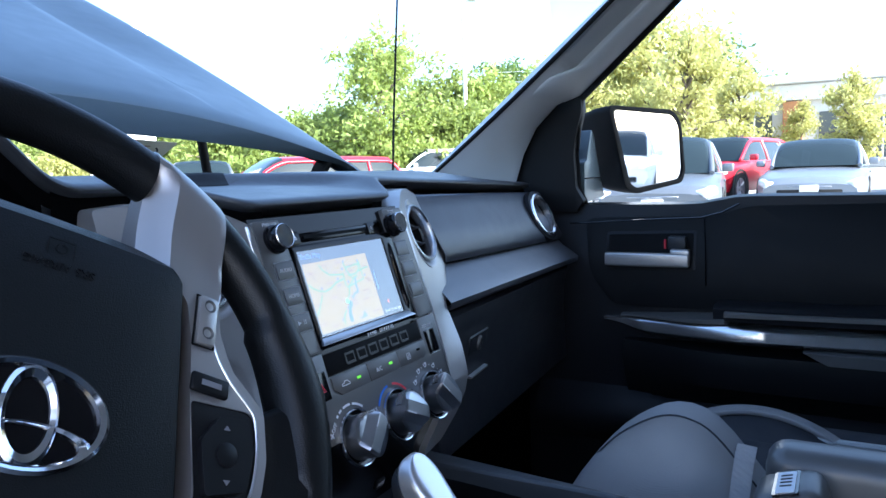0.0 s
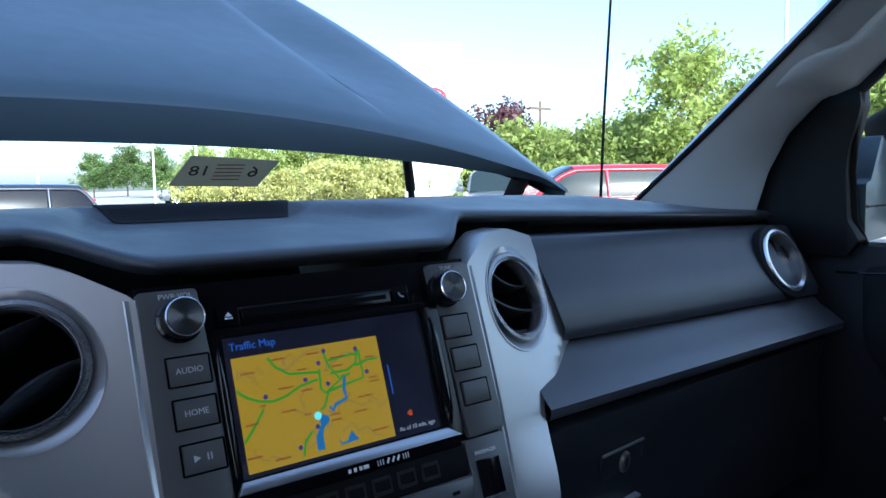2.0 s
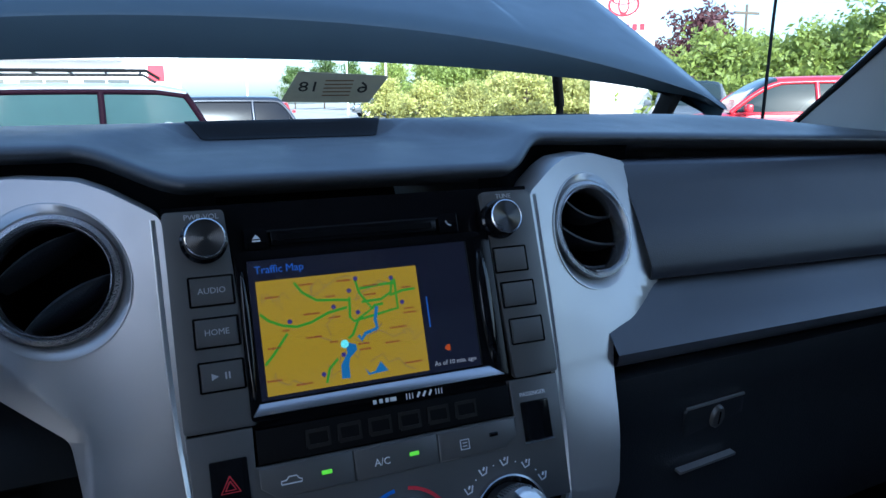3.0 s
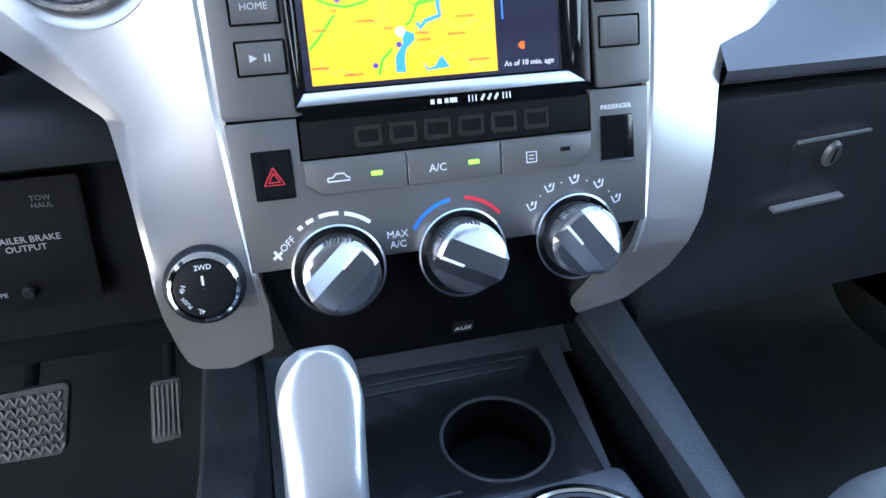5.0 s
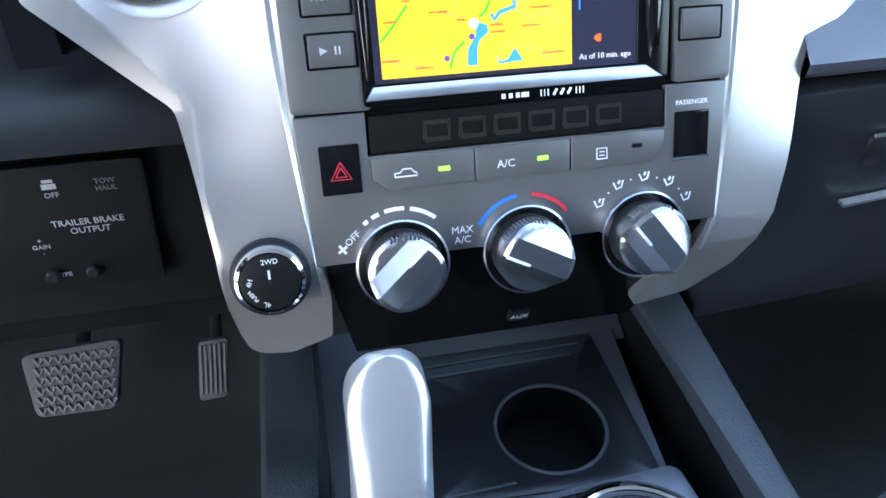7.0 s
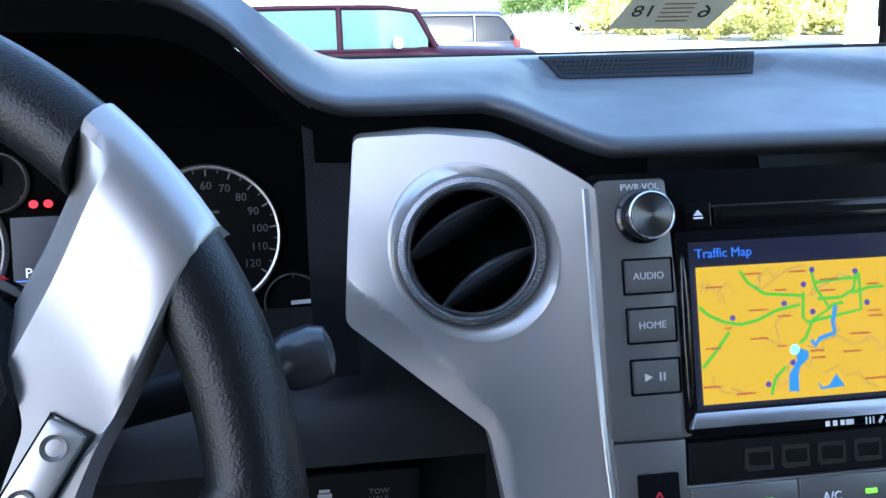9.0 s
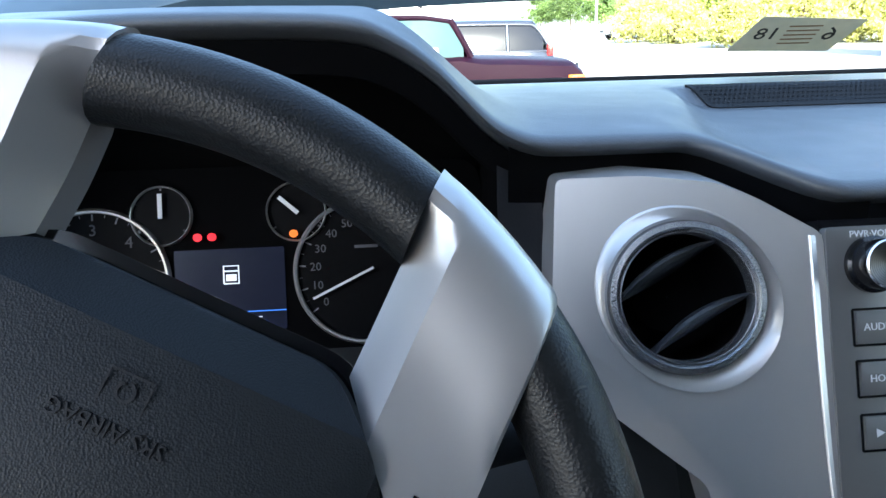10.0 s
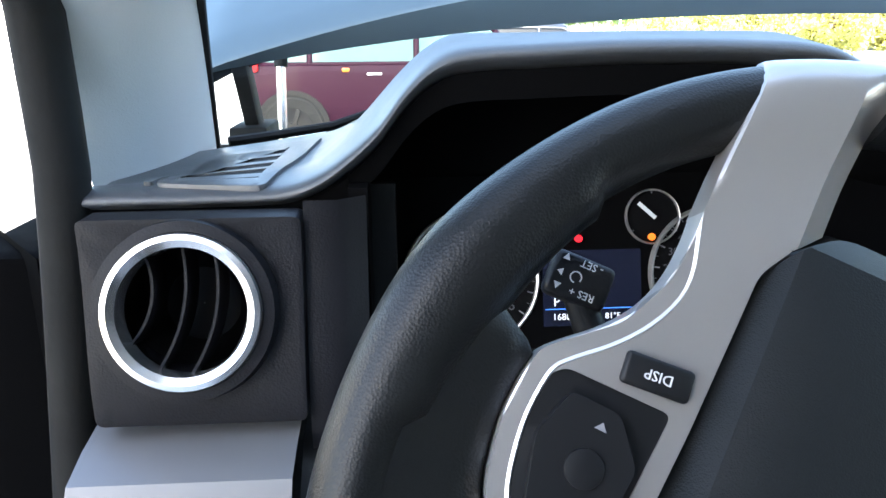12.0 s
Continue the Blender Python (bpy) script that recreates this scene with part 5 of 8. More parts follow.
        b = stroke([(-0.0063, -0.0148), (-0.0063, 0.0148), (0.0063, 0.0148), (0.0063, -0.0148), (-0.0063, -0.0148)], 0.0009, rk @ Matrix.Translation((0, 0, -0.0006)), 0.0008)
        part("seam", b, GLOSS, k2)


def hub_h(u, v):
    e = max((u if u > 0 else -u * 1.09) / 0.079, (v / 0.107 if v > 0 else -v / 0.088))
    return 0.0015 + 0.006 * (1 - (u / 0.08) ** 2) * (1 - 0.5 * (v / 0.1) ** 2) - 0.085 * max(0.0, e - 0.86) - 0.02 * max(0.0, e - 0.5) ** 2


hub = rounded([(-0.046, 0.105), (0.046, 0.105), (0.064, 0.0905), (0.073, 0.078), (0.076, 0.056), (0.077, 0.022), (0.080, -0.020), (0.072, -0.055), (0.050, -0.080), (0.025, -0.088), (-0.025, -0.088), (-0.050, -0.080), (-0.072, -0.055),
               (-0.0735, -0.020), (-0.0705, 0.022), (-0.0695, 0.056), (-0.069, 0.078), (-0.0630, 0.0905)], 0.008)
part("airbag_cover", plate(hub, lambda u, v, d: WHEEL @ Vector((u, v, hub_h(u, v) - d)), 0.02, step=0.006, bev=0.0012, cuts=[((0.0679, -1), (0.0679, 1)), ((-0.0623, -1), (-0.0623, 1)), ((-1, 0.0920), (1, 0.0920)), ((-1, -0.0757), (1, -0.0757))]), HUBSKIN, wheel, "grained black airbag cover", sharp=22)
part("column_collar", lathe([(0.045, -0.03), (0.055, -0.06), (0.05, -0.10), (0.0005, -0.10)], WHEEL, 32), DARK, wheel, fix=False)
b = plate([(p[0] * 1.05, p[1] * 1.04) for p in hub], lambda u, v, d: WHEEL @ Vector((u, v, -0.024 - d)), 0.01, step=0)
part("cover_gap", b, GLOSS, wheel)
# plain oval badge
bm_ = WHEEL @ Matrix.Translation((-0.003, -0.001, 0.0078)) @ Matrix.Rotation(math.pi, 4, "Z")
badge = part("badge", lathe([(0.0345, -0.002), (0.035, 0.0015), (0.033, 0.003), (0.0305, 0.002), (0.030, -0.002)], bm_ @ Matrix.Diagonal((0.95, 0.68, 1, 1)), 48, closed=True), CHROME, wheel, "plain chrome oval badge")
part("oval", lathe([(0.012, -0.002), (0.0125, 0.001), (0.011, 0.0022), (0.009, 0.001), (0.0085, -0.002)], bm_ @ Matrix.Diagonal((0.95, 1.75, 1, 1)), 36, closed=True), CHROME, badge)
part("oval", lathe([(0.022, -0.002), (0.0225, 0.001), (0.0205, 0.0022), (0.018, 0.001), (0.0175, -0.002)], bm_ @ Matrix.Translation((0, 0.0115, 0)) @ Matrix.Diagonal((1.2, 0.42, 1, 1)), 36, closed=True), CHROME, badge)
part("badge_field", lathe([(0.031, -0.0005), (0.0002, 0.0)], bm_ @ Matrix.Diagonal((0.95, 0.68, 1, 1)), 36), GLOSS, badge, fix=False)
b = stroke([(-0.004, 0.0745), (0.008, 0.0745), (0.008, 0.0835), (-0.004, 0.0835), (-0.004, 0.0745)], 0.0008, WHEEL @ Matrix.Translation((0, 0, hub_h(0, 0.079) + 0.0002)), 0.0003)
stroke(arc(0.002, 0.079, 0.0024, 0, 330), 0.0008, WHEEL @ Matrix.Translation((0, 0, hub_h(0, 0.079) + 0.0002)), 0.0003, b)
part("moulded_mark", b, DARK, wheel)
letters("lettering", "SRS AIRBAG", 0.0062, WHEEL @ Matrix.Translation((0.002, 0.0695, hub_h(0.0, 0.0695) + 0.0001)) @ Matrix.Rotation(math.pi, 4, "Z"), DARK, wheel, "moulded lettering", 0.0004)

# cruise lever, carried by the wheel
lev = part("cruise_lever", tube([WHEEL @ Vector(p) for p in ((-0.080, 0.020, -0.046), (-0.098, 0.040, -0.052), (-0.112, 0.056, -0.056))], [0.006, 0.0065, 0.006], 12), DARK, wheel, "black cruise control lever")
cm = WHEEL @ Matrix.Translation((-0.115, 0.0605, -0.053)) @ Matrix.Rotation(radians(180 + 3), 4, "Z") @ Matrix.Scale(0.72, 4)
part("lever_head", rbox((0, 0, 0), (0.034, 0.025, 0.016), 0.004, 3, cm), DARK2, lev)
letters("lettering", "RES +", 0.0058, cm @ Matrix.Translation((-0.003, 0.0075, 0.0083)), WHITE, lev)
letters("lettering", "- SET", 0.0058, cm @ Matrix.Translation((-0.003, -0.0085, 0.0083)), WHITE, lev)
b = bmesh.new()
for dy, s in ((0.0075, 1), (-0.0085, -1)):
    flat_poly([(0.009, dy - 0.0015 * s), (0.013, dy - 0.0015 * s), (0.011, dy + 0.0022 * s)], cm @ Matrix.Translation((0, 0, 0.0085)), bm=b)
flat_poly([(0.0105, -0.002), (0.0105, 0.002), (0.0135, 0.0)], cm @ Matrix.Translation((0, 0, 0.0085)), bm=b)
stroke(arc(0.003, 0, 0.003, 0, 300), 0.0007, cm @ Matrix.Translation((0, 0, 0.0081)), bm=b)
part("lever_mark", b, WHITE, lev)

TIPM = mat("stalk_plastic", (0.035, 0.036, 0.038), 0.26, var=0.08, spec=0.6)
# column shroud, wiper and lamp stalks
bm = bmesh.new()
rows = []
for s in frange(0, 1, 8):
    c = W0 + Vector((0, 0.05 + 0.20 * s, -0.035 - 0.05 * s))
    rows.append([c + Vector((0.052 * math.cos(a), 0, 0.045 * math.sin(a))) for a in [2 * math.pi * k / 24 for k in range(24)]])
loft(rows, bm, close_u=True, caps=True)
solo("steering_column", bm, DARK, "black plastic steering column shroud", "steering column")
for name, pts, lab in (("wiper_stalk", [(-0.375, -0.10, 1.345), (-0.330, -0.085, 1.360), (-0.285, -0.080, 1.368), (-0.262, -0.078, 1.372)], "black wiper stalk with a rounded grey tip"),
                       ("lamp_stalk", [(-0.478, -0.10, 1.345), (-0.53, -0.085, 1.352), (-0.575, -0.08, 1.352)], "black lamp stalk on the steering column")):
    st = thing(name, pts[0], lab, "stalk")
    part("arm", tube(pts, [0.009, 0.008, 0.009, 0.011][:len(pts)], 14), DARK, st)
    end = Vector(pts[-1])
    d = (end - Vector(pts[-2])).normalized()
    part("tip", tube([end - d * 0.010, end - d * 0.006, end + d * 0.004, end + d * 0.009, end + d * 0.011], [0.0095, 0.0116, 0.0120, 0.0100, 0.004], 20), TIPM, st, "rounded end")


# ---- centre console and shifter ----
con = thing("centre_console", (0, -0.15, 0.9), "black centre console with cup holders and padded side rails", "console")
CZ = 1.083
MATM = mat("tray_rubber", (0.0085, 0.0095, 0.011), 0.30, bump=0.15, grain=700, var=0.2, spec=0.35)
TRAYM = mat("tray_plastic", (0.046, 0.050, 0.056), 0.42, bump=0.2, grain=700, var=0.08, kind="leather", spec=0.5)
rows = [[(x, y, z) for x in frange(-0.075, 0.104, 8)] for y, z in ((-0.015, 1.0778), (-0.006, 1.0825), (0.002, 1.0865), (0.020, 1.100), (0.030, 1.102))]
part("front_ledge", loft(rows), TRAYM, con, "sloping ledge at the foot of the stack", fix=False)
part("tray", plate(rounded([(-0.125, 0.03), (0.100, 0.03), (0.078, -0.145), (-0.125, -0.145)], 0.006), lambda u, v, d: Vector((u, v, CZ - 0.0012 - d)), 0.02, holes=[circle(0.0185, -0.089, 0.0365, 40)], step=0), TRAYM, con, "satin charcoal front tray")
part("mat_edge", plate(rounded([(-0.072, -0.008), (0.077, -0.010), (0.0745, -0.140), (-0.072, -0.132)], 0.004), lambda u, v, d: Vector((u, v, CZ - d)), 0.006, holes=[circle(0.0185, -0.089, 0.0368, 40)], step=0, bev=0.001), MATM, con, "ribbed rubber tray mat")
for v, x0, x1 in ((-0.020, -0.055, 0.064), (-0.030, -0.058, 0.055), (-0.128, -0.06, -0.016)):
    part("mat_rib", stroke([(x0, v), (x1, v + 0.002)], 0.0016, Matrix.Translation((0, 0, CZ)), 0.0008), RAIL, con)
for cx, cy, z, r in ((0.0185, -0.089, CZ, 0.0365), (0.034, -0.196, 1.095, 0.040)):
    cup = part("cup_holder", lathe([(r + 0.0012, 0.0004), (r, 0.001), (r - 0.001, -0.002), (r - 0.003, -0.07), (0.0005, -0.07)], Matrix.Translation((cx, cy, z)), 48), GAUGE, con, "deep round cup holder", fix=False)
    part("cup_lip", lathe([(r + 0.0014, 0.0003), (r + 0.0006, 0.0014), (r - 0.0006, 0.0012), (r - 0.0012, -0.0006)], Matrix.Translation((cx, cy, z)), 48), TRAYM, cup, "satin lip of the cup holder", fix=False)
    if r > 0.038:
        part("inner_lip", lathe([(r - 0.0062, -0.004), (r - 0.0052, -0.0022), (r - 0.0040, -0.0022), (r - 0.003, -0.006)], Matrix.Translation((cx, cy, z)), 56), SILVER2, cup, "thin bright lip", fix=False)
        part("chrome_rim", lathe([(r - 0.0045, -0.003), (r - 0.001, 0.0), (r, 0.002), (r + 0.0025, 0.0026), (r + 0.004, 0.0)], Matrix.Translation((cx, cy, z)), 56), GLOSS, cup, "gloss black ring", fix=False)
        part("thin_rim", lathe([(r + 0.0018, 0.001), (r + 0.0026, 0.0034), (r + 0.0045, 0.0042), (r + 0.0068, 0.0034), (r + 0.0078, 0.0)], Matrix.Translation((cx, cy, z)), 56), CHROME, cup, "chrome ring", fix=False)
        part("outer_groove", lathe([(r + 0.0076, 0.0), (r + 0.0080, 0.0016), (r + 0.0098, 0.0016), (r + 0.0104, -0.001)], Matrix.Translation((cx, cy, z)), 56), GLOSS, cup, fix=False)
# plate that carries the second cup holder and the shifter gate
cp = part("cup_plate", plate(rounded([(-0.040, -0.146), (0.080, -0.140), (0.092, -0.30), (-0.050, -0.30)], 0.008), lambda u, v, d: Vector((u, v, 1.094 - d)), 0.02, holes=[circle(0.034, -0.196, 0.0415, 44)], step=0, bev=0.003), PANEL, con, "grey plastic cup holder plate")
INLAY = mat("smoked_metal", (0.22, 0.24, 0.30), 0.16, metal=0.9, var=0.06)
part("inlay_groove", plate(rounded([(-0.037, -0.1495), (0.030, -0.1475), (0.030, -0.1535), (-0.002, -0.163), (-0.014, -0.190), (-0.016, -0.29), (-0.041, -0.29)], 0.003), lambda u, v, d: Vector((u, v, 1.0948 - d)), 0.002, step=0, bev=0.0004), GLOSS, cp, "black groove round the inlay")
b = plate(rounded([(-0.0350, -0.1515), (-0.0205, -0.1512), (-0.0235, -0.285), (-0.0385, -0.285)], 0.002), lambda u, v, d: Vector((u, v, 1.0960 - d)), 0.002, step=0, bev=0.0006)
plate(rounded([(-0.0175, -0.1512), (0.016, -0.1500), (-0.003, -0.1610), (-0.0125, -0.176), (-0.0165, -0.200)], 0.002), lambda u, v, d: Vector((u, v, 1.0960 - d)), 0.002, step=0, bev=0.0006, bm=b)
part("bright_insert", b, INLAY, cp, "smoked metal inlays")
b = stroke([(-0.0150, -0.1535), (0.006, -0.1528)], 0.0018, Matrix.Translation((0, 0, 1.0961)), 0.0005)
stroke([(-0.0325, -0.1535), (-0.0235, -0.1532)], 0.0018, Matrix.Translation((0, 0, 1.0961)), 0.0005, bm=b)
part("bright_insert", b, CHROME, cp, "bright inlay edges")
gate = rounded([(-0.165, -0.140), (-0.045, -0.142), (-0.050, -0.30), (-0.165, -0.30)], 0.012)
g = part("shifter_gate", plate(gate, lambda u, v, d: Vector((u, v, 1.098 - d)), 0.03, step=0, bev=0.004), DARK2, con, "raised black shifter surround")
part("gate_insert", plate(rounded([(-0.150, -0.152), (-0.056, -0.152), (-0.060, -0.29), (-0.150, -0.29)], 0.010), lambda u, v, d: Vector((u, v, 1.101 - d)), 0.006, step=0, bev=0.0015), SILVER2, g, "bright silver gate plate")
part("gate_slot", plate(rounded([(-0.112, -0.165), (-0.085, -0.165), (-0.085, -0.28), (-0.112, -0.28)], 0.006), lambda u, v, d: Vector((u, v, 1.1018 - d)), 0.003, step=0), GLOSS, g)
# padded side rails and walls
rows, wall = [], []
for s in frange(0, 1, 24):
    y = 0.03 - 0.42 * s
    zt = 1.113 + 0.040 * sm(0.26, 0.40, s) * 0.55 + 0.008 * s
    cx, w = -0.145, 0.020 - 0.003 * sm(0.25, 0.4, s)
    rows.append([(cx - w, y, 1.04), (cx - w, y, zt - 0.010), (cx - w + 0.004, y, zt - 0.002), (cx - 0.5 * w, y, zt), (cx + 0.5 * w, y, zt), (cx + w - 0.004, y, zt - 0.002), (cx + w, y, zt - 0.010), (cx + w - 0.01, y, 0.85), (cx + w, y, 0.75), (cx - w, y, 0.75)])
# left rail takes the darker copy in place of real shade
part("side_rail", loft(rows, close_u=True, caps=True), SHADERAIL, con, "grained side rail, shade put into its dark colour")
rows = []
for s in frange(0, 1, 24):
    y = 0.03 - 0.42 * s
    xr = max(0.142 + 0.1 * y, 0.112)
    xc = min(0.1045, xr - 0.008)
    face = 0.004 + 0.020 * sm(0.20, 0.75, s)
    zt = 1.120
    rows.append([(xc + 0.004, y, 1.085), (xc - 0.001, y, zt - face), (xc - 0.0005, y, zt - 0.002), (xc + 0.0015, y, zt - 0.0003), (xc + 0.004, y, zt), (xr - 0.005, y, zt), (xr - 0.001, y, zt - 0.002), (xr + 0.0005, y, zt - 0.006), (xr + 0.010, y, 0.85), (xr, y, 0.75), (xc + 0.004, y, 0.75)])
    wall.append([(xc + 0.001, y, 0.85), (xc + 0.001, y, zt - face - 0.001), (xc - 0.0002, y, zt - face + 0.0005)])
part("side_rail", loft(rows, close_u=True, caps=True), RAIL, con, "grained padded side rail")
part("inner_wall", loft(wall), HOUSING, con, "matt black inner wall under the rail", fix=False)
part("body", rbox((0, -0.30, 0.90), (0.25, 0.62, 0.30), 0.01), DARK, con)
# armrest box at the back of the console
arm = part("armrest", rbox((0.0945, -0.567, 1.172), (0.054, 0.34, 0.068), 0.018, 4), GREYP, con, "padded dark grey armrest lid")
part("armrest_box", rbox((0.024, -0.56, 1.06), (0.18, 0.33, 0.16), 0.02, 3), DARK, con)
pod = part("socket_pod", rbox((0, 0, 0), (0.062, 0.055, 0.05), 0.012, 3, Matrix.Translation((0.031, -0.424, 1.172)) @ Matrix.Rotation(radians(-16), 4, "X")), GREYP, con, "grey pod in front of the armrest")
pm = Matrix.Translation((0.030, -0.4245, 1.172)) @ Matrix.Rotation(radians(-16), 4, "X") @ Matrix.Translation((0, 0, 0.0252))
part("socket_label", plate(rounded([(-0.026, 0.010), (0.022, 0.010), (0.022, -0.010), (-0.026, -0.010)], 0.002), lambda u, v, d: pm @ Vector((u, v, 0.0008 - d)), 0.002, step=0), GLOSS, pod, "black socket cover with pale marks")
part("label_plate", plate(rounded([(-0.024, 0.0072), (0.019, 0.0072), (0.019, -0.0072), (-0.024, -0.0072)], 0.001), lambda u, v, d: pm @ Vector((u, v, 0.0014 - d)), 0.001, step=0), WHITE, pod, "pale label")
b = bmesh.new()
for k in range(4):
    stroke([(-0.011 + 0.0072 * k, -0.0045), (-0.011 + 0.0072 * k, 0.0045)], 0.0026, pm @ Matrix.Translation((0, 0, 0.0015)), bm=b)
part("socket_mark", b, DARK, pod)

sh = thing("gear_shifter", (-0.098, -0.20, 1.10), "tall silver gear shift lever with dark sides", "gear lever")


def shifter(wide, deep, up, rear=True, tall=0.118):
    """Lever with a broad crowned head; the head's back leans away above a soft break."""
    side = [(-1.0, 0.75), (-1.0, 0.1), (-1.0, -0.30), (-0.97, -0.52), (-0.90, -0.72), (-0.80, -0.90), (-0.70, -0.99), (-0.5, -1.03), (-0.25, -1.05)]
    ring = side + [(0.0, -1.055)] + [(-u, v) for u, v in reversed(side)] + [(0.8, 0.95), (0.3, 1.0), (-0.3, 1.0), (-0.8, 0.95)]
    rows = []
    for s in frange(0, 0.8, 20) + [0.8 + 0.2 * math.sin(0.5 * math.pi * k / 14) for k in range(1, 15)]:
        z = 1.098 + tall * s
        c = Vector((-0.100 + 0.008 * s, -0.198 + 0.062 * s, z))
        top = math.sqrt(max(0.012, 1 - (max(0.0, s - 0.80) / 0.2005) ** 2))
        w = wide * (0.95 + 0.05 * sm(0.55, 0.85, s)) * top
        back = 1.0 - 0.95 * max(0.0, s - 0.60) / 0.40 * sm(0.56, 0.62, s) if rear else top
        rows.append([c + Vector((u * w, (v * deep * (back if v < 0 else top)) + up, 0)) for u, v in ring])
    return loft(rows, close_u=True, caps=True)


SHIFTM = mat("satin_alloy", (0.68, 0.68, 0.69), 0.32, metal=0.84, bump=0.03, grain=1500, var=0.04)
part("core", shifter(0.0208, 0.0080, 0.0115, False, 0.108), DARK2, sh, "dark lever core", sharp=60)
part("silver_face", shifter(0.0203, 0.0172, -0.0015, True, 0.120), SHIFTM, sh, "bright silver face", sharp=26)
part("boot", lathe([(0.030, 0.0), (0.024, 0.006), (0.018, 0.018)], Matrix.Translation((-0.100, -0.200, 1.100)), 28), RUBBER, sh, fix=False)

# ---- passenger's floor mat ----
rows = []
for y in frange(-0.14, 0.46, 24):
    z = FLOOR + 0.30 * sm(0.28, 0.62, y) + 0.014
    rows.append([(x, y, z + dz) for x, dz in ((0.255, -0.008), (0.257, 0.0), (0.275, 0.004), (0.29, 0.001), (0.50, 0.0), (0.70, 0.001), (0.715, 0.004), (0.733, 0.0), (0.735, -0.008))])
# mat added over the carpet, its paler colour standing in for side light
solo("floor_mat", loft(rows), mat("lit_mat_rubber", (0.075, 0.085, 0.084), 0.8, bump=0.6, grain=600, var=0.25, spots=25, spec=0.2), "grey-green mat in the passenger footwell, side light put into its colour", "floor mat", fix=False)

# ---- pedals ----
PEDALM = mat("pedal_rubber", (0.020, 0.020, 0.020), 0.7, var=0.2, spots=30)
TREADM = mat("worn_rubber", (0.052, 0.052, 0.053), 0.6, var=0.25, spots=30)
ped = thing("brake_pedal", (-0.39, 0.25, 0.87), "wide black rubber brake pedal with a chevron tread", "pedal")
pm = axes((-0.392, 0.245, 0.872), (1, 0, 0), (0, 0.45, 0.893), (0, -0.893, 0.45))
part("pad", plate(rounded([(-0.052, 0.036), (0.052, 0.040), (0.036, -0.038), (-0.047, -0.036)], 0.010), lambda u, v, d: pm @ Vector((u, v, -d)), 0.014, step=0, bev=0.003), PEDALM, ped)
for i in range(8):
    for j in range(6):
        u, v = -0.037 + i * 0.0103 + 0.001 * (j - 2), -0.029 + j * 0.0112
        b = stroke([(u - 0.0046, v + 0.0042), (u, v - 0.0036), (u + 0.0046, v + 0.0042)], 0.0030, pm, 0.0026)
        part("tread", b, TREADM, ped)
part("arm", tube([(-0.39, 0.258, 0.87), (-0.39, 0.40, 0.93), (-0.39, 0.47, 1.2)], 0.008, 10), HOUSING, ped)
ped = thing("accelerator_pedal", (-0.25, 0.25, 0.86), "narrow ribbed black accelerator pedal", "pedal")
pm = axes((-0.249, 0.245, 0.862), (1, 0, 0), (0, 0.45, 0.893), (0, -0.893, 0.45))
part("pad", plate(rounded([(-0.012, 0.032), (0.021, 0.032), (0.012, -0.036), (-0.020, -0.038)], 0.006), lambda u, v, d: pm @ Vector((u, v, -d)), 0.012, step=0, bev=0.002), PEDALM, ped)
for i in range(6):
    part("tread", stroke([(-0.010 + i * 0.0052, 0.027), (-0.016 + i * 0.0052, -0.030)], 0.0022, pm, 0.002), TREADM, ped)
part("arm", tube([(-0.245, 0.258, 0.86), (-0.245, 0.40, 0.92), (-0.25, 0.46, 1.12)], 0.007, 10), HOUSING, ped)

# ---- passenger seat ----
seat = thing("passenger_seat", (0.45, -0.3, 0.75), "grey cloth passenger seat cushion with a darker centre", "car seat")


def seat_drop(y):
    return 0.030 * sm(-0.30, -0.18, y) + 0.055 * max(0.0, (y + 0.225) / 0.075) ** 2


def cushion(x0, x1, y0, y1, z0, z1, crown, front, n=22, sag=0.0):
    rows = []
    for i in range(n + 1):
        u = i / n
        x = x0 + (x1 - x0) * u
        edge = (1 - abs(2 * u - 1) ** 4)
        row = []
        for k in range(n + 1):
            v = k / n
            y = y0 + (y1 - y0) * v
            zz = z1 + crown * edge + front * edge * math.exp(-((y + 0.268) / 0.095) ** 2) - seat_drop(y) - sag * sm(-0.31, -0.43, y) - 0.03 * (1 - edge)
            row.append((x, y, zz))
        row.append((x, y1 + 0.004, z0 - 0.04))
        rows.append(row)
    rows = [[(r[0], r[1], z0) for r in rows[0]]] + rows + [[(r[0], r[1], z0) for r in rows[-1]]]
    return loft(rows)


part("cushion", cushion(0.352, 0.560, -0.62, -0.150, 0.80, 1.050, 0.006, 0.0, 40), FABRIC2, seat, "darker cloth centre panel", sharp=60)
part("bolster", cushion(0.232, 0.360, -0.80, -0.146, 0.78, 1.100, 0.020, 0.046, 40, 0.075), FABRIC, seat, "raised grey cloth bolster", sharp=60)
part("bolster", cushion(0.562, 0.610, -0.56, -0.146, 0.78, 1.046, 0.014, 0.0, 40), FABRIC2, seat, "dark cloth outer bolster", sharp=60)
rim = tube([(0.560, y, 1.050 + 0.034 * max(0.0, 1 - ((y + 0.345) / 0.108) ** 2)) for y in frange(-0.237, -0.453, 30)], 0.008, 10)
part("outer_rim", rim, FABRIC, seat, "pale curved rim of the outer bolster")
fill = loft([[(x, y, 1.044 + (0.034 * max(0.0, 1 - ((y + 0.345) / 0.108) ** 2)) * k) for x, k in ((0.50, 0.0), (0.54, 0.55), (0.560, 1.0), (0.58, 0.9), (0.612, 0.0))] for y in frange(-0.237, -0.453, 24)])
part("outer_cushion", fill, FABRIC2, seat, fix=False)
b = bmesh.new()
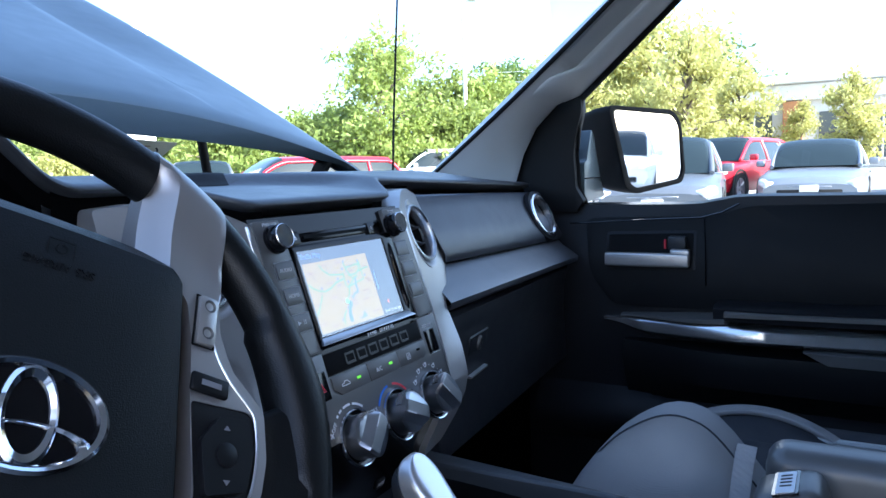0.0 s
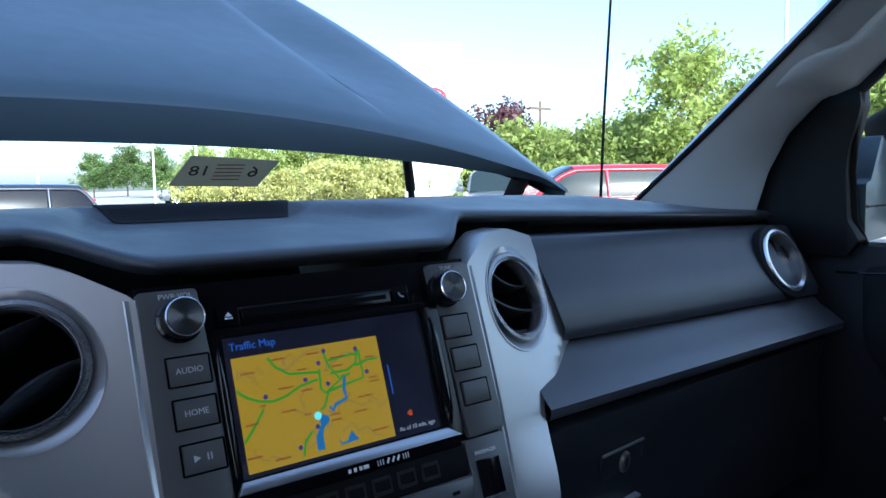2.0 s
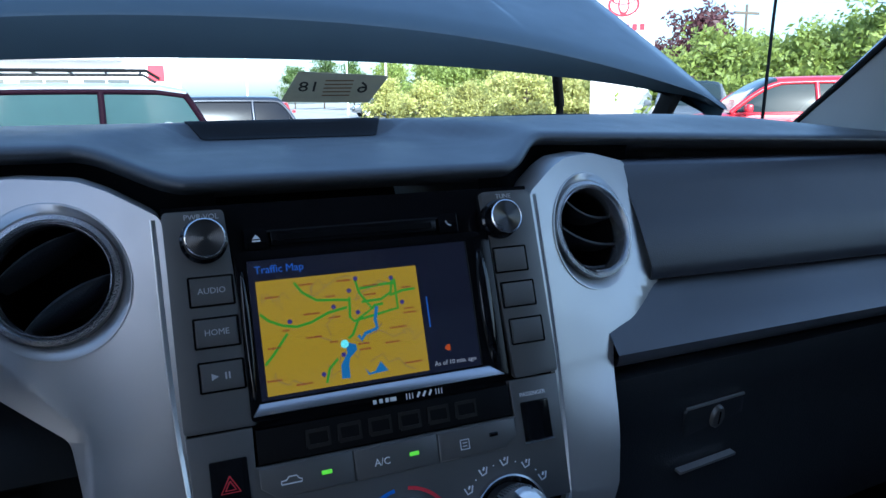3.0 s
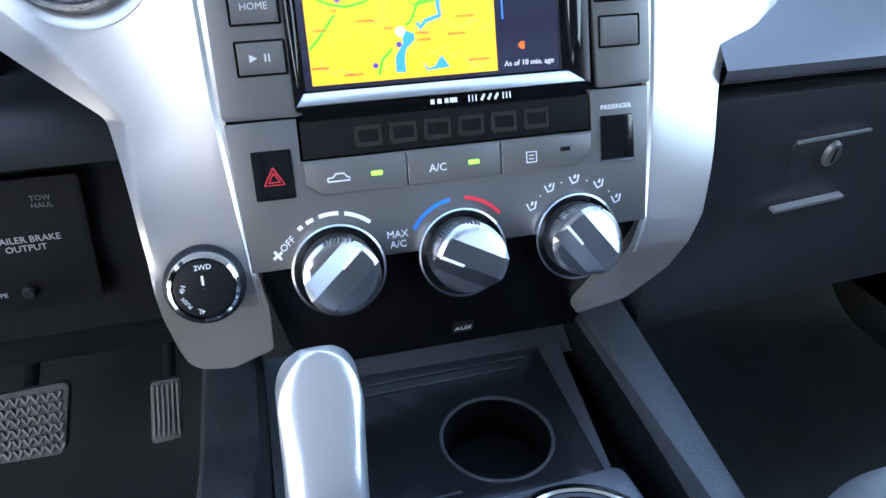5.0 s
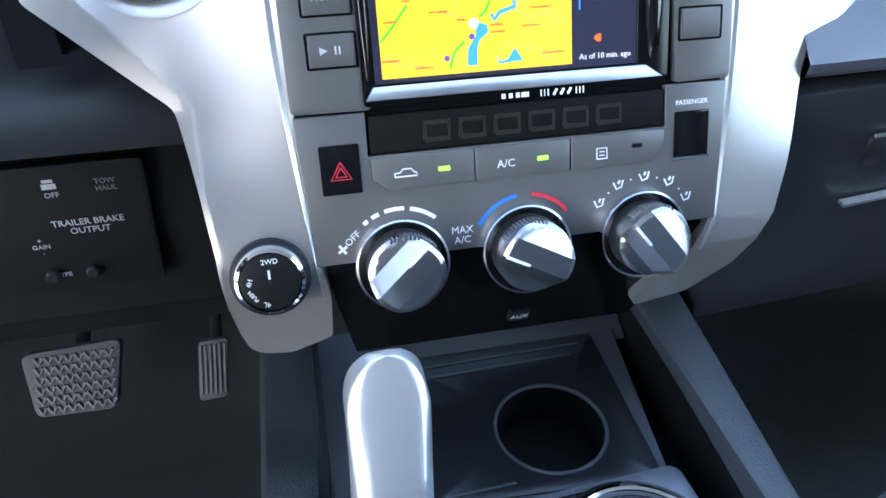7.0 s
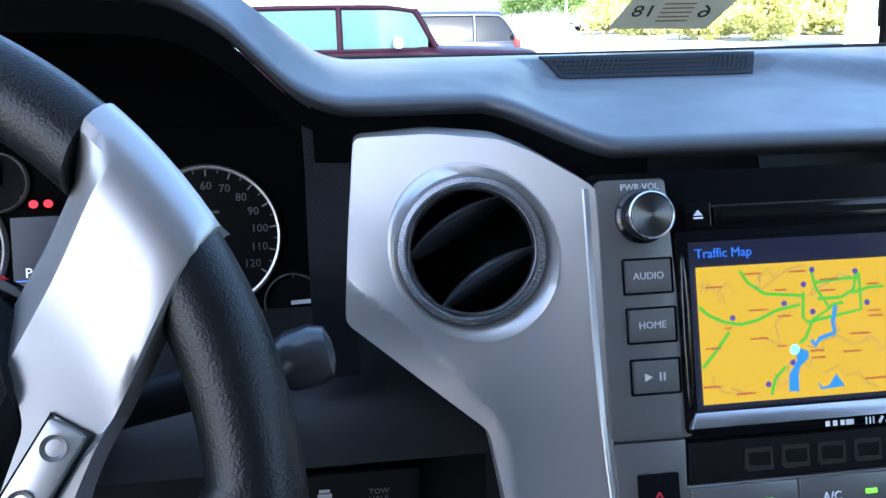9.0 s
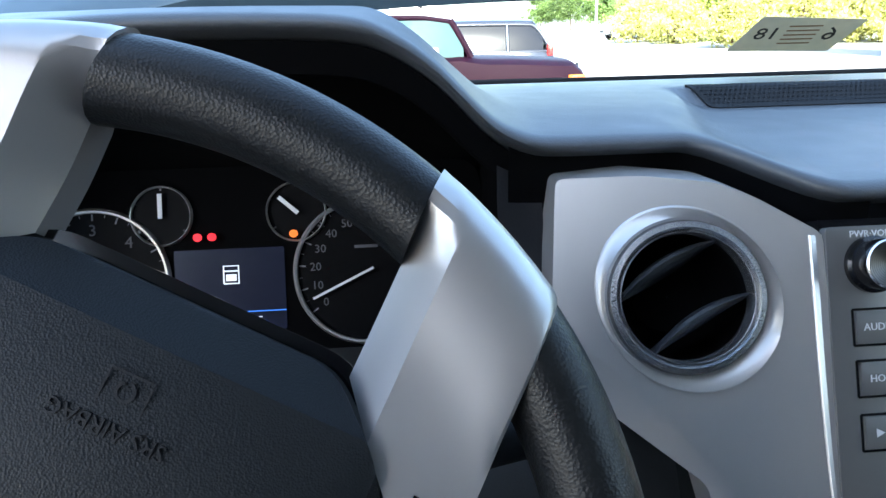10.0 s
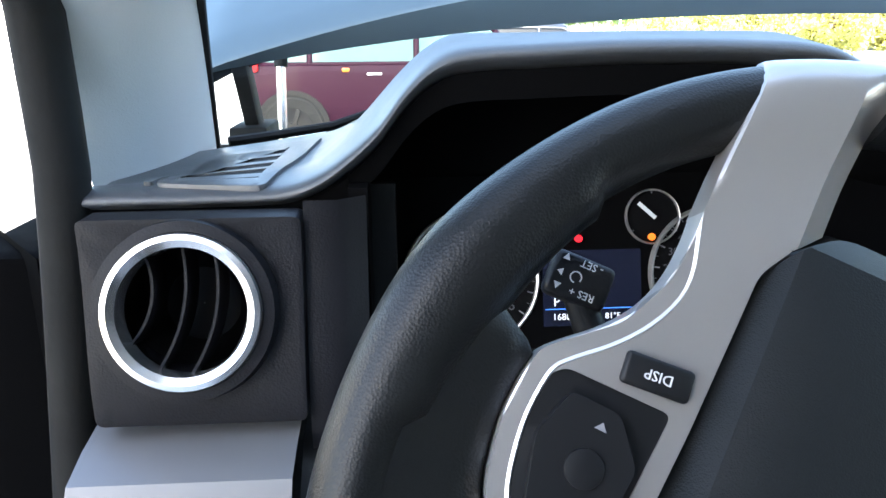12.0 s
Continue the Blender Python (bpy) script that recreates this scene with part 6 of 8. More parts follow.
for x in (0.357, 0.557):
    tube([(x, y, 1.052 - seat_drop(y)) for y in frange(-0.60, -0.152, 40)], 0.005, 8, b)
part("seam", tube([(0.262 + 0.05 * sm(-0.20, -0.155, y), y, 1.118 + 0.046 * math.exp(-((y + 0.268) / 0.095) ** 2) - seat_drop(y) - 0.075 * sm(-0.31, -0.43, y)) for y in frange(-0.50, -0.158, 40)], 0.0012, 8), FABRIC2, seat, "dark stitched seam along the bolster")
part("piping", b, TRIMGREY, seat, "pale seam piping")
rows = []
for s in frange(0, 1, 12):
    w = 0.205 - 0.035 * s ** 2
    y, z = -0.60 - 0.17 * s, 1.00 + 0.62 * s
    rows.append([(0.425 + w * math.cos(a) * (1 if abs(math.cos(a)) < 0.9 else 0.98), y - 0.06 + 0.062 * math.copysign(abs(math.sin(a)) ** 0.6, math.sin(a)), z) for a in [2 * math.pi * k / 24 for k in range(24)]])
part("backrest", loft(rows, close_u=True, caps=True), FABRIC2, seat, "dark cloth backrest", sharp=60)
part("headrest", rbox((0.425, -0.855, 1.735), (0.27, 0.10, 0.19), 0.04, 4), FABRIC2, seat, "dark cloth headrest")
# the driver's seat closes the cabin behind the eye
dseat = thing("driver_seat", (-0.43, -0.7, 0.75), "dark cloth driver's seat behind the steering wheel", "car seat")
part("backrest", loft([[(x - 0.85, y - 0.02, z) for x, y, z in r] for r in rows], close_u=True, caps=True), FABRIC2, dseat, sharp=60)
part("headrest", rbox((-0.425, -0.875, 1.735), (0.27, 0.10, 0.19), 0.04, 4), FABRIC2, dseat)
part("cushion", rbox((-0.43, -0.66, 0.97), (0.44, 0.40, 0.14), 0.04, 4), FABRIC, dseat)
part("base", rbox((-0.43, -0.66, 0.82), (0.36, 0.40, 0.18), 0.02), DARK, dseat)
part("base", rbox((0.42, -0.38, 0.80), (0.36, 0.46, 0.12), 0.02), DARK, seat)
bt = thing("seat_belt_strap", (0.19, -0.42, 1.1), "pale ribbed seat belt strap beside the console", "seat belt")
rows = []
for s in frange(0, 1, 10):
    c = Vector((0.222 - 0.040 * s, -0.345 + 0.012 * s, 1.152 - 0.11 * s + 0.004 * math.sin(9 * s)))
    rows.append([c + Vector((0.003, -0.012, 0)), c + Vector((0.006, -0.032, -0.003)), c + Vector((0.008, -0.032, -0.005)), c + Vector((0.005, -0.012, -0.002))])
part("webbing", loft(rows, close_u=True, caps=True), mat("webbing", (0.50, 0.50, 0.51), 0.8, bump=0.8, grain=160, kind="ribs"), bt)

# ---- doors ----
door = thing("door_passenger", (0.82, -0.3, 1.0), "closed black passenger door panel with silver armrest trim", "car door", kind="structure")


def door_x(y, z):
    return CAB + 0.03 * sm(1.25, 1.40, z) - 0.0 + 0.02 * sm(1.15, 1.0, z)


def sill(y):
    return 1.384 + 0.014 * sm(-0.20, -0.30, y)


rows = []
for y in frange(0.13, -1.62, 60):
    rows.append([(door_x(y, 0.76 + (sill(y) - 0.76) * s), y, 0.76 + (sill(y) - 0.76) * s) for s in frange(0, 1, 22)] + [(CAB + 0.055, y, sill(y) + 0.004), (CAB + 0.10, y, sill(y) - 0.004), (CAB + 0.11, y, 0.76)])
part("panel", loft(rows), DARK2, door, "black grained door panel", fix=False, sharp=60)
b = plate(rounded([(0.0, 1.358), (-0.245, 1.363), (-0.300, 1.380), (-0.62, 1.386), (-0.62, 1.19), (-0.06, 1.19), (-0.015, 1.25)], 0.02), lambda u, v, d: Vector((door_x(u, v) - 0.007 + d, u, v)), 0.012, step=0.05, bev=0.003)
part("upper_insert", b, DARK, door, "soft black upper insert")
b = plate(rounded([(-0.045, 1.332), (-0.215, 1.336), (-0.215, 1.262), (-0.045, 1.262)], 0.006), lambda u, v, d: Vector((door_x(u, v) - 0.0085 + d, u, v)), 0.004, step=0, bev=0.001)
part("handle_recess", b, DARK2, door)
b = plate(rounded([(-0.050, 1.327), (-0.210, 1.331), (-0.210, 1.267), (-0.050, 1.267)], 0.005), lambda u, v, d: Vector((door_x(u, v) - 0.0098 + d, u, v)), 0.003, step=0, bev=0.0006)
part("recess_back", b, HOUSING, door)
h = part("door_handle", rbox((CAB - 0.019, -0.190, 1.292), (0.013, 0.036, 0.022), 0.004, 3, None, rbox((CAB - 0.020, -0.128, 1.282), (0.016, 0.158, 0.026), 0.004, 3)), SILVER, door, "flat silver inside door handle")
part("lock_button", rbox((CAB - 0.012, -0.183, 1.314), (0.012, 0.034, 0.026), 0.004, 2), LID, door)
part("lock_mark", rbox((CAB - 0.018, -0.163, 1.312), (0.006, 0.004, 0.018), 0.001, 1), RED_PRINT, door, "red unlocked mark")
rows = []
for s in frange(0, 1, 40):
    y = -0.045 - 0.80 * s
    out = 0.012 + 0.055 * sm(0.0, 0.35, s)
    zt, h = 1.168 + 0.016 * s, 0.25 + 0.75 * sm(0.0, 0.12, s)
    rows.append([(CAB + 0.02, y, zt), (CAB - out, y, zt), (CAB - out - 0.006, y, zt - 0.006 * h), (CAB - out - 0.006, y, zt - 0.024 * h), (CAB - out + 0.002, y, zt - 0.031 * h), (CAB + 0.02, y, zt - 0.035 * h)])
ar = part("armrest_trim", loft(rows, close_u=True, caps=True), SILVER2, door, "bright silver strip along the armrest", sharp=45)
rows = []
for s in frange(0, 1, 30):
    y = -0.255 - 0.60 * s
    rows.append([(CAB + 0.02, y, 1.210 + 0.012 * s), (CAB - 0.055 - 0.012 * sm(0, 0.2, s), y, 1.208 + 0.012 * s), (CAB - 0.064 - 0.012 * sm(0, 0.2, s), y, 1.203 + 0.012 * s), (CAB - 0.060 - 0.012 * sm(0, 0.2, s), y, 1.181 + 0.012 * s), (CAB + 0.02, y, 1.180 + 0.012 * s)])
part("armrest_pad", loft(rows, close_u=True, caps=True), DARK2, ar, "padded armrest top")
rows = []
for s in frange(0, 1, 30):
    y = -0.085 - 0.75 * s
    d = 0.02 + 0.05 * sm(0, 0.25, s)
    rows.append([(CAB + 0.02, y, 1.128), (CAB - d, y, 1.124), (CAB - d - 0.004, y, 1.10), (CAB - d + 0.004, y, 1.06), (CAB - 0.01, y, 1.02 + 0.03 * sm(0.1, 0, s)), (CAB + 0.02, y, 1.0)])
part("pocket", loft(rows, close_u=True, caps=True), DARK, door, "black lower door pocket")
rows = [[(CAB + 0.015 - 0.035 * math.sin(math.pi * s), y, 1.02 - 0.12 * s) for s in frange(0, 1, 8)] for y in frange(0.10, -0.9, 20)]
part("kick_edge", loft(rows), DARK2, door, "grey lower edge", fix=False)
b = tube([(CAB + 0.006, 0.03, 1.348), (CAB - 0.006, -0.02, 1.351), (CAB - 0.0075, -0.128, 1.357), (CAB - 0.0075, -0.225, 1.361), (CAB - 0.0075, -0.262, 1.371), (CAB - 0.0065, -0.290, 1.386)], 0.0016, 8)
part("seam", b, GLOSS, door, "dark seam sweeping up to the window sill")
b = tube([(CAB - 0.0078, -0.231, 1.360), (CAB - 0.0078, -0.233, 1.30), (CAB - 0.0078, -0.234, 1.235)], 0.0012, 8)
part("seam", b, GLOSS, door)
rows = []
for s in frange(0, 1, 24):
    y = -0.078 - 0.196 * s
    out = 0.014 + 0.046 * sm(0.0, 0.8, s)
    zt = 1.174 + 0.012 * s
    rows.append([(CAB + 0.01, y, zt + 0.001), (CAB - out, y, zt), (CAB - out - 0.003, y, zt - 0.002), (CAB - out - 0.003, y, zt - 0.004 - 0.006 * s), (CAB + 0.01, y, zt - 0.010)])
part("upper_strip", loft(rows, close_u=True, caps=True), GREYP, ar, "thin dull strip over the silver one", sharp=45)
rows = []
for s in frange(0, 1, 30):
    y = -0.275 - 0.58 * s
    rows.append([(CAB - 0.05, y, 1.2005 + 0.012 * s), (CAB - 0.0765, y, 1.2000 + 0.012 * s), (CAB - 0.0795, y, 1.1975 + 0.012 * s), (CAB - 0.0795, y, 1.1915 + 0.012 * s), (CAB - 0.05, y, 1.1890 + 0.012 * s)])
part("upper_strip", loft(rows, close_u=True, caps=True), GREYP, ar, "dull strip along the armrest top", sharp=45)
rows = []
for s in frange(0, 1, 24):
    y = -0.400 - 0.45 * s
    zl = 1.141 - 0.019 * sm(0.0, 0.08, s)
    rows.append([(CAB - 0.04, y, 1.1412), (CAB - 0.0775, y, 1.1412), (CAB - 0.0795, y, 1.1395), (CAB - 0.0785, y, zl - 0.001), (CAB - 0.04, y, zl - 0.002)])
part("lower_strip", loft(rows, close_u=True, caps=True), GREYP, ar, "wide dull strip under the silver one", sharp=45)
# window frame and glass of the passenger door
bm = bmesh.new()
tube([(CAB + 0.04, 0.006, 1.378), (CAB + 0.035, 0.022, 1.42), (CAB + 0.033, 0.026, 1.486), (CAB + 0.020, 0.010, 1.60)], 0.007, 10, bm)
tube([(CAB + 0.020, 0.010, 1.60), (0.745, -0.20, 1.76), (0.70, -0.42, 1.90), (0.69, -0.75, 1.92), (0.69, -1.1, 1.92), (CAB + 0.02, -1.14, 1.42)], 0.011, 10, bm)
part("window_frame", bm, RUBBER, door, "black window frame")
rows = [[Vector((CAB + 0.065, y, 1.37)).lerp(Vector((0.72, y, 1.93)), s) for s in frange(0, 1, 6)] for y in frange(0.05, -1.14, 12)]
pane = part("window_pane", loft(rows), GLASS, door, "clear side window", fix=False)
pane.visible_shadow = False
# rear side: plain wall panels behind the doors
for sx in (-1, 1):
    bm = plate([(-1.155, 0.70), (-1.705, 0.70), (-1.705, 1.93), (-1.155, 1.93)], lambda u, v, d: Vector((sx * (0.805 + d), u, v)), 0.06, holes=[rounded([(-1.235, 1.41), (-1.64, 1.41), (-1.60, 1.82), (-1.245, 1.84)], 0.04)], step=0)
    solo("wall_side", bm, DARK2, "dark side wall behind the cabin door with a rear side window", "wall", kind="structure")
    pane_ = solo("window_rear_side", rbox((sx * 0.84, -1.44, 1.62), (0.006, 0.42, 0.44), 0.002, 1), PRIVACY, "dark tinted rear side window of the truck", "window", kind="structure")
    pane_.visible_shadow = False

# dark sail panel between pillar and window
bm = plate(rounded([(0.200, 1.41), (0.160, 1.50), (0.125, 1.56), (0.07, 1.61), (0.010, 1.612), (0.006, 1.575), (0.020, 1.52), (0.024, 1.486), (0.020, 1.42), (0.004, 1.392), (0.02, 1.37), (0.2, 1.37)], 0.004), lambda u, v, d: Vector((CAB + 0.012 + d, u, v)), 0.03, step=0, bev=0.002)
solo("sail_panel", bm, DARK, "black corner panel between pillar and side window", "trim panel")


# ---- A-pillars ----
def pillar_pt(z, s, sx):
    """s: 0 at the glass, 1 at the door opening."""
    k = (z - 1.45) / 0.3
    w = Vector((0.736 - 0.112 * k, 0.31 - 0.439 * k, z))
    bx = 0.80 if sx > 0 else 0.776
    yi, z0 = 0.152, 1.395
    for z1, y1 in ((1.43, 0.145), (1.489, 0.126), (1.542, 0.097), (1.586, 0.051), (1.60, 0.008), (1.76, -0.20), (1.97, -0.50)):
        if z0 <= z <= z1:
            break
        yi, z0 = y1, z1
    i = Vector((bx - 0.30 * max(0.0, z - 1.598), yi + (y1 - yi) * min(1.0, (z - z0) / (z1 - z0)), z))
    return w.lerp(i, s) + Vector((-0.015, -0.013, 0)) * max(0.0, math.sin(math.pi * s)) ** 0.8


PN = Vector((-0.76, -0.65, 0.0))


def pocket(z, s):
    return sm(0.05, 0.14, s) * sm(0.60, 0.50, s) * sm(1.622 + 0.05 * (0.5 - s), 1.646 + 0.05 * (0.5 - s), z) * sm(1.800, 1.770, z)


def pillar(sx):
    p = thing("a_pillar", (sx * 0.70, 0.15, 1.45), "pale grey windshield pillar trim" + (" with a moulded grab handle" if sx > 0 else ""), "pillar", kind="structure")
    rows = []
    for z in frange(1.395, ROOF + 0.02, 120 if sx > 0 else 50):
        r = [pillar_pt(z, s, sx) - (PN * 0.026 * pocket(z, s) if sx > 0 else Vector()) for s in frange(0, 1, 30 if sx > 0 else 12)]
        w, i = r[0], r[-1]
        r += [i + Vector((0.0 if sx < 0 else 0.03, 0.05, 0)), w + Vector((0.03, 0.03, 0))]
        rows.append([(sx * v.x, v.y, v.z) for v in r])
    part("trim_cover", loft(rows, close_u=True, caps=True), TRIMGREY, p, "pale grey moulded cover", sharp=60)
    return p


pr = pillar(1)
pillar(-1)
rows = []
for z in frange(1.590, 1.86, 54):
    s0 = 0.50 - 0.30 * sm(1.648, 1.622, z)
    up = sm(1.592, 1.616, z) ** 0.5
    rows.append([pillar_pt(z, s0 + (1.03 - s0) * q, 1) + PN * (0.019 * up * max(0.0, math.sin(math.pi * min(1.0, q * 1.02))) ** 0.55 - 0.003) for q in frange(0, 1, 18)])
part("grab_handle", loft(rows), TRIMGREY, pr, "moulded grab handle along the pillar", sharp=70, fix=False)
# body metal outside the left pillar: seal and hinge side, with the driver's door swung open
bm = bmesh.new()
tube([(-0.800, 0.10, 1.05), (-0.797, 0.10, 1.23), (-0.784, 0.10, 1.344), (-0.778, 0.10, 1.402), (-0.774, 0.10, 1.451), (-0.774, 0.10, 1.484), (-0.774, 0.098, 1.545), (-0.774, 0.06, 1.60), (-0.748, -0.16, 1.76), (-0.70, -0.36, 1.92)], 0.0155, 14, bm)
solo("trim_door_seal", bm, RUBBER, "black rubber door seal beside the open doorway", "door seal", kind="structure")
dd = thing("door_driver", (-0.87, 0.20, 1.0), "driver's door standing open, inside darkened by painted shade", "car door", kind="structure")
OPEN = Matrix.Translation((-0.915, 0.215, 0)) @ Matrix.Rotation(radians(-68), 4, "Z")
b = rbox((0, -0.55, 1.02), (0.10, 1.10, 0.56), 0.02, 3, OPEN)
# inside of the door carries its shade in the colour
part("panel", b, SHADEDOOR, dd, "door panel, shade put into its black")
b = bmesh.new()
tube([OPEN @ Vector(p) for p in ((0.0, -0.02, 1.36), (0.03, -0.25, 1.62), (0.06, -0.55, 1.86), (0.06, -1.02, 1.86), (0.02, -1.08, 1.36))], 0.016, 8, b)
part("window_frame", b, RUBBER, dd)
b = loft([[OPEN @ Vector((0.0, -0.02, 1.36)), OPEN @ Vector((0.0, -1.08, 1.36))], [OPEN @ Vector((0.05, -0.50, 1.84)), OPEN @ Vector((0.06, -1.03, 1.86))]])
pn = part("window_pane", b, GLASS, dd, fix=False)
pn.visible_shadow = False
hg = thing("door_hinge", (-0.84, 0.17, 1.2), "black steel door hinge in the open doorway", "hinge")
for z in (1.32, 1.24):
    part("knuckle", rbox((-0.835, 0.165, z), (0.05, 0.03, 0.02), 0.004), DARK, hg)
    part("bolt", lathe([(0.0002, 0.006), (0.006, 0.006), (0.007, 0.0)], Matrix.Translation((-0.825, 0.149, z)) @ Matrix.Rotation(radians(90), 4, "X"), 12), SILVER, hg, fix=False)
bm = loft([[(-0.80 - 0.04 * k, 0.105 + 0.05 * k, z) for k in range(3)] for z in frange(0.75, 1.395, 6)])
# jamb coloured as if in deep shade
solo("wall_door_jamb", bm, SHADEDOOR, "door jamb, shade put into its black", "door jamb", kind="structure", fix=False)

# ---- outside of the truck: mirror, hood, struts, antenna, wipers ----
mir = thing("side_mirror", (1.05, 0.0, 1.45), "door mirror in a dark housing with a large upright glass", "mirror")


def mframe(o=0.0):
    f = Vector((-0.425, -0.905, 0.0)).normalized()
    r = Vector((f.y, -f.x, 0)) * -1
    return axes(Vector((1.100, -0.065, 1.500)) + f * o, r, (0, 0, 1), f)


shape = rounded([(-0.140, 0.082), (0.062, 0.076), (0.088, 0.052), (0.106, -0.052), (0.096, -0.072), (-0.060, -0.090), (-0.084, -0.078)], 0.016, 5)
shell = rounded([(-0.156, 0.092), (0.068, 0.088), (0.099, 0.060), (0.117, -0.056), (0.104, -0.082), (-0.064, -0.103), (-0.098, -0.090)], 0.02, 5)
mm = mframe()
tilt = Vector((-0.425, -0.905, -0.026)).normalized()       # the glass looks slightly down
mg = axes(mm.translation, mm.col[0].xyz, Vector((-0.011, -0.0235, 1.0)).normalized(), tilt)


def mirror_shell(u, v, d):
    """The housing swells back from the rim of the glass."""
    k = d / 0.12
    return mm @ Vector((u * (1 - 0.28 * k * k) - 0.02 * k * k, v * (1 - 0.20 * k * k), 0.006 - d))


b = bmesh.new()
loft([[mirror_shell(u, v, d) for u, v in shell] for d in frange(0.0, 0.12, 8)], b, close_u=True)
b.faces.new([b.verts.new(mirror_shell(u, v, 0.12)) for u, v in shell])
part("housing", b, HOUSING, mir, "black mirror housing")
part("rim", plate(shell, lambda u, v, d: mm @ Vector((u, v, 0.0085 - d)), 0.004, holes=[shape], step=0, bev=0.001), HOUSING, mir, "thin black rim round the glass")
part("glass", plate([(p[0], p[1]) for p in shape], lambda u, v, d: mg @ Vector((u, v, 0.0065 - d)), 0.003, step=0), MIRROR, mir, "silvered mirror glass", fix=True)
b = plate(rounded([(0.865, 1.386), (1.010, 1.395), (0.980, 1.433), (0.928, 1.530), (0.914, 1.540), (0.880, 1.473), (0.865, 1.470)], 0.006), lambda u, v, d: Vector((u, 0.018 + d, v)), 0.05, step=0, bev=0.004)
arm_ = part("arm", b, PAINT, mir, "slate-painted mirror foot on the door")
part("seam", rbox((0.922, 0.0175, 1.437), (0.112, 0.004, 0.003), 0.0008, 1), GLOSS, arm_)

hood = thing("hood", (0, 0.7, 1.5), "slate-grey truck hood standing open beyond the windshield", "car hood")


def hood_edge(y):
    e = max(0.0, y - 0.53)
    return 1.455 + 0.625 * e - 0.065 * e * e


def hood_pt(s, y):
    """s: -1 to 1 across."""
    half = 0.852 - 0.03 * max(0.0, y - 0.56)
    x = s * half
    crease = 0.020 * sm(0.590, 0.604, abs(s)) * sm(0.92, 0.62, abs(s))
    z = hood_edge(y) + (0.075 - 0.048 * sm(0.62, 1.25, y)) * (1 - abs(s) ** 2.4) - crease * sm(0.66, 1.15, y) - 0.012 * sm(0.91, 1.0, abs(s)) ** 2
    z -= 0.016 * math.exp(-((abs(s) - 0.594) / 0.0075) ** 2) * sm(0.72, 1.0, y)
    return Vector((x, y, z))


def hood_rear(s):
    return 0.655 - 0.092 * abs(s) ** 2


rows = []
for s in sorted(frange(-1, 1, 48) + [k * v for k in (-1, 1) for v in (0.578, 0.583, 0.587, 0.590, 0.592, 0.594, 0.596, 0.598, 0.601, 0.605, 0.610, 0.617, 0.92, 0.94, 0.985)]):
    y0 = hood_rear(s)
    top = hood_pt(s, y0)
    drop = 0.058 * (1 - abs(s) ** 2.2) + 0.002
    lo = top + Vector((0, 0.016, -drop))
    r = [lo + Vector((0, 0.05, 0.012)), lo, top + Vector((0, 0.006, -0.45 * drop)), top + Vector((0, 0.002, -0.004)), top + Vector((0, 0.006, 0.002))]
    r += [hood_pt(s, y0 + (1.86 - y0) * t) for t in frange(0, 1, 22)[1:]]
    rows.append(r)
part("skin", loft(rows), PAINT, hood, "slate-grey painted skin with a crease", sharp=30, fix=False)
rows = []
for s in frange(-1, 1, 24):
    y0 = hood_rear(s) + 0.03
    rows.append([hood_pt(s, y0 + (1.86 - y0) * t) + Vector((0, 0.01, -0.035)) for t in frange(0, 1, 12)])
part("inner_panel", loft(rows), DARK2, hood, fix=False)
bm = bmesh.new()
for sx in (-1, 1):
    rows = [[hood_pt(sx, y), hood_pt(sx, y) + Vector((-sx * 0.01, 0.01, -0.035))] for y in frange(0.57, 1.86, 20)]
    loft(rows, bm)
part("side_flange", bm, PAINT, hood, fix=False)
for sx in (-1, 1):
    hs = part("hinge", rbox((0, 0, 0), (0.02, 0.034, 0.16), 0.004, 2, Matrix.Translation((sx * 0.775, 0.655, 1.445)) @ Matrix.Rotation(radians(35), 4, "X")), RUBBER, hood, "black steel hinge arm")
    part("bracket", rbox((sx * 0.775, 0.68, 1.395), (0.05, 0.10, 0.03), 0.004), RUBBER, hs)
    st = thing("hood_strut", (sx * 0.79, 1.03, 1.4), "black gas strut propping the hood", "strut")
    part("rod", tube([(sx * 0.795, 1.00, 1.20), (sx * 0.788, 1.02, 1.475)], 0.0085, 12), SILVER2 if sx < 0 else RUBBER, st)
    part("tube", tube([(sx * 0.788, 1.02, 1.47), (sx * 0.78, 1.05, 1.70)], 0.012, 12), RUBBER, st)
bm = tube([(0.842, 0.490, 1.19), (0.830, 0.458, 1.60), (0.822, 0.425, 1.95), (0.815, 0.395, 2.30)], [0.0032, 0.0026, 0.0022, 0.0018], 8)
solo("antenna", bm, RUBBER, "thin black whip antenna on the fender", "antenna")
bm = loft([[(x, y, z) for y, z in ((glass_y(min(abs(x), 0.73), 1.42) + 0.006, 1.420), (0.62, 1.34), (0.80, 1.29))] for x in frange(-0.86, 0.86, 30)])
solo("cowl", bm, DARK, "black plastic cowl at the foot of the windshield", "cowl", fix=False)
for x0, x1, zw in ((0.10, 0.62, 1.415), (-0.62, -0.10, 1.372)):
    wp = thing("windshield_wiper", (x0, 0.5, 1.45), "black windshield wiper resting at the foot of the glass", "wiper")
    part("blade", tube([(x, glass_y(x, zw) + 0.02, zw + 0.003 + 0.004 * math.sin(math.pi * (x - x0) / (x1 - x0))) for x in frange(x0, x1, 16)], 0.005, 8), RUBBER, wp)
    part("arm", tube([(x1 - 0.02, 0.50, zw - 0.03), ((x0 + x1) / 2, glass_y((x0 + x1) / 2, zw) + 0.03, zw + 0.007)], 0.006, 8), RUBBER, wp)
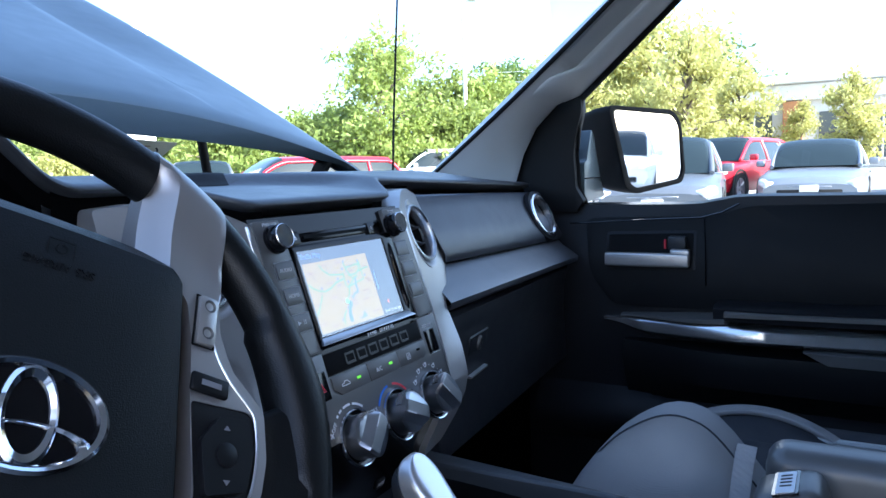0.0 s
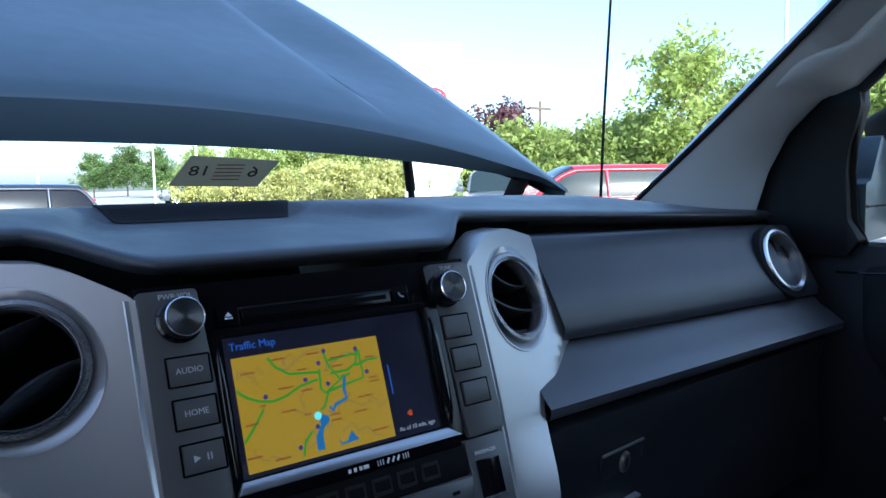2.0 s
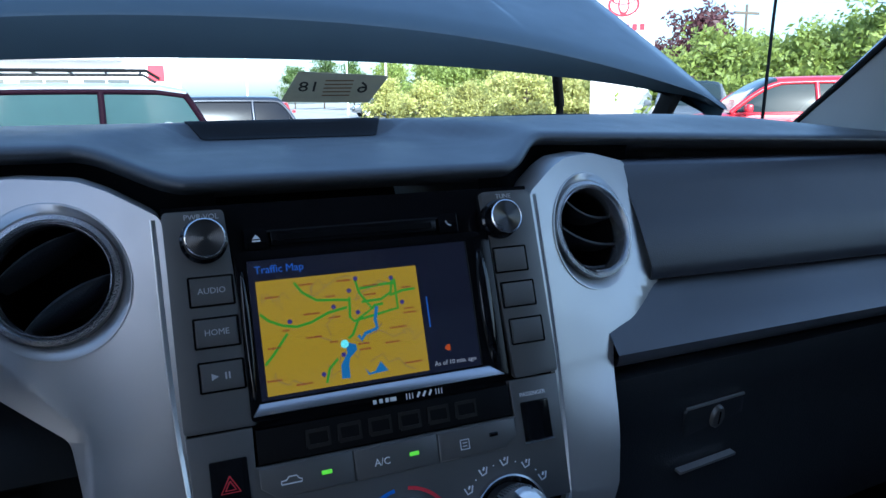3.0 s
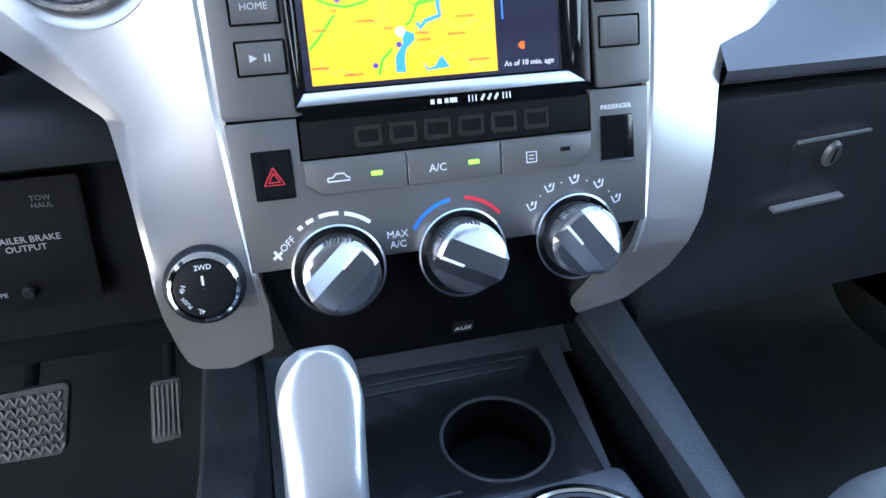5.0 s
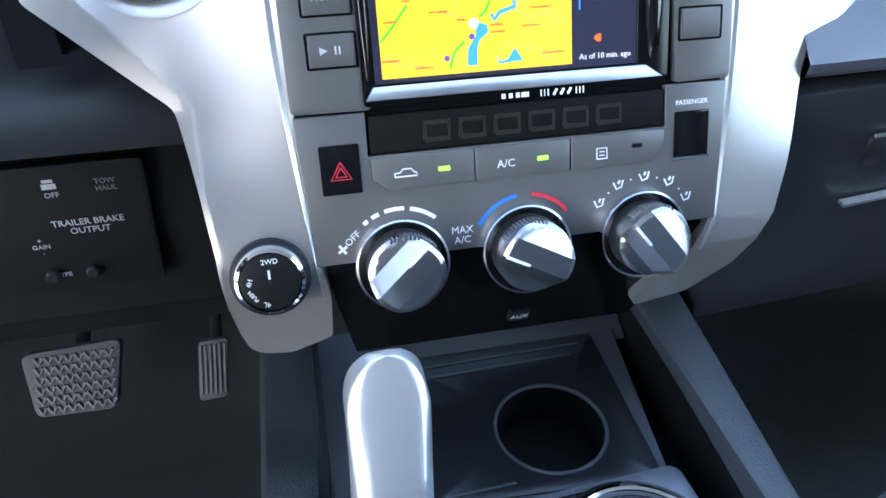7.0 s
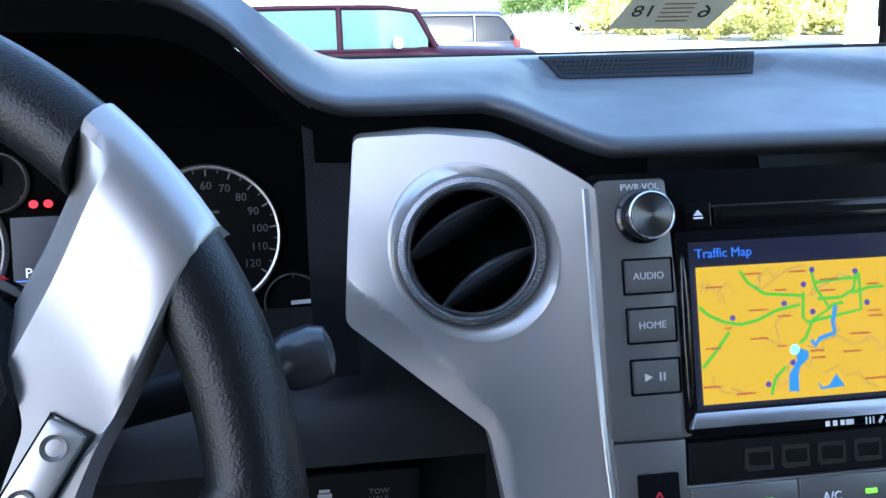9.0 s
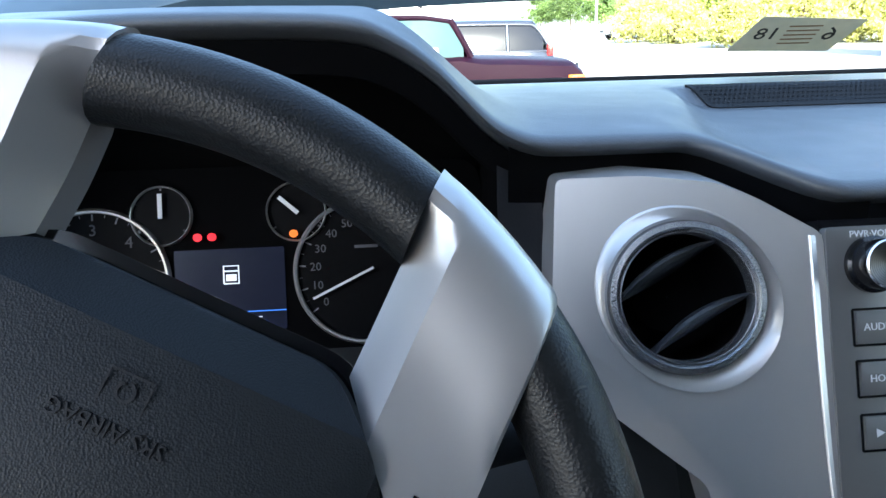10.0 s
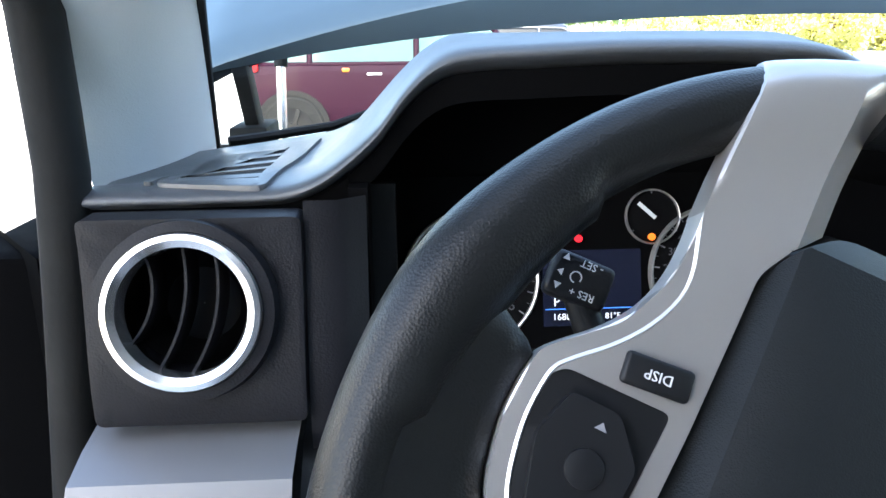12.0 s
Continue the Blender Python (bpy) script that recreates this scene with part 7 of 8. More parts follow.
for sx, y0 in ((1, 0.2), (-1, 0.28)):
    bm = loft([[(sx * x, y, z) for x, z in ((0.83, 1.20), (0.90, 1.22), (0.98, 1.19), (1.01, 1.0), (1.01, 0.5))] for y in frange(y0, 2.2, 10)])
    solo("fender", bm, PAINT, "slate-grey front fender of the truck", "fender", fix=False)
bm = rbox((0, 2.2, 0.80), (2.0, 0.1, 0.8), 0.04, 3)
solo("truck_nose", bm, PAINT, "slate-grey front end of the truck", "truck front")
bm = rbox((0, 1.4, 0.90), (1.55, 1.3, 0.5), 0.03, 2)
solo("engine_bay", bm, DARK, "dark engine bay under the open hood", "engine bay")

# inspection sticker inside the glass
STICKER = mat("sticker_paper", (0.58, 0.54, 0.42), 0.8, var=0.25, spots=90)
st_tr, st_mx = STICKER.node_tree.nodes.new("ShaderNodeBsdfTranslucent"), STICKER.node_tree.nodes.new("ShaderNodeMixShader")
st_tr.inputs[0].default_value = (0.60, 0.56, 0.44, 1)
STICKER.node_tree.links.new(STICKER.node_tree.nodes["Principled BSDF"].outputs[0], st_mx.inputs[1])
STICKER.node_tree.links.new(st_tr.outputs[0], st_mx.inputs[2])
STICKER.node_tree.links.new(st_mx.outputs[0], STICKER.node_tree.nodes["Material Output"].inputs[0])
stk = thing("inspection_sticker", (0.075, 0.44, 1.50), "buff inspection sticker seen from behind on the windshield", "sticker")
gd = Vector((0, -1.33, 1)).normalized()
sm2 = axes((0.098, glass_y(0.098, 1.4985) - 0.004, 1.4985), (1, -0.06, 0), gd, Vector((0, -1, -1.33)).normalized())
part("sheet", plate(rounded([(-0.046, 0.030), (0.064, 0.022), (0.050, -0.030), (-0.060, -0.026)], 0.003), lambda u, v, d: sm2 @ Vector((u, v, -d)), 0.0006, step=0), STICKER, stk)
flip = sm2 @ Matrix.Diagonal((-1, 1, 1, 1))
INK = mat("sticker_ink", (0.03, 0.03, 0.03), 0.8)
letters("lettering", "18", 0.026, flip @ Matrix.Translation((0.030, 0.002, 0.0004)), INK, stk)
letters("lettering", "6", 0.030, flip @ Matrix.Translation((-0.036, 0.0, 0.0004)), INK, stk)
b = bmesh.new()
for k in range(5):
    stroke([(-0.012, -0.014 + 0.007 * k), (0.022, -0.014 + 0.007 * k)], 0.0018, sm2 @ Matrix.Translation((0, 0, 0.0002)), bm=b)
part("faded_line", b, mat("sticker_print", (0.22, 0.12, 0.06), 0.8), stk)


# ---- outside: the lot ----
def ground_z(x, y):
    return 0.036 * max(0.0, min(x, 60) - 2.0) + 0.010 * max(0.0, min(y, 90) - 30)


ASPHALT = mat("asphalt", (0.30, 0.295, 0.285), 0.9, bump=0.6, grain=60, var=0.3, spots=0.6)
LINE = mat("road_paint", (0.62, 0.62, 0.58), 0.8, var=0.15, spots=8)
GRASS = mat("grass", (0.07, 0.12, 0.03), 0.95, bump=0.8, grain=20, var=0.35, spots=1.5)
xs = [-1500, -400, -120, -60, -30, -15, -8, -4, -2, 0, 2, 4, 8, 12, 16, 22, 30, 45, 60, 120, 400, 1500]
ys = [-1500, -400, -120, -60, -30, -15, -8, -4, 0, 4, 8, 15, 22, 30, 45, 60, 90, 120, 400, 1500]
solo("ground", loft([[(x, y, ground_z(x, y)) for y in ys] for x in xs]), ASPHALT, "sunlit grey asphalt of the car dealer's lot", "ground", kind="structure", fix=False)
b = bmesh.new()
for k in range(16):
    x = 6.0 + 2.8 * k
    stroke([(x, 13.5), (x + 1.2, 18.5)], 0.10, Matrix(), 0.0, b)
for k in range(10):
    y = -12 + 2.8 * k
    stroke([(11.0, y), (16.0, y + 0.8)], 0.10, Matrix(), 0.0, b)
for v in b.verts:
    v.co.z = ground_z(v.co.x, v.co.y) + 0.008
solo("parking_line", b, LINE, "worn white parking lines painted on the asphalt", "road marking", kind="structure", fix=False)
rows = []
for k in range(41):
    a = radians(38 + 30 * k / 40)
    rows.append([(r * math.sin(a), r * math.cos(a), ground_z(r * math.sin(a), r * math.cos(a)) + h) for r, h in ((21.0, 0.0), (21.02, 0.14), (21.2, 0.16), (26, 0.35), (40, 1.0), (70, 2.2))])
solo("grass_bank", loft(rows), GRASS, "green grass bank at the edge of the lot behind a kerb", "grass", kind="stuff", fix=False)

# ---- cars ----
CARGLASS = mat("car_glass", (0.02, 0.03, 0.034), 0.08, var=0.05, spec=0.3)
BLACKGLASS = mat("black_car_glass", (0.012, 0.014, 0.020), 0.2, var=0.05, spec=0.1)
TEALGLASS = mat("pale_car_glass", (0.10, 0.185, 0.18), 0.10, var=0.1, spec=0.15)
TYRE = mat("tyre", (0.011, 0.011, 0.011), 0.85, var=0.2)
ALLOY = mat("alloy", (0.55, 0.56, 0.58), 0.3, metal=0.8)
STEEL = mat("dark_wheel", (0.022, 0.022, 0.024), 0.4, metal=0.5)
LENS = mat("lamp_lens", (0.72, 0.74, 0.76), 0.12, var=0.05, coat=0.4)
TAIL = mat("tail_lens", (0.55, 0.02, 0.02), 0.15, var=0.05, coat=0.4)
AMBER = mat("amber_lens", (0.9, 0.25, 0.03), 0.2, var=0.05)


def build_car(label, paint, L=4.6, W=1.80, H=1.46, kind="sedan", roof_paint=None, glass=None, rack=False):
    car = thing("parked_car", (0, 0, 0), label, "car", "cars parked on the lot")
    glass = glass or CARGLASS
    suv, boxy = kind != "sedan", kind == "boxy"
    zb = 0.22 if not suv else 0.30
    belt = H * (0.62 if not boxy else 0.655)
    hoodz = belt - (0.06 if not suv else 0.02)

    def top(x):
        u = x / L + 0.5                     # 0 rear, 1 front
        z = hoodz - (0.16 if not boxy else 0.05) * sm(0.72, 1.0, u) ** 1.3 + 0.05 * sm(0.74, 0.66, u)
        if kind == "sedan":
            z -= 0.05 * sm(0.10, 0.0, u)
        return z - 0.10 * sm(0.97, 1.0, u) - 0.06 * sm(0.03, 0.0, u)

    def half(x):
        u = abs(2 * x / L)
        return W / 2 * (1 - (0.17 if not boxy else 0.07) * sm(0.72, 1.0, u) ** 1.5)

    rows = []
    for x in frange(-L / 2, L / 2, 36):
        w, zt = half(x), top(x)
        end = sm(0.965, 1.0, abs(2 * x / L))
        b0 = zb + 0.14 * end
        hs = [(0, zt + 0.02), (0.55 * w, zt + 0.012), (0.86 * w, zt - 0.015), (0.965 * w, zt - 0.07), (w, zt - 0.20), (0.985 * w, (zt + b0) / 2 - 0.05), (w * 0.97, b0 + 0.12), (0.90 * w, b0), (0, b0)]
        rows.append([(x, y, z) for y, z in hs] + [(x, -y, z) for y, z in hs[-2:0:-1]])
    part("body", loft(rows, close_u=True, caps=True), paint, car, sharp=35)
    # glasshouse
    if kind == "sedan":
        fa, fr, ra, rr = 0.215, 0.030, -0.41, -0.225
    elif boxy:
        fa, fr, ra, rr = 0.197, 0.140, -0.485, -0.455
    else:
        fa, fr, ra, rr = 0.24, 0.070, -0.485, -0.405
    zr = H - 0.02
    wb, wt = W / 2 * 0.945, W / 2 * (0.72 if not boxy else 0.82)
    xm, xh = (fa + ra) * L / 2, (fa - ra) * L / 2
    bow = 1.55 if not boxy else 1.1

    def house(x, q, k=1):
        """q: 0 at the belt line, 0.5 at the roof's shoulder, 1 on the centre line."""
        a = min(1.0, max(0.0, (fa * L - x) / ((fa - fr) * L)))
        b = min(1.0, max(0.0, (x - ra * L) / ((rr - ra) * L)))
        h = min(1 - (1 - a) ** bow, 1 - (1 - b) ** bow)
        zt = belt + (zr - belt) * h - 0.03 * ((x - xm) / xh) ** 2 * h
        tp = 1 - 0.14 * abs((x - xm) / xh) ** 4
        wtop = (wb + (wt - wb) * h) * tp
        if q < 0.5:
            f = q / 0.5
            return Vector((x, k * (wb * tp + (wtop - wb * tp) * f + 0.02 * math.sin(math.pi * f)), belt - 0.02 + (zt - 0.07 * h - belt + 0.02) * f))
        f = (q - 0.5) / 0.5 * math.pi / 2
        return Vector((x, k * wtop * max(0.0, math.cos(f)) ** 0.75, zt - 0.07 * h + 0.07 * h * math.sin(f)))

    def over(x0, x1, n, q0):
        return loft([[house(x, q, 1) for q in frange(q0, 1, 7)] + [house(x, q, -1) for q in reversed(frange(q0, 1, 7)[:-1])] for x in frange(x0, x1, n)])
    top_paint = roof_paint or paint
    xf, xr = fr * L + 0.03, rr * L - 0.02
    part("roof", over(xr, xf, 10, 0.44), top_paint, car, "white roof" if roof_paint else "", sharp=60)
    part("windshield", over(xf, fa * L, 9, 0.40), glass, car, sharp=60)
    part("rear_window", over(ra * L, xr, 7, 0.40), glass, car, sharp=60)
    xb = -0.055 * L
    xc = rr * L * 0.72 if suv else rr * L + 0.10
    for k in (1, -1):
        spans = [(xb + 0.03, fa * L - 0.10), (xc, xb - 0.03)] + ([(ra * L + 0.16, xc - 0.06)] if suv else [(ra * L + 0.22, xc - 0.04)])
        for x0, x1 in spans:
            part("side_window", loft([[house(x, q, k) for q in frange(0.02, 0.43, 4)] for x in frange(x0, x1, 8)]), glass, car, sharp=60, fix=False)
        b = bmesh.new()
        for x0, x1 in ((fa * L, xf - 0.02), (ra * L, xr + 0.02)):
            tube([house(x, 0.45, k) for x in frange(x0, x1, 8)], 0.042, 8, b)
        for x in (xb, xc - 0.03):
            tube([house(x, q, k) for q in (0.0, 0.22, 0.45)], 0.038, 8, b)
        tube([house(x, 0.46, k) for x in frange(xr, xf, 8)], 0.030, 8, b)
        tube([house(x, 0.0, k) for x in frange(ra * L, fa * L, 14)], 0.026, 8, b)
        part("pillar", b, paint, car, "painted pillars and window surround", sharp=60)
    for k in (1, -1):
        mb = rbox((fa * L - (0.48 if boxy else 0.22), k * (W / 2 + 0.06), belt + 0.07), (0.11, 0.17, 0.13), 0.03, 3)
        part("door_mirror", mb, roof_paint or paint, car)
        for fx in (1, -1):
            wx, r = (0.315 if fx > 0 else -0.385 if boxy else -0.30) * L, (0.325 if not suv else 0.37 if not boxy else 0.40)
            wm = Matrix.Translation((wx, k * (W / 2 - 0.10), r)) @ Matrix.Rotation(radians(-90 * k), 4, "X")
            part("wheel_arch", lathe([(r * 1.17, 0.095), (r * 1.15, 0.106), (r * 1.0, 0.102), (r * 1.0, 0.06)], wm, 28, closed=True), TYRE, car)
            wh = part("wheel", lathe([(r * 0.62, 0.10), (r * 0.92, 0.112), (r, 0.09), (r, -0.09), (r * 0.6, -0.09)], wm, 28, closed=True), TYRE, car)
            bmr = lathe([(0.0005, 0.098), (r * 0.16, 0.10), (r * 0.2, 0.085), (r * 0.58, 0.088), (r * 0.64, 0.10), (r * 0.64, 0.06)], wm, 28)
            for j in range(5):
                a = 2 * math.pi * j / 5
                rbox((r * 0.38, 0, 0.094), (r * 0.46, r * 0.13, 0.02), 0.004, 1, wm @ Matrix.Rotation(a, 4, "Z"), bmr)
            part("rim", bmr, STEEL if boxy else ALLOY, wh, fix=False)
        hw = half(L / 2 * 0.94)
        zl = top(L / 2 * 0.9) - 0.10
        if boxy:
            part("headlight", lathe([(0.0005, 0.02), (0.10, 0.015), (0.115, 0.0)], Matrix.Translation((L / 2 - 0.01, k * 0.55, zl - 0.05)) @ Matrix.Rotation(radians(90), 4, "Y"), 20), LENS, car, fix=False)
            part("turn_lamp", rbox((L / 2 - 0.10, k * (hw - 0.0), zl - 0.12), (0.22, 0.05, 0.10), 0.02, 2), AMBER, car, "amber turn lamp")
        else:
            part("headlight", rbox((0, 0, 0), (0.34, 0.20, 0.13), 0.045, 3, Matrix.Translation((L / 2 - 0.17, k * (hw - 0.085), zl)) @ Matrix.Rotation(radians(-28 * k), 4, "Z") @ Matrix.Rotation(radians(12), 4, "Y")), LENS, car, "clear headlight")
        part("tail_light", rbox((-L / 2 + 0.08, k * (hw - 0.07), top(-L / 2 * 0.9) - (0.10 if not suv else 0.02)), (0.14, 0.20, 0.14 if not suv else 0.24), 0.03, 2), TAIL, car, "red tail light")
    zg = top(L / 2 * 0.94) - 0.16
    part("grille", rbox((L / 2 - 0.055, 0, zg), (0.10, 0.80, 0.10), 0.02, 2), TYRE, car)
    part("lower_grille", rbox((L / 2 - 0.035, 0, zb + 0.22), (0.09, 1.05, 0.14), 0.03, 2), TYRE, car)
    part("grille_bar", rbox((L / 2 - 0.006, 0, zg + 0.02), (0.02, 0.70, 0.022), 0.006, 1), CHROME, car)
    part("blank_plate", rbox((L / 2 + 0.005, 0, zb + 0.30), (0.02, 0.30, 0.12), 0.004, 1), LENS, car)
    for k in (1, -1):
        for x in (0.06 * L, -0.14 * L):
            part("door_handle", rbox((x - 0.12, k * (W / 2 + 0.004), belt - 0.14), (0.18, 0.03, 0.03), 0.008, 2), roof_paint or paint, car)
    if boxy:
        for k in (1, -1):
            part("side_marker", rbox((-0.24 * L, k * (W / 2 + 0.002), belt - 0.09), (0.09, 0.03, 0.05), 0.012, 2), AMBER, car, "small amber side lamp")
    if rack:
        for k in (1, -1):
            part("rack_rail", tube([(fr * L - 0.25, k * wt * 0.8, zr + 0.03), (fr * L - 0.40, k * wt * 0.8, zr + 0.13), (rr * L + 0.3, k * wt * 0.8, zr + 0.13), (rr * L + 0.15, k * wt * 0.8, zr + 0.03)], 0.02, 8), TYRE, car)
        for x in frange(fr * L - 0.45, rr * L + 0.35, 5):
            part("rack_bar", tube([(x, -wt * 0.8, zr + 0.13), (x, wt * 0.8, zr + 0.13)], 0.014, 8), TYRE, car)
    return car


def park(car, x, y, hx, hy):
    car.matrix_basis = Matrix.Translation((x, y, ground_z(x, y))) @ Matrix.Rotation(math.atan2(hy, hx), 4, "Z")
    return car


def paint_of(name, col, metal=0.3):
    return mat(name, col, 0.3, metal=metal, coat=0.35, var=0.04, spots=2)


P_MAROON = mat("maroon_paint", (0.024, 0.0050, 0.0145), 0.55, coat=0.04, var=0.04, spots=2, spec=0.12)
P_WHITE = paint_of("white_paint", (0.75, 0.76, 0.77), 0.0)
P_BLACK = paint_of("black_paint", (0.025, 0.03, 0.045))
P_SILVER = paint_of("silver_paint", (0.25, 0.27, 0.30), 0.5)
P_GREY = paint_of("grey_paint", (0.13, 0.142, 0.16))
P_RED = paint_of("red_paint", (0.50, 0.015, 0.03), 0.1)
P_BLUE = paint_of("blue_paint", (0.02, 0.12, 0.38), 0.2)

park(build_car("boxy maroon off-roader with a white roof and roof rack", P_MAROON, 4.67, 1.90, 1.82, "boxy", P_WHITE, TEALGLASS, rack=True), -0.12, 9.75, 1, 0.0)
park(build_car("black station wagon parked behind the off-roader", P_BLACK, 4.85, 1.88, 1.76, "suv", glass=BLACKGLASS), 0.9, 16.0, -1, 0.05)
sedan = park(build_car("silver sedan parked nose towards the truck", P_SILVER, 4.7, 1.82, 1.46), 15.9, 0.0, -1, 0.03)
grey = park(build_car("dark grey crossover parked beside the lane", P_GREY, 4.5, 1.82, 1.62, "suv"), 11.9, 2.15, -0.985, -0.12)
park(build_car("bright red hatchback parked in the row", P_RED, 4.4, 1.80, 1.58, "suv"), 18.2, 2.0, -0.96, 0.28)
redsed = park(build_car("red hatchback parked at the edge of the lot", P_RED, 4.5, 1.80, 1.60, "suv"), 10.3, 8.9, -0.86, 0.50)
wsuv = park(build_car("white crossover parked in the row", P_WHITE, 4.6, 1.84, 1.66, "suv"), 20.5, 11.5, -0.72, 0.69)
white2 = build_car("pale blue-grey sedan parked in the row", paint_of("pale_paint", (0.45, 0.52, 0.60)), 4.6, 1.80, 1.45)
park(white2, 15.8, 12.0, -0.86, 0.50)
for src, x, y, hx, hy, lab in ((grey, 12.9, 14.1, -0.69, -0.72, "dark crossover parked under the trees"), (sedan, 18.5, 8.5, -0.93, 0.37, "silver sedan parked in the row"), (wsuv, 8.0, -15.5, -0.45, 0.89, "white crossover standing behind the truck"),
                               (grey, 17.0, 50.0, -1, 0.1, "dark crossover far across the lot"), (redsed, 6.5, 36.0, 0.3, 1, "red hatchback far across the lot"), (sedan, 13.5, -19.5, -0.5, 0.86, "silver sedan standing behind the truck"), (sedan, 19.5, -3.0, -1, 0, "silver sedan parked in the next row")):
    c = copy_thing(src, Matrix.Translation((x, y, ground_z(x, y))) @ Matrix.Rotation(math.atan2(hy, hx), 4, "Z"))
    tagged(c, lab)
bl = park(build_car("blue hatchback in a distant row", P_BLUE, 4.2, 1.76, 1.50, "suv"), 15.5, -22.0, -0.5, 0.86)
for x, y in ((18.5, -23.0), (21.5, -24.0)):
    copy_thing(bl, Matrix.Translation((x, y, ground_z(x, y))) @ Matrix.Rotation(2.2, 4, "Z"))

# ---- trees ----
BARK = mat("bark", (0.11, 0.085, 0.065), 0.9, bump=0.9, grain=14, var=0.3, spots=4)


def leaf_mat(name, col, back):
    m = mat(name, col, 0.6, var=0.25, spots=0.9, rand=0.45)
    nt = m.node_tree
    b = nt.nodes["Principled BSDF"]
    tr, add = nt.nodes.new("ShaderNodeBsdfTranslucent"), nt.nodes.new("ShaderNodeMixShader")
    tr.inputs[0].default_value = (*back, 1)
    add.inputs[0].default_value = 0.35
    nt.links.new(b.outputs[0], add.inputs[1])
    nt.links.new(tr.outputs[0], add.inputs[2])
    nt.links.new(add.outputs[0], nt.nodes["Material Output"].inputs[0])
    return m


LEAF = leaf_mat("green_leaf", (0.205, 0.262, 0.060), (0.50, 0.56, 0.13))
LEAF_Y = leaf_mat("yellow_green_leaf", (0.34, 0.34, 0.11), (0.68, 0.64, 0.22))
LEAF_D = leaf_mat("deep_green_leaf", (0.08, 0.13, 0.035), (0.20, 0.30, 0.05))
LEAF_M = leaf_mat("maroon_leaf", (0.090, 0.035, 0.040), (0.16, 0.04, 0.05))


def build_tree(label, leafm, h=6.0, r=2.2, n=3200, leaf=0.15, cone=0.5, seed=1, low=0.18):
    rnd = random.Random(seed)
    t = thing("tree", (0, 0, 0), label, "tree", "trees round the lot")
    bm = tube([(0, 0, -0.2), (0.03, 0.02, h * 0.25), (-0.04, 0.05, h * 0.55), (0.02, 0, h * 0.9)], [0.035 * h * 0.55, 0.028 * h * 0.5, 0.014 * h * 0.5, 0.01], 9)
    tips = []
    for k in range(34):
        s = rnd.uniform(low, 0.92)
        a = rnd.uniform(0, 6.283)
        prof = (math.sin(math.pi * min(1, max(0.02, (s - low * 0.6) / (1.02 - low * 0.6))) ** (0.55 + 0.3 * cone))) ** 0.8
        ln = r * prof * rnd.uniform(0.65, 1.08)
        p0 = Vector((0, 0, h * s * 0.9))
        p2 = Vector((math.cos(a) * ln, math.sin(a) * ln, h * s + rnd.uniform(0.0, 0.16) * h))
        tube([p0, p0.lerp(p2, 0.5) + Vector((0, 0, 0.04 * h)), p2], [0.05, 0.03, 0.012], 5, bm)
        for q in range(3):
            tips.append(p0.lerp(p2, rnd.uniform(0.45, 1.05)) + Vector((rnd.gauss(0, 0.10 * r), rnd.gauss(0, 0.10 * r), rnd.gauss(0, 0.05 * h))))
    tips.append(Vector((0, 0, h)))
    part("trunk", bm, BARK, t, "brown trunk and limbs")
    vs, fs = [], []
    tips += [rnd.choice(tips) + Vector((rnd.gauss(0, 0.16 * r), rnd.gauss(0, 0.16 * r), rnd.gauss(0, 0.12 * r))) for k in range(160)]
    for k in range(int(n * 0.62)):
        c = rnd.choice(tips)
        sp = 0.105 * r
        p = c + Vector((rnd.gauss(0, sp), rnd.gauss(0, sp), rnd.gauss(0, sp * 0.8)))
        d = Vector((rnd.gauss(0, 1), rnd.gauss(0, 1), rnd.gauss(0, 0.7))).normalized()
        e = d.orthogonal().normalized()
        e = (Matrix.Rotation(rnd.uniform(0, 6.28), 3, d) @ e)
        f = d.cross(e)
        sz = leaf * 1.75 * rnd.uniform(0.6, 1.3)
        i = len(vs)
        vs += [p - e * sz, p + f * sz * 0.45, p + e * sz, p - f * sz * 0.45]
        fs.append((i, i + 1, i + 2, i + 3))
    me = bpy.data.meshes.new("crown")
    me.from_pydata([tuple(v) for v in vs], [], fs)
    me.materials.append(leafm)
    ob = new("crown", me)
    ob.parent = t
    tagged(ob, "loose crown of small leaves")
    return t


def plant(tree, az, d, scale, turn, copy=True):
    x, y = d * math.sin(radians(az)), d * math.cos(radians(az))
    m = Matrix.Translation((x, y, ground_z(x, y))) @ Matrix.Rotation(turn, 4, "Z") @ Matrix.Scale(scale, 4)
    if copy:
        return copy_thing(tree, m)
    tree.matrix_basis = m
    return tree


t_main = plant(build_tree("tall light green tree with a pointed crown", LEAF, 6.4, 2.3, 12000, 0.072, 1.0, 3), 56.5, 23.5, 0.80, 0.3, False)
t_round = plant(build_tree("round leafy green tree on the bank", LEAF, 5.0, 2.5, 12000, 0.078, 0.2, 5), 62.5, 28, 0.85, 0, False)
t_yel = plant(build_tree("young tree with yellow-green leaves", LEAF_Y, 4.6, 1.6, 7500, 0.066, 0.6, 7), 80.5, 24, 0.95, 0, False)
t_dark = plant(build_tree("large deep green tree on the bank", LEAF_D, 8.5, 4.0, 14000, 0.13, 0.2, 11), 75.0, 46, 0.85, 0, False)
t_mar = plant(build_tree("plum tree with dark maroon leaves", LEAF_M, 4.2, 2.2, 9000, 0.075, 0.2, 13), 43.0, 32, 1.0, 0, False)
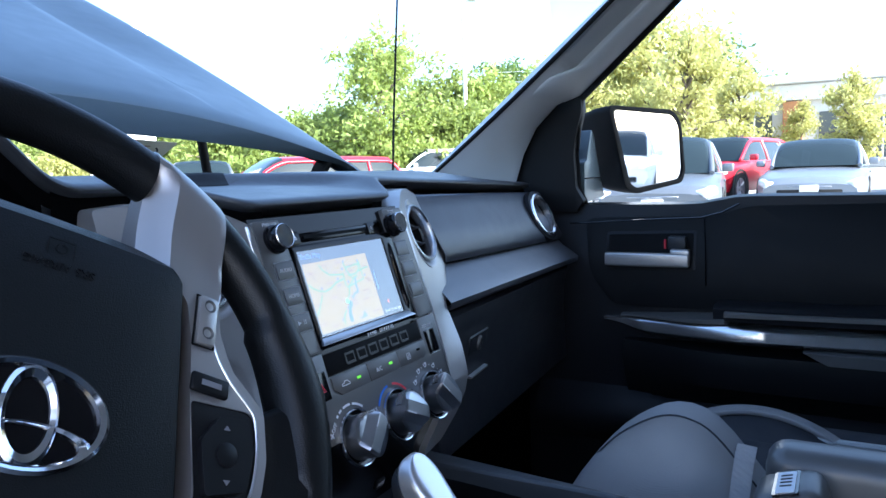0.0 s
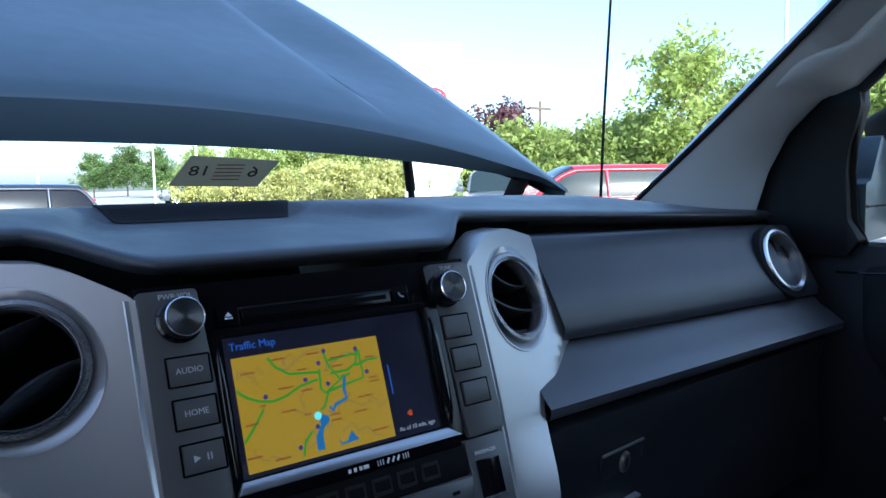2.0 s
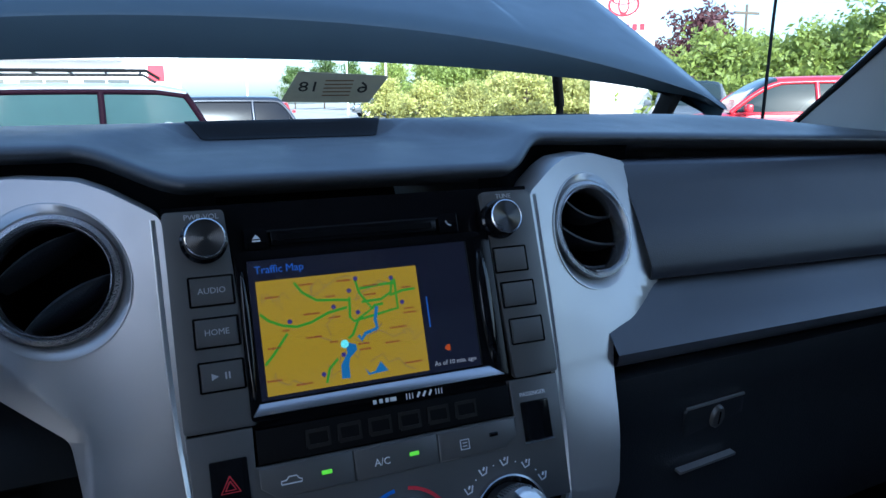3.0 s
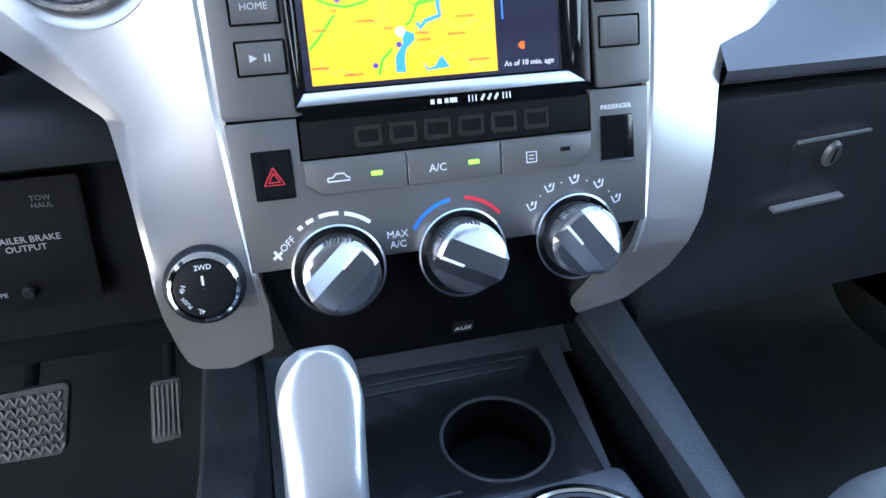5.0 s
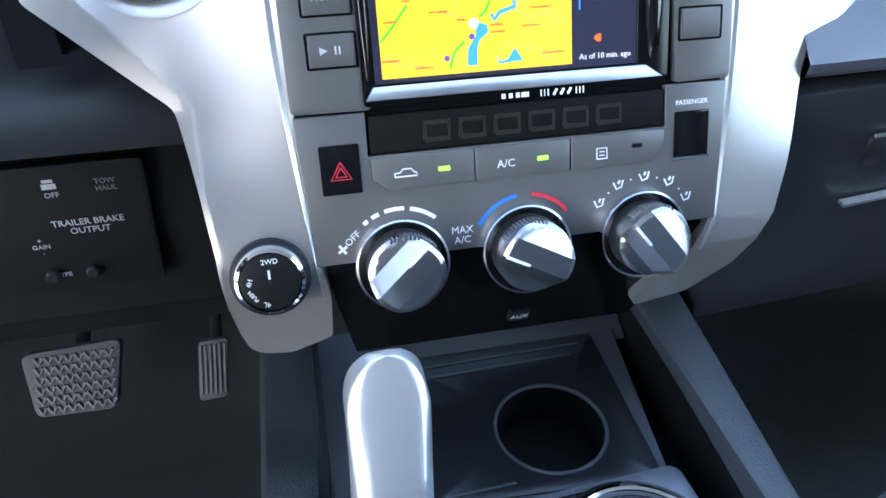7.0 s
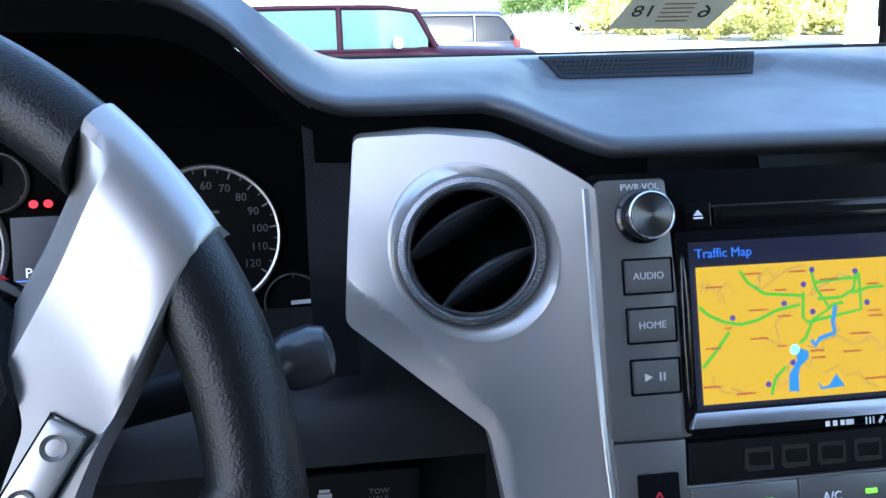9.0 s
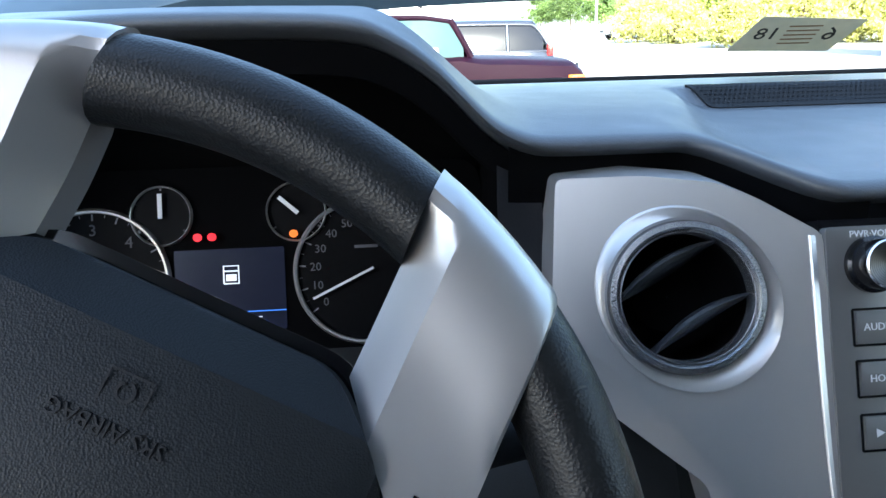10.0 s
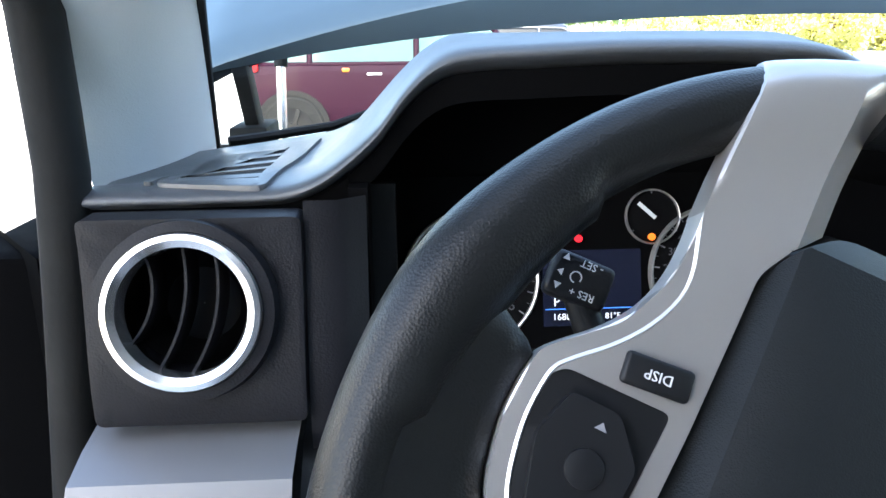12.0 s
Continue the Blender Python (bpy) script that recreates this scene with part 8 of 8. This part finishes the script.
bush = plant(build_tree("broad green shrub at the edge of the lot", LEAF, 2.3, 1.7, 8500, 0.060, 0.1, 17, 0.05), 48.0, 24, 1.0, 0, False)
bush_y = plant(build_tree("low yellow-green shrub in full sun", LEAF_Y, 2.0, 1.5, 7500, 0.060, 0.1, 19, 0.05), 30.0, 34, 1.0, 0, False)
t_big = plant(build_tree("large spreading tree with sunlit yellow-green leaves", LEAF_Y, 8.0, 4.0, 15000, 0.10, 0.2, 23), 78.5, 33, 0.86, 0, False)
for tree, az, d, s, turn in ((t_big, 71.0, 40, 0.85, 2), (t_dark, 82.5, 48, 0.95, 1), (t_main, 53.0, 27, 0.62, 2), (t_main, 59.8, 28, 0.75, 4), (t_round, 65.5, 28, 0.95, 1), (t_round, 69.0, 34, 1.1, 2), (t_round, 50.5, 28, 0.72, 3), (t_round, 47.5, 30, 0.66, 5), (t_main, 46.2, 34, 0.62, 1),
                             (t_dark, 66.0, 42, 0.8, 4), (t_yel, 72.5, 27, 1.1, 4), (t_yel, 84.0, 30, 0.9, 2), (t_yel, 91.5, 27, 0.75, 3), (t_yel, 77.5, 26, 0.8, 1), (t_yel, 88.0, 34, 0.62, 1),
                             (t_mar, 40.5, 38, 0.8, 2), (t_mar, 31.5, 44, 0.75, 1), (t_round, 26.5, 46, 0.95, 3), (t_round, 29.5, 50, 0.9, 1), (t_round, 22.5, 50, 0.95, 2), (t_round, 34.0, 48, 0.8, 4), (t_round, 37.0, 46, 0.8, 0), (t_dark, 16.5, 78, 0.62, 3), (t_dark, 12.0, 95, 0.66, 1), (t_dark, 14.2, 90, 0.72, 5), (t_round, 19.5, 55, 0.9, 5),
                             (bush, 44.5, 25, 1.2, 1), (bush, 51.0, 24, 1.1, 2), (bush, 54.0, 24.5, 1.2, 3), (bush, 57.5, 24, 1.0, 4), (bush, 61.0, 25, 1.2, 5), (bush, 64.5, 25, 1.2, 0), (bush, 40.8, 27, 1.0, 1), (bush_y, 25.5, 36, 0.9, 1), (bush_y, 28.0, 40, 1.1, 2), (bush_y, 33.0, 37, 1.0, 3), (bush_y, 22.0, 42, 1.0, 4), (bush_y, 36.0, 36, 0.9, 5), (bush_y, 19.0, 46, 1.1, 2), (bush, 24.0, 44, 1.3, 2), (bush, 31.0, 42, 1.3, 2),
                             (t_dark, 128.0, 60, 0.8, 2), (t_dark, 138.0, 64, 0.8, 3), (t_dark, 120.0, 66, 0.8, 1), (t_dark, 146.0, 66, 0.8, 5)):
    plant(tree, az, d, s, turn)

# ---- pylon sign, posts, buildings ----
SIGNW = mat("sign_white", (0.80, 0.80, 0.80), 0.5, var=0.04, spots=1)
SIGNR = mat("sign_red", (0.60, 0.02, 0.04), 0.5, var=0.05)
sx, sy = 26 * math.sin(radians(37.2)), 26 * math.cos(radians(37.2))
sgn = thing("pylon_sign", (sx, sy, 0), "tall white pylon sign with a plain red oval emblem", "sign")
sg = Matrix.Translation((sx, sy, ground_z(sx, sy))) @ Matrix.Rotation(radians(-37.2), 4, "Z")
part("slab", rbox((0, 0.2, 2.9), (2.10, 0.40, 6.6), 0.03, 2, sg), SIGNW, sgn, "white slab")
em = sg @ Matrix.Translation((0, -0.01, 4.25)) @ Matrix.Rotation(radians(90), 4, "X")
part("emblem", lathe([(0.44, 0.0), (0.45, 0.03), (0.52, 0.03), (0.53, 0.0)], em @ Matrix.Diagonal((1, 0.74, 1, 1)), 36, closed=True), SIGNR, sgn, "plain red oval ring")
part("emblem_oval", lathe([(0.17, 0.0), (0.18, 0.03), (0.23, 0.03), (0.24, 0.0)], em @ Matrix.Diagonal((0.8, 1.45, 1, 1)), 30, closed=True), SIGNR, sgn)
part("emblem_oval", lathe([(0.33, 0.0), (0.34, 0.03), (0.39, 0.03), (0.40, 0.0)], em @ Matrix.Translation((0, 0.16, 0)) @ Matrix.Diagonal((1, 0.40, 1, 1)), 30, closed=True), SIGNR, sgn)
for k in range(6):
    part("sign_bar", rbox((-0.62 + 0.25 * k, -0.01, 3.50), (0.17, 0.03, 0.22), 0.01, 1, sg), SIGNR, sgn)
POST = mat("white_post", (0.72, 0.72, 0.70), 0.5, var=0.06)
for az, d, h, heads in ((63.4, 26, 7.0, 2), (19.0, 48, 5.6, 1), (16.0, 60, 5.5, 1), (45.6, 40, 5.2, 0), (8.5, 70, 6.0, 1)):
    x, y = d * math.sin(radians(az)), d * math.cos(radians(az))
    z = ground_z(x, y)
    p = thing("lamp_post" if heads else "utility_pole", (x, y, z), "slim white parking lot lamp post" if heads else "weathered wooden utility pole with a crossarm", "lamp post" if heads else "pole")
    part("pole", tube([(x, y, z - 0.1), (x, y, z + h)], [0.09, 0.06], 12), POST if heads else BARK, p)
    for k in range(heads):
        part("lamp_head", rbox((x + (0.55 if k else -0.55), y, z + h + 0.05), (0.75, 0.30, 0.12), 0.03, 2), POST, p)
    if not heads:
        part("crossarm", rbox((x, y, z + h - 0.4), (1.6, 0.12, 0.12), 0.01, 1, None), BARK, p)
wires = thing("power_lines", (30, 8, 7), "pale overhead power lines sagging along the bank", "cable")
for k in range(3):
    part("cable", tube([(34 + 4 * s, 16 - 24 * s, 5.6 + 0.5 * k - 0.5 * math.sin(math.pi * s) + 0.9 * s) for s in frange(0, 1, 12)], 0.010, 5), POST, wires)

STUCCO = mat("stucco", (0.66, 0.64, 0.60), 0.9, bump=0.3, grain=6, var=0.06, spots=0.5)
ORANGE = mat("orange_brick", (0.48, 0.22, 0.10), 0.85, var=0.2, spots=3)
SHOP = mat("shop_glass", (0.10, 0.11, 0.11), 0.12, var=0.2, spots=0.5)
bx = 36.0
bz = ground_z(bx, 0)
bld = thing("shop_building", (bx, 0, bz), "low white shop building with orange brick piers and large windows", "building")
part("wall", rbox((bx + 3, -2.0, bz + 1.9), (6, 22, 3.8), 0.02, 1), STUCCO, bld)
part("roof", rbox((bx + 2.8, -2.0, bz + 3.95), (7.2, 23, 0.35), 0.03, 1), SIGNW, bld)
part("parapet", rbox((bx - 0.1, -1.0, bz + 3.4), (0.4, 18, 0.7), 0.02, 1), SIGNW, bld)
for y in (6.5, 1.6, -4.0, -9.5):
    part("brick_pier", rbox((bx - 0.15, y, bz + 1.5), (0.5, 0.8, 3.0), 0.02, 1), ORANGE, bld)
for y in (5.0, 3.2, -0.2, -1.9, -5.8, -7.6):
    w = part("window", rbox((bx - 0.02, y, bz + 1.45), (0.10, 1.5, 2.1), 0.01, 1), SHOP, bld)
    part("window_frame", rbox((bx - 0.06, y, bz + 1.45), (0.06, 0.08, 2.1), 0.005, 1), SIGNW, w)
    part("sill", rbox((bx - 0.08, y, bz + 0.36), (0.14, 1.6, 0.10), 0.01, 1), SIGNW, w)
dl = thing("dealer_building", (-8, 38, 0), "white dealer showroom with a small red square sign", "building")
z0 = ground_z(0, 38)
part("wall", rbox((-9.5, 42, z0 + 2.6), (24, 8, 5.2), 0.03, 1), SIGNW, dl)
part("red_square", rbox((1.4, 37.96, z0 + 3.1), (0.75, 0.10, 0.75), 0.02, 1), SIGNR, dl)
part("canopy", rbox((-10.0, 37.5, z0 + 3.9), (20, 1.2, 0.5), 0.03, 1), SIGNW, dl)
for k in range(7):
    w = part("window", rbox((-0.8 - 2.6 * k, 37.97, z0 + 1.6), (2.0, 0.10, 2.4), 0.01, 1), SHOP, dl)
    part("window_frame", rbox((-0.8 - 2.6 * k, 37.93, z0 + 1.6), (0.08, 0.08, 2.4), 0.005, 1), SIGNW, w)
hx, hy = 75 * math.sin(radians(33)), 75 * math.cos(radians(33))
hs = thing("far_house", (hx, hy, ground_z(hx, hy)), "far red-roofed house among the trees", "house")
hm = Matrix.Translation((hx, hy, ground_z(hx, hy)))
part("wall", rbox((0, 0, 1.5), (12, 6, 3.0), 0.02, 1, hm), STUCCO, hs)
part("roof", loft([[hm @ Vector((x, y, z)) for y, z in ((-3.4, 2.9), (0, 5.0), (3.4, 2.9))] for x in (-6.4, 6.4)]), ORANGE, hs, fix=False)
for k in range(4):
    part("window", rbox((-4.2 + 2.8 * k, -3.02, 1.6), (1.1, 0.1, 1.2), 0.01, 1, hm), SHOP, hs)

# unseen wall, added behind the truck to keep the sun off it
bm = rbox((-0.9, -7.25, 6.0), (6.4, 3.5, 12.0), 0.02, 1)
solo("wall_sun_block", bm, SIGNW, "tall white unseen wall added behind the truck to block the sun", "wall", kind="structure")
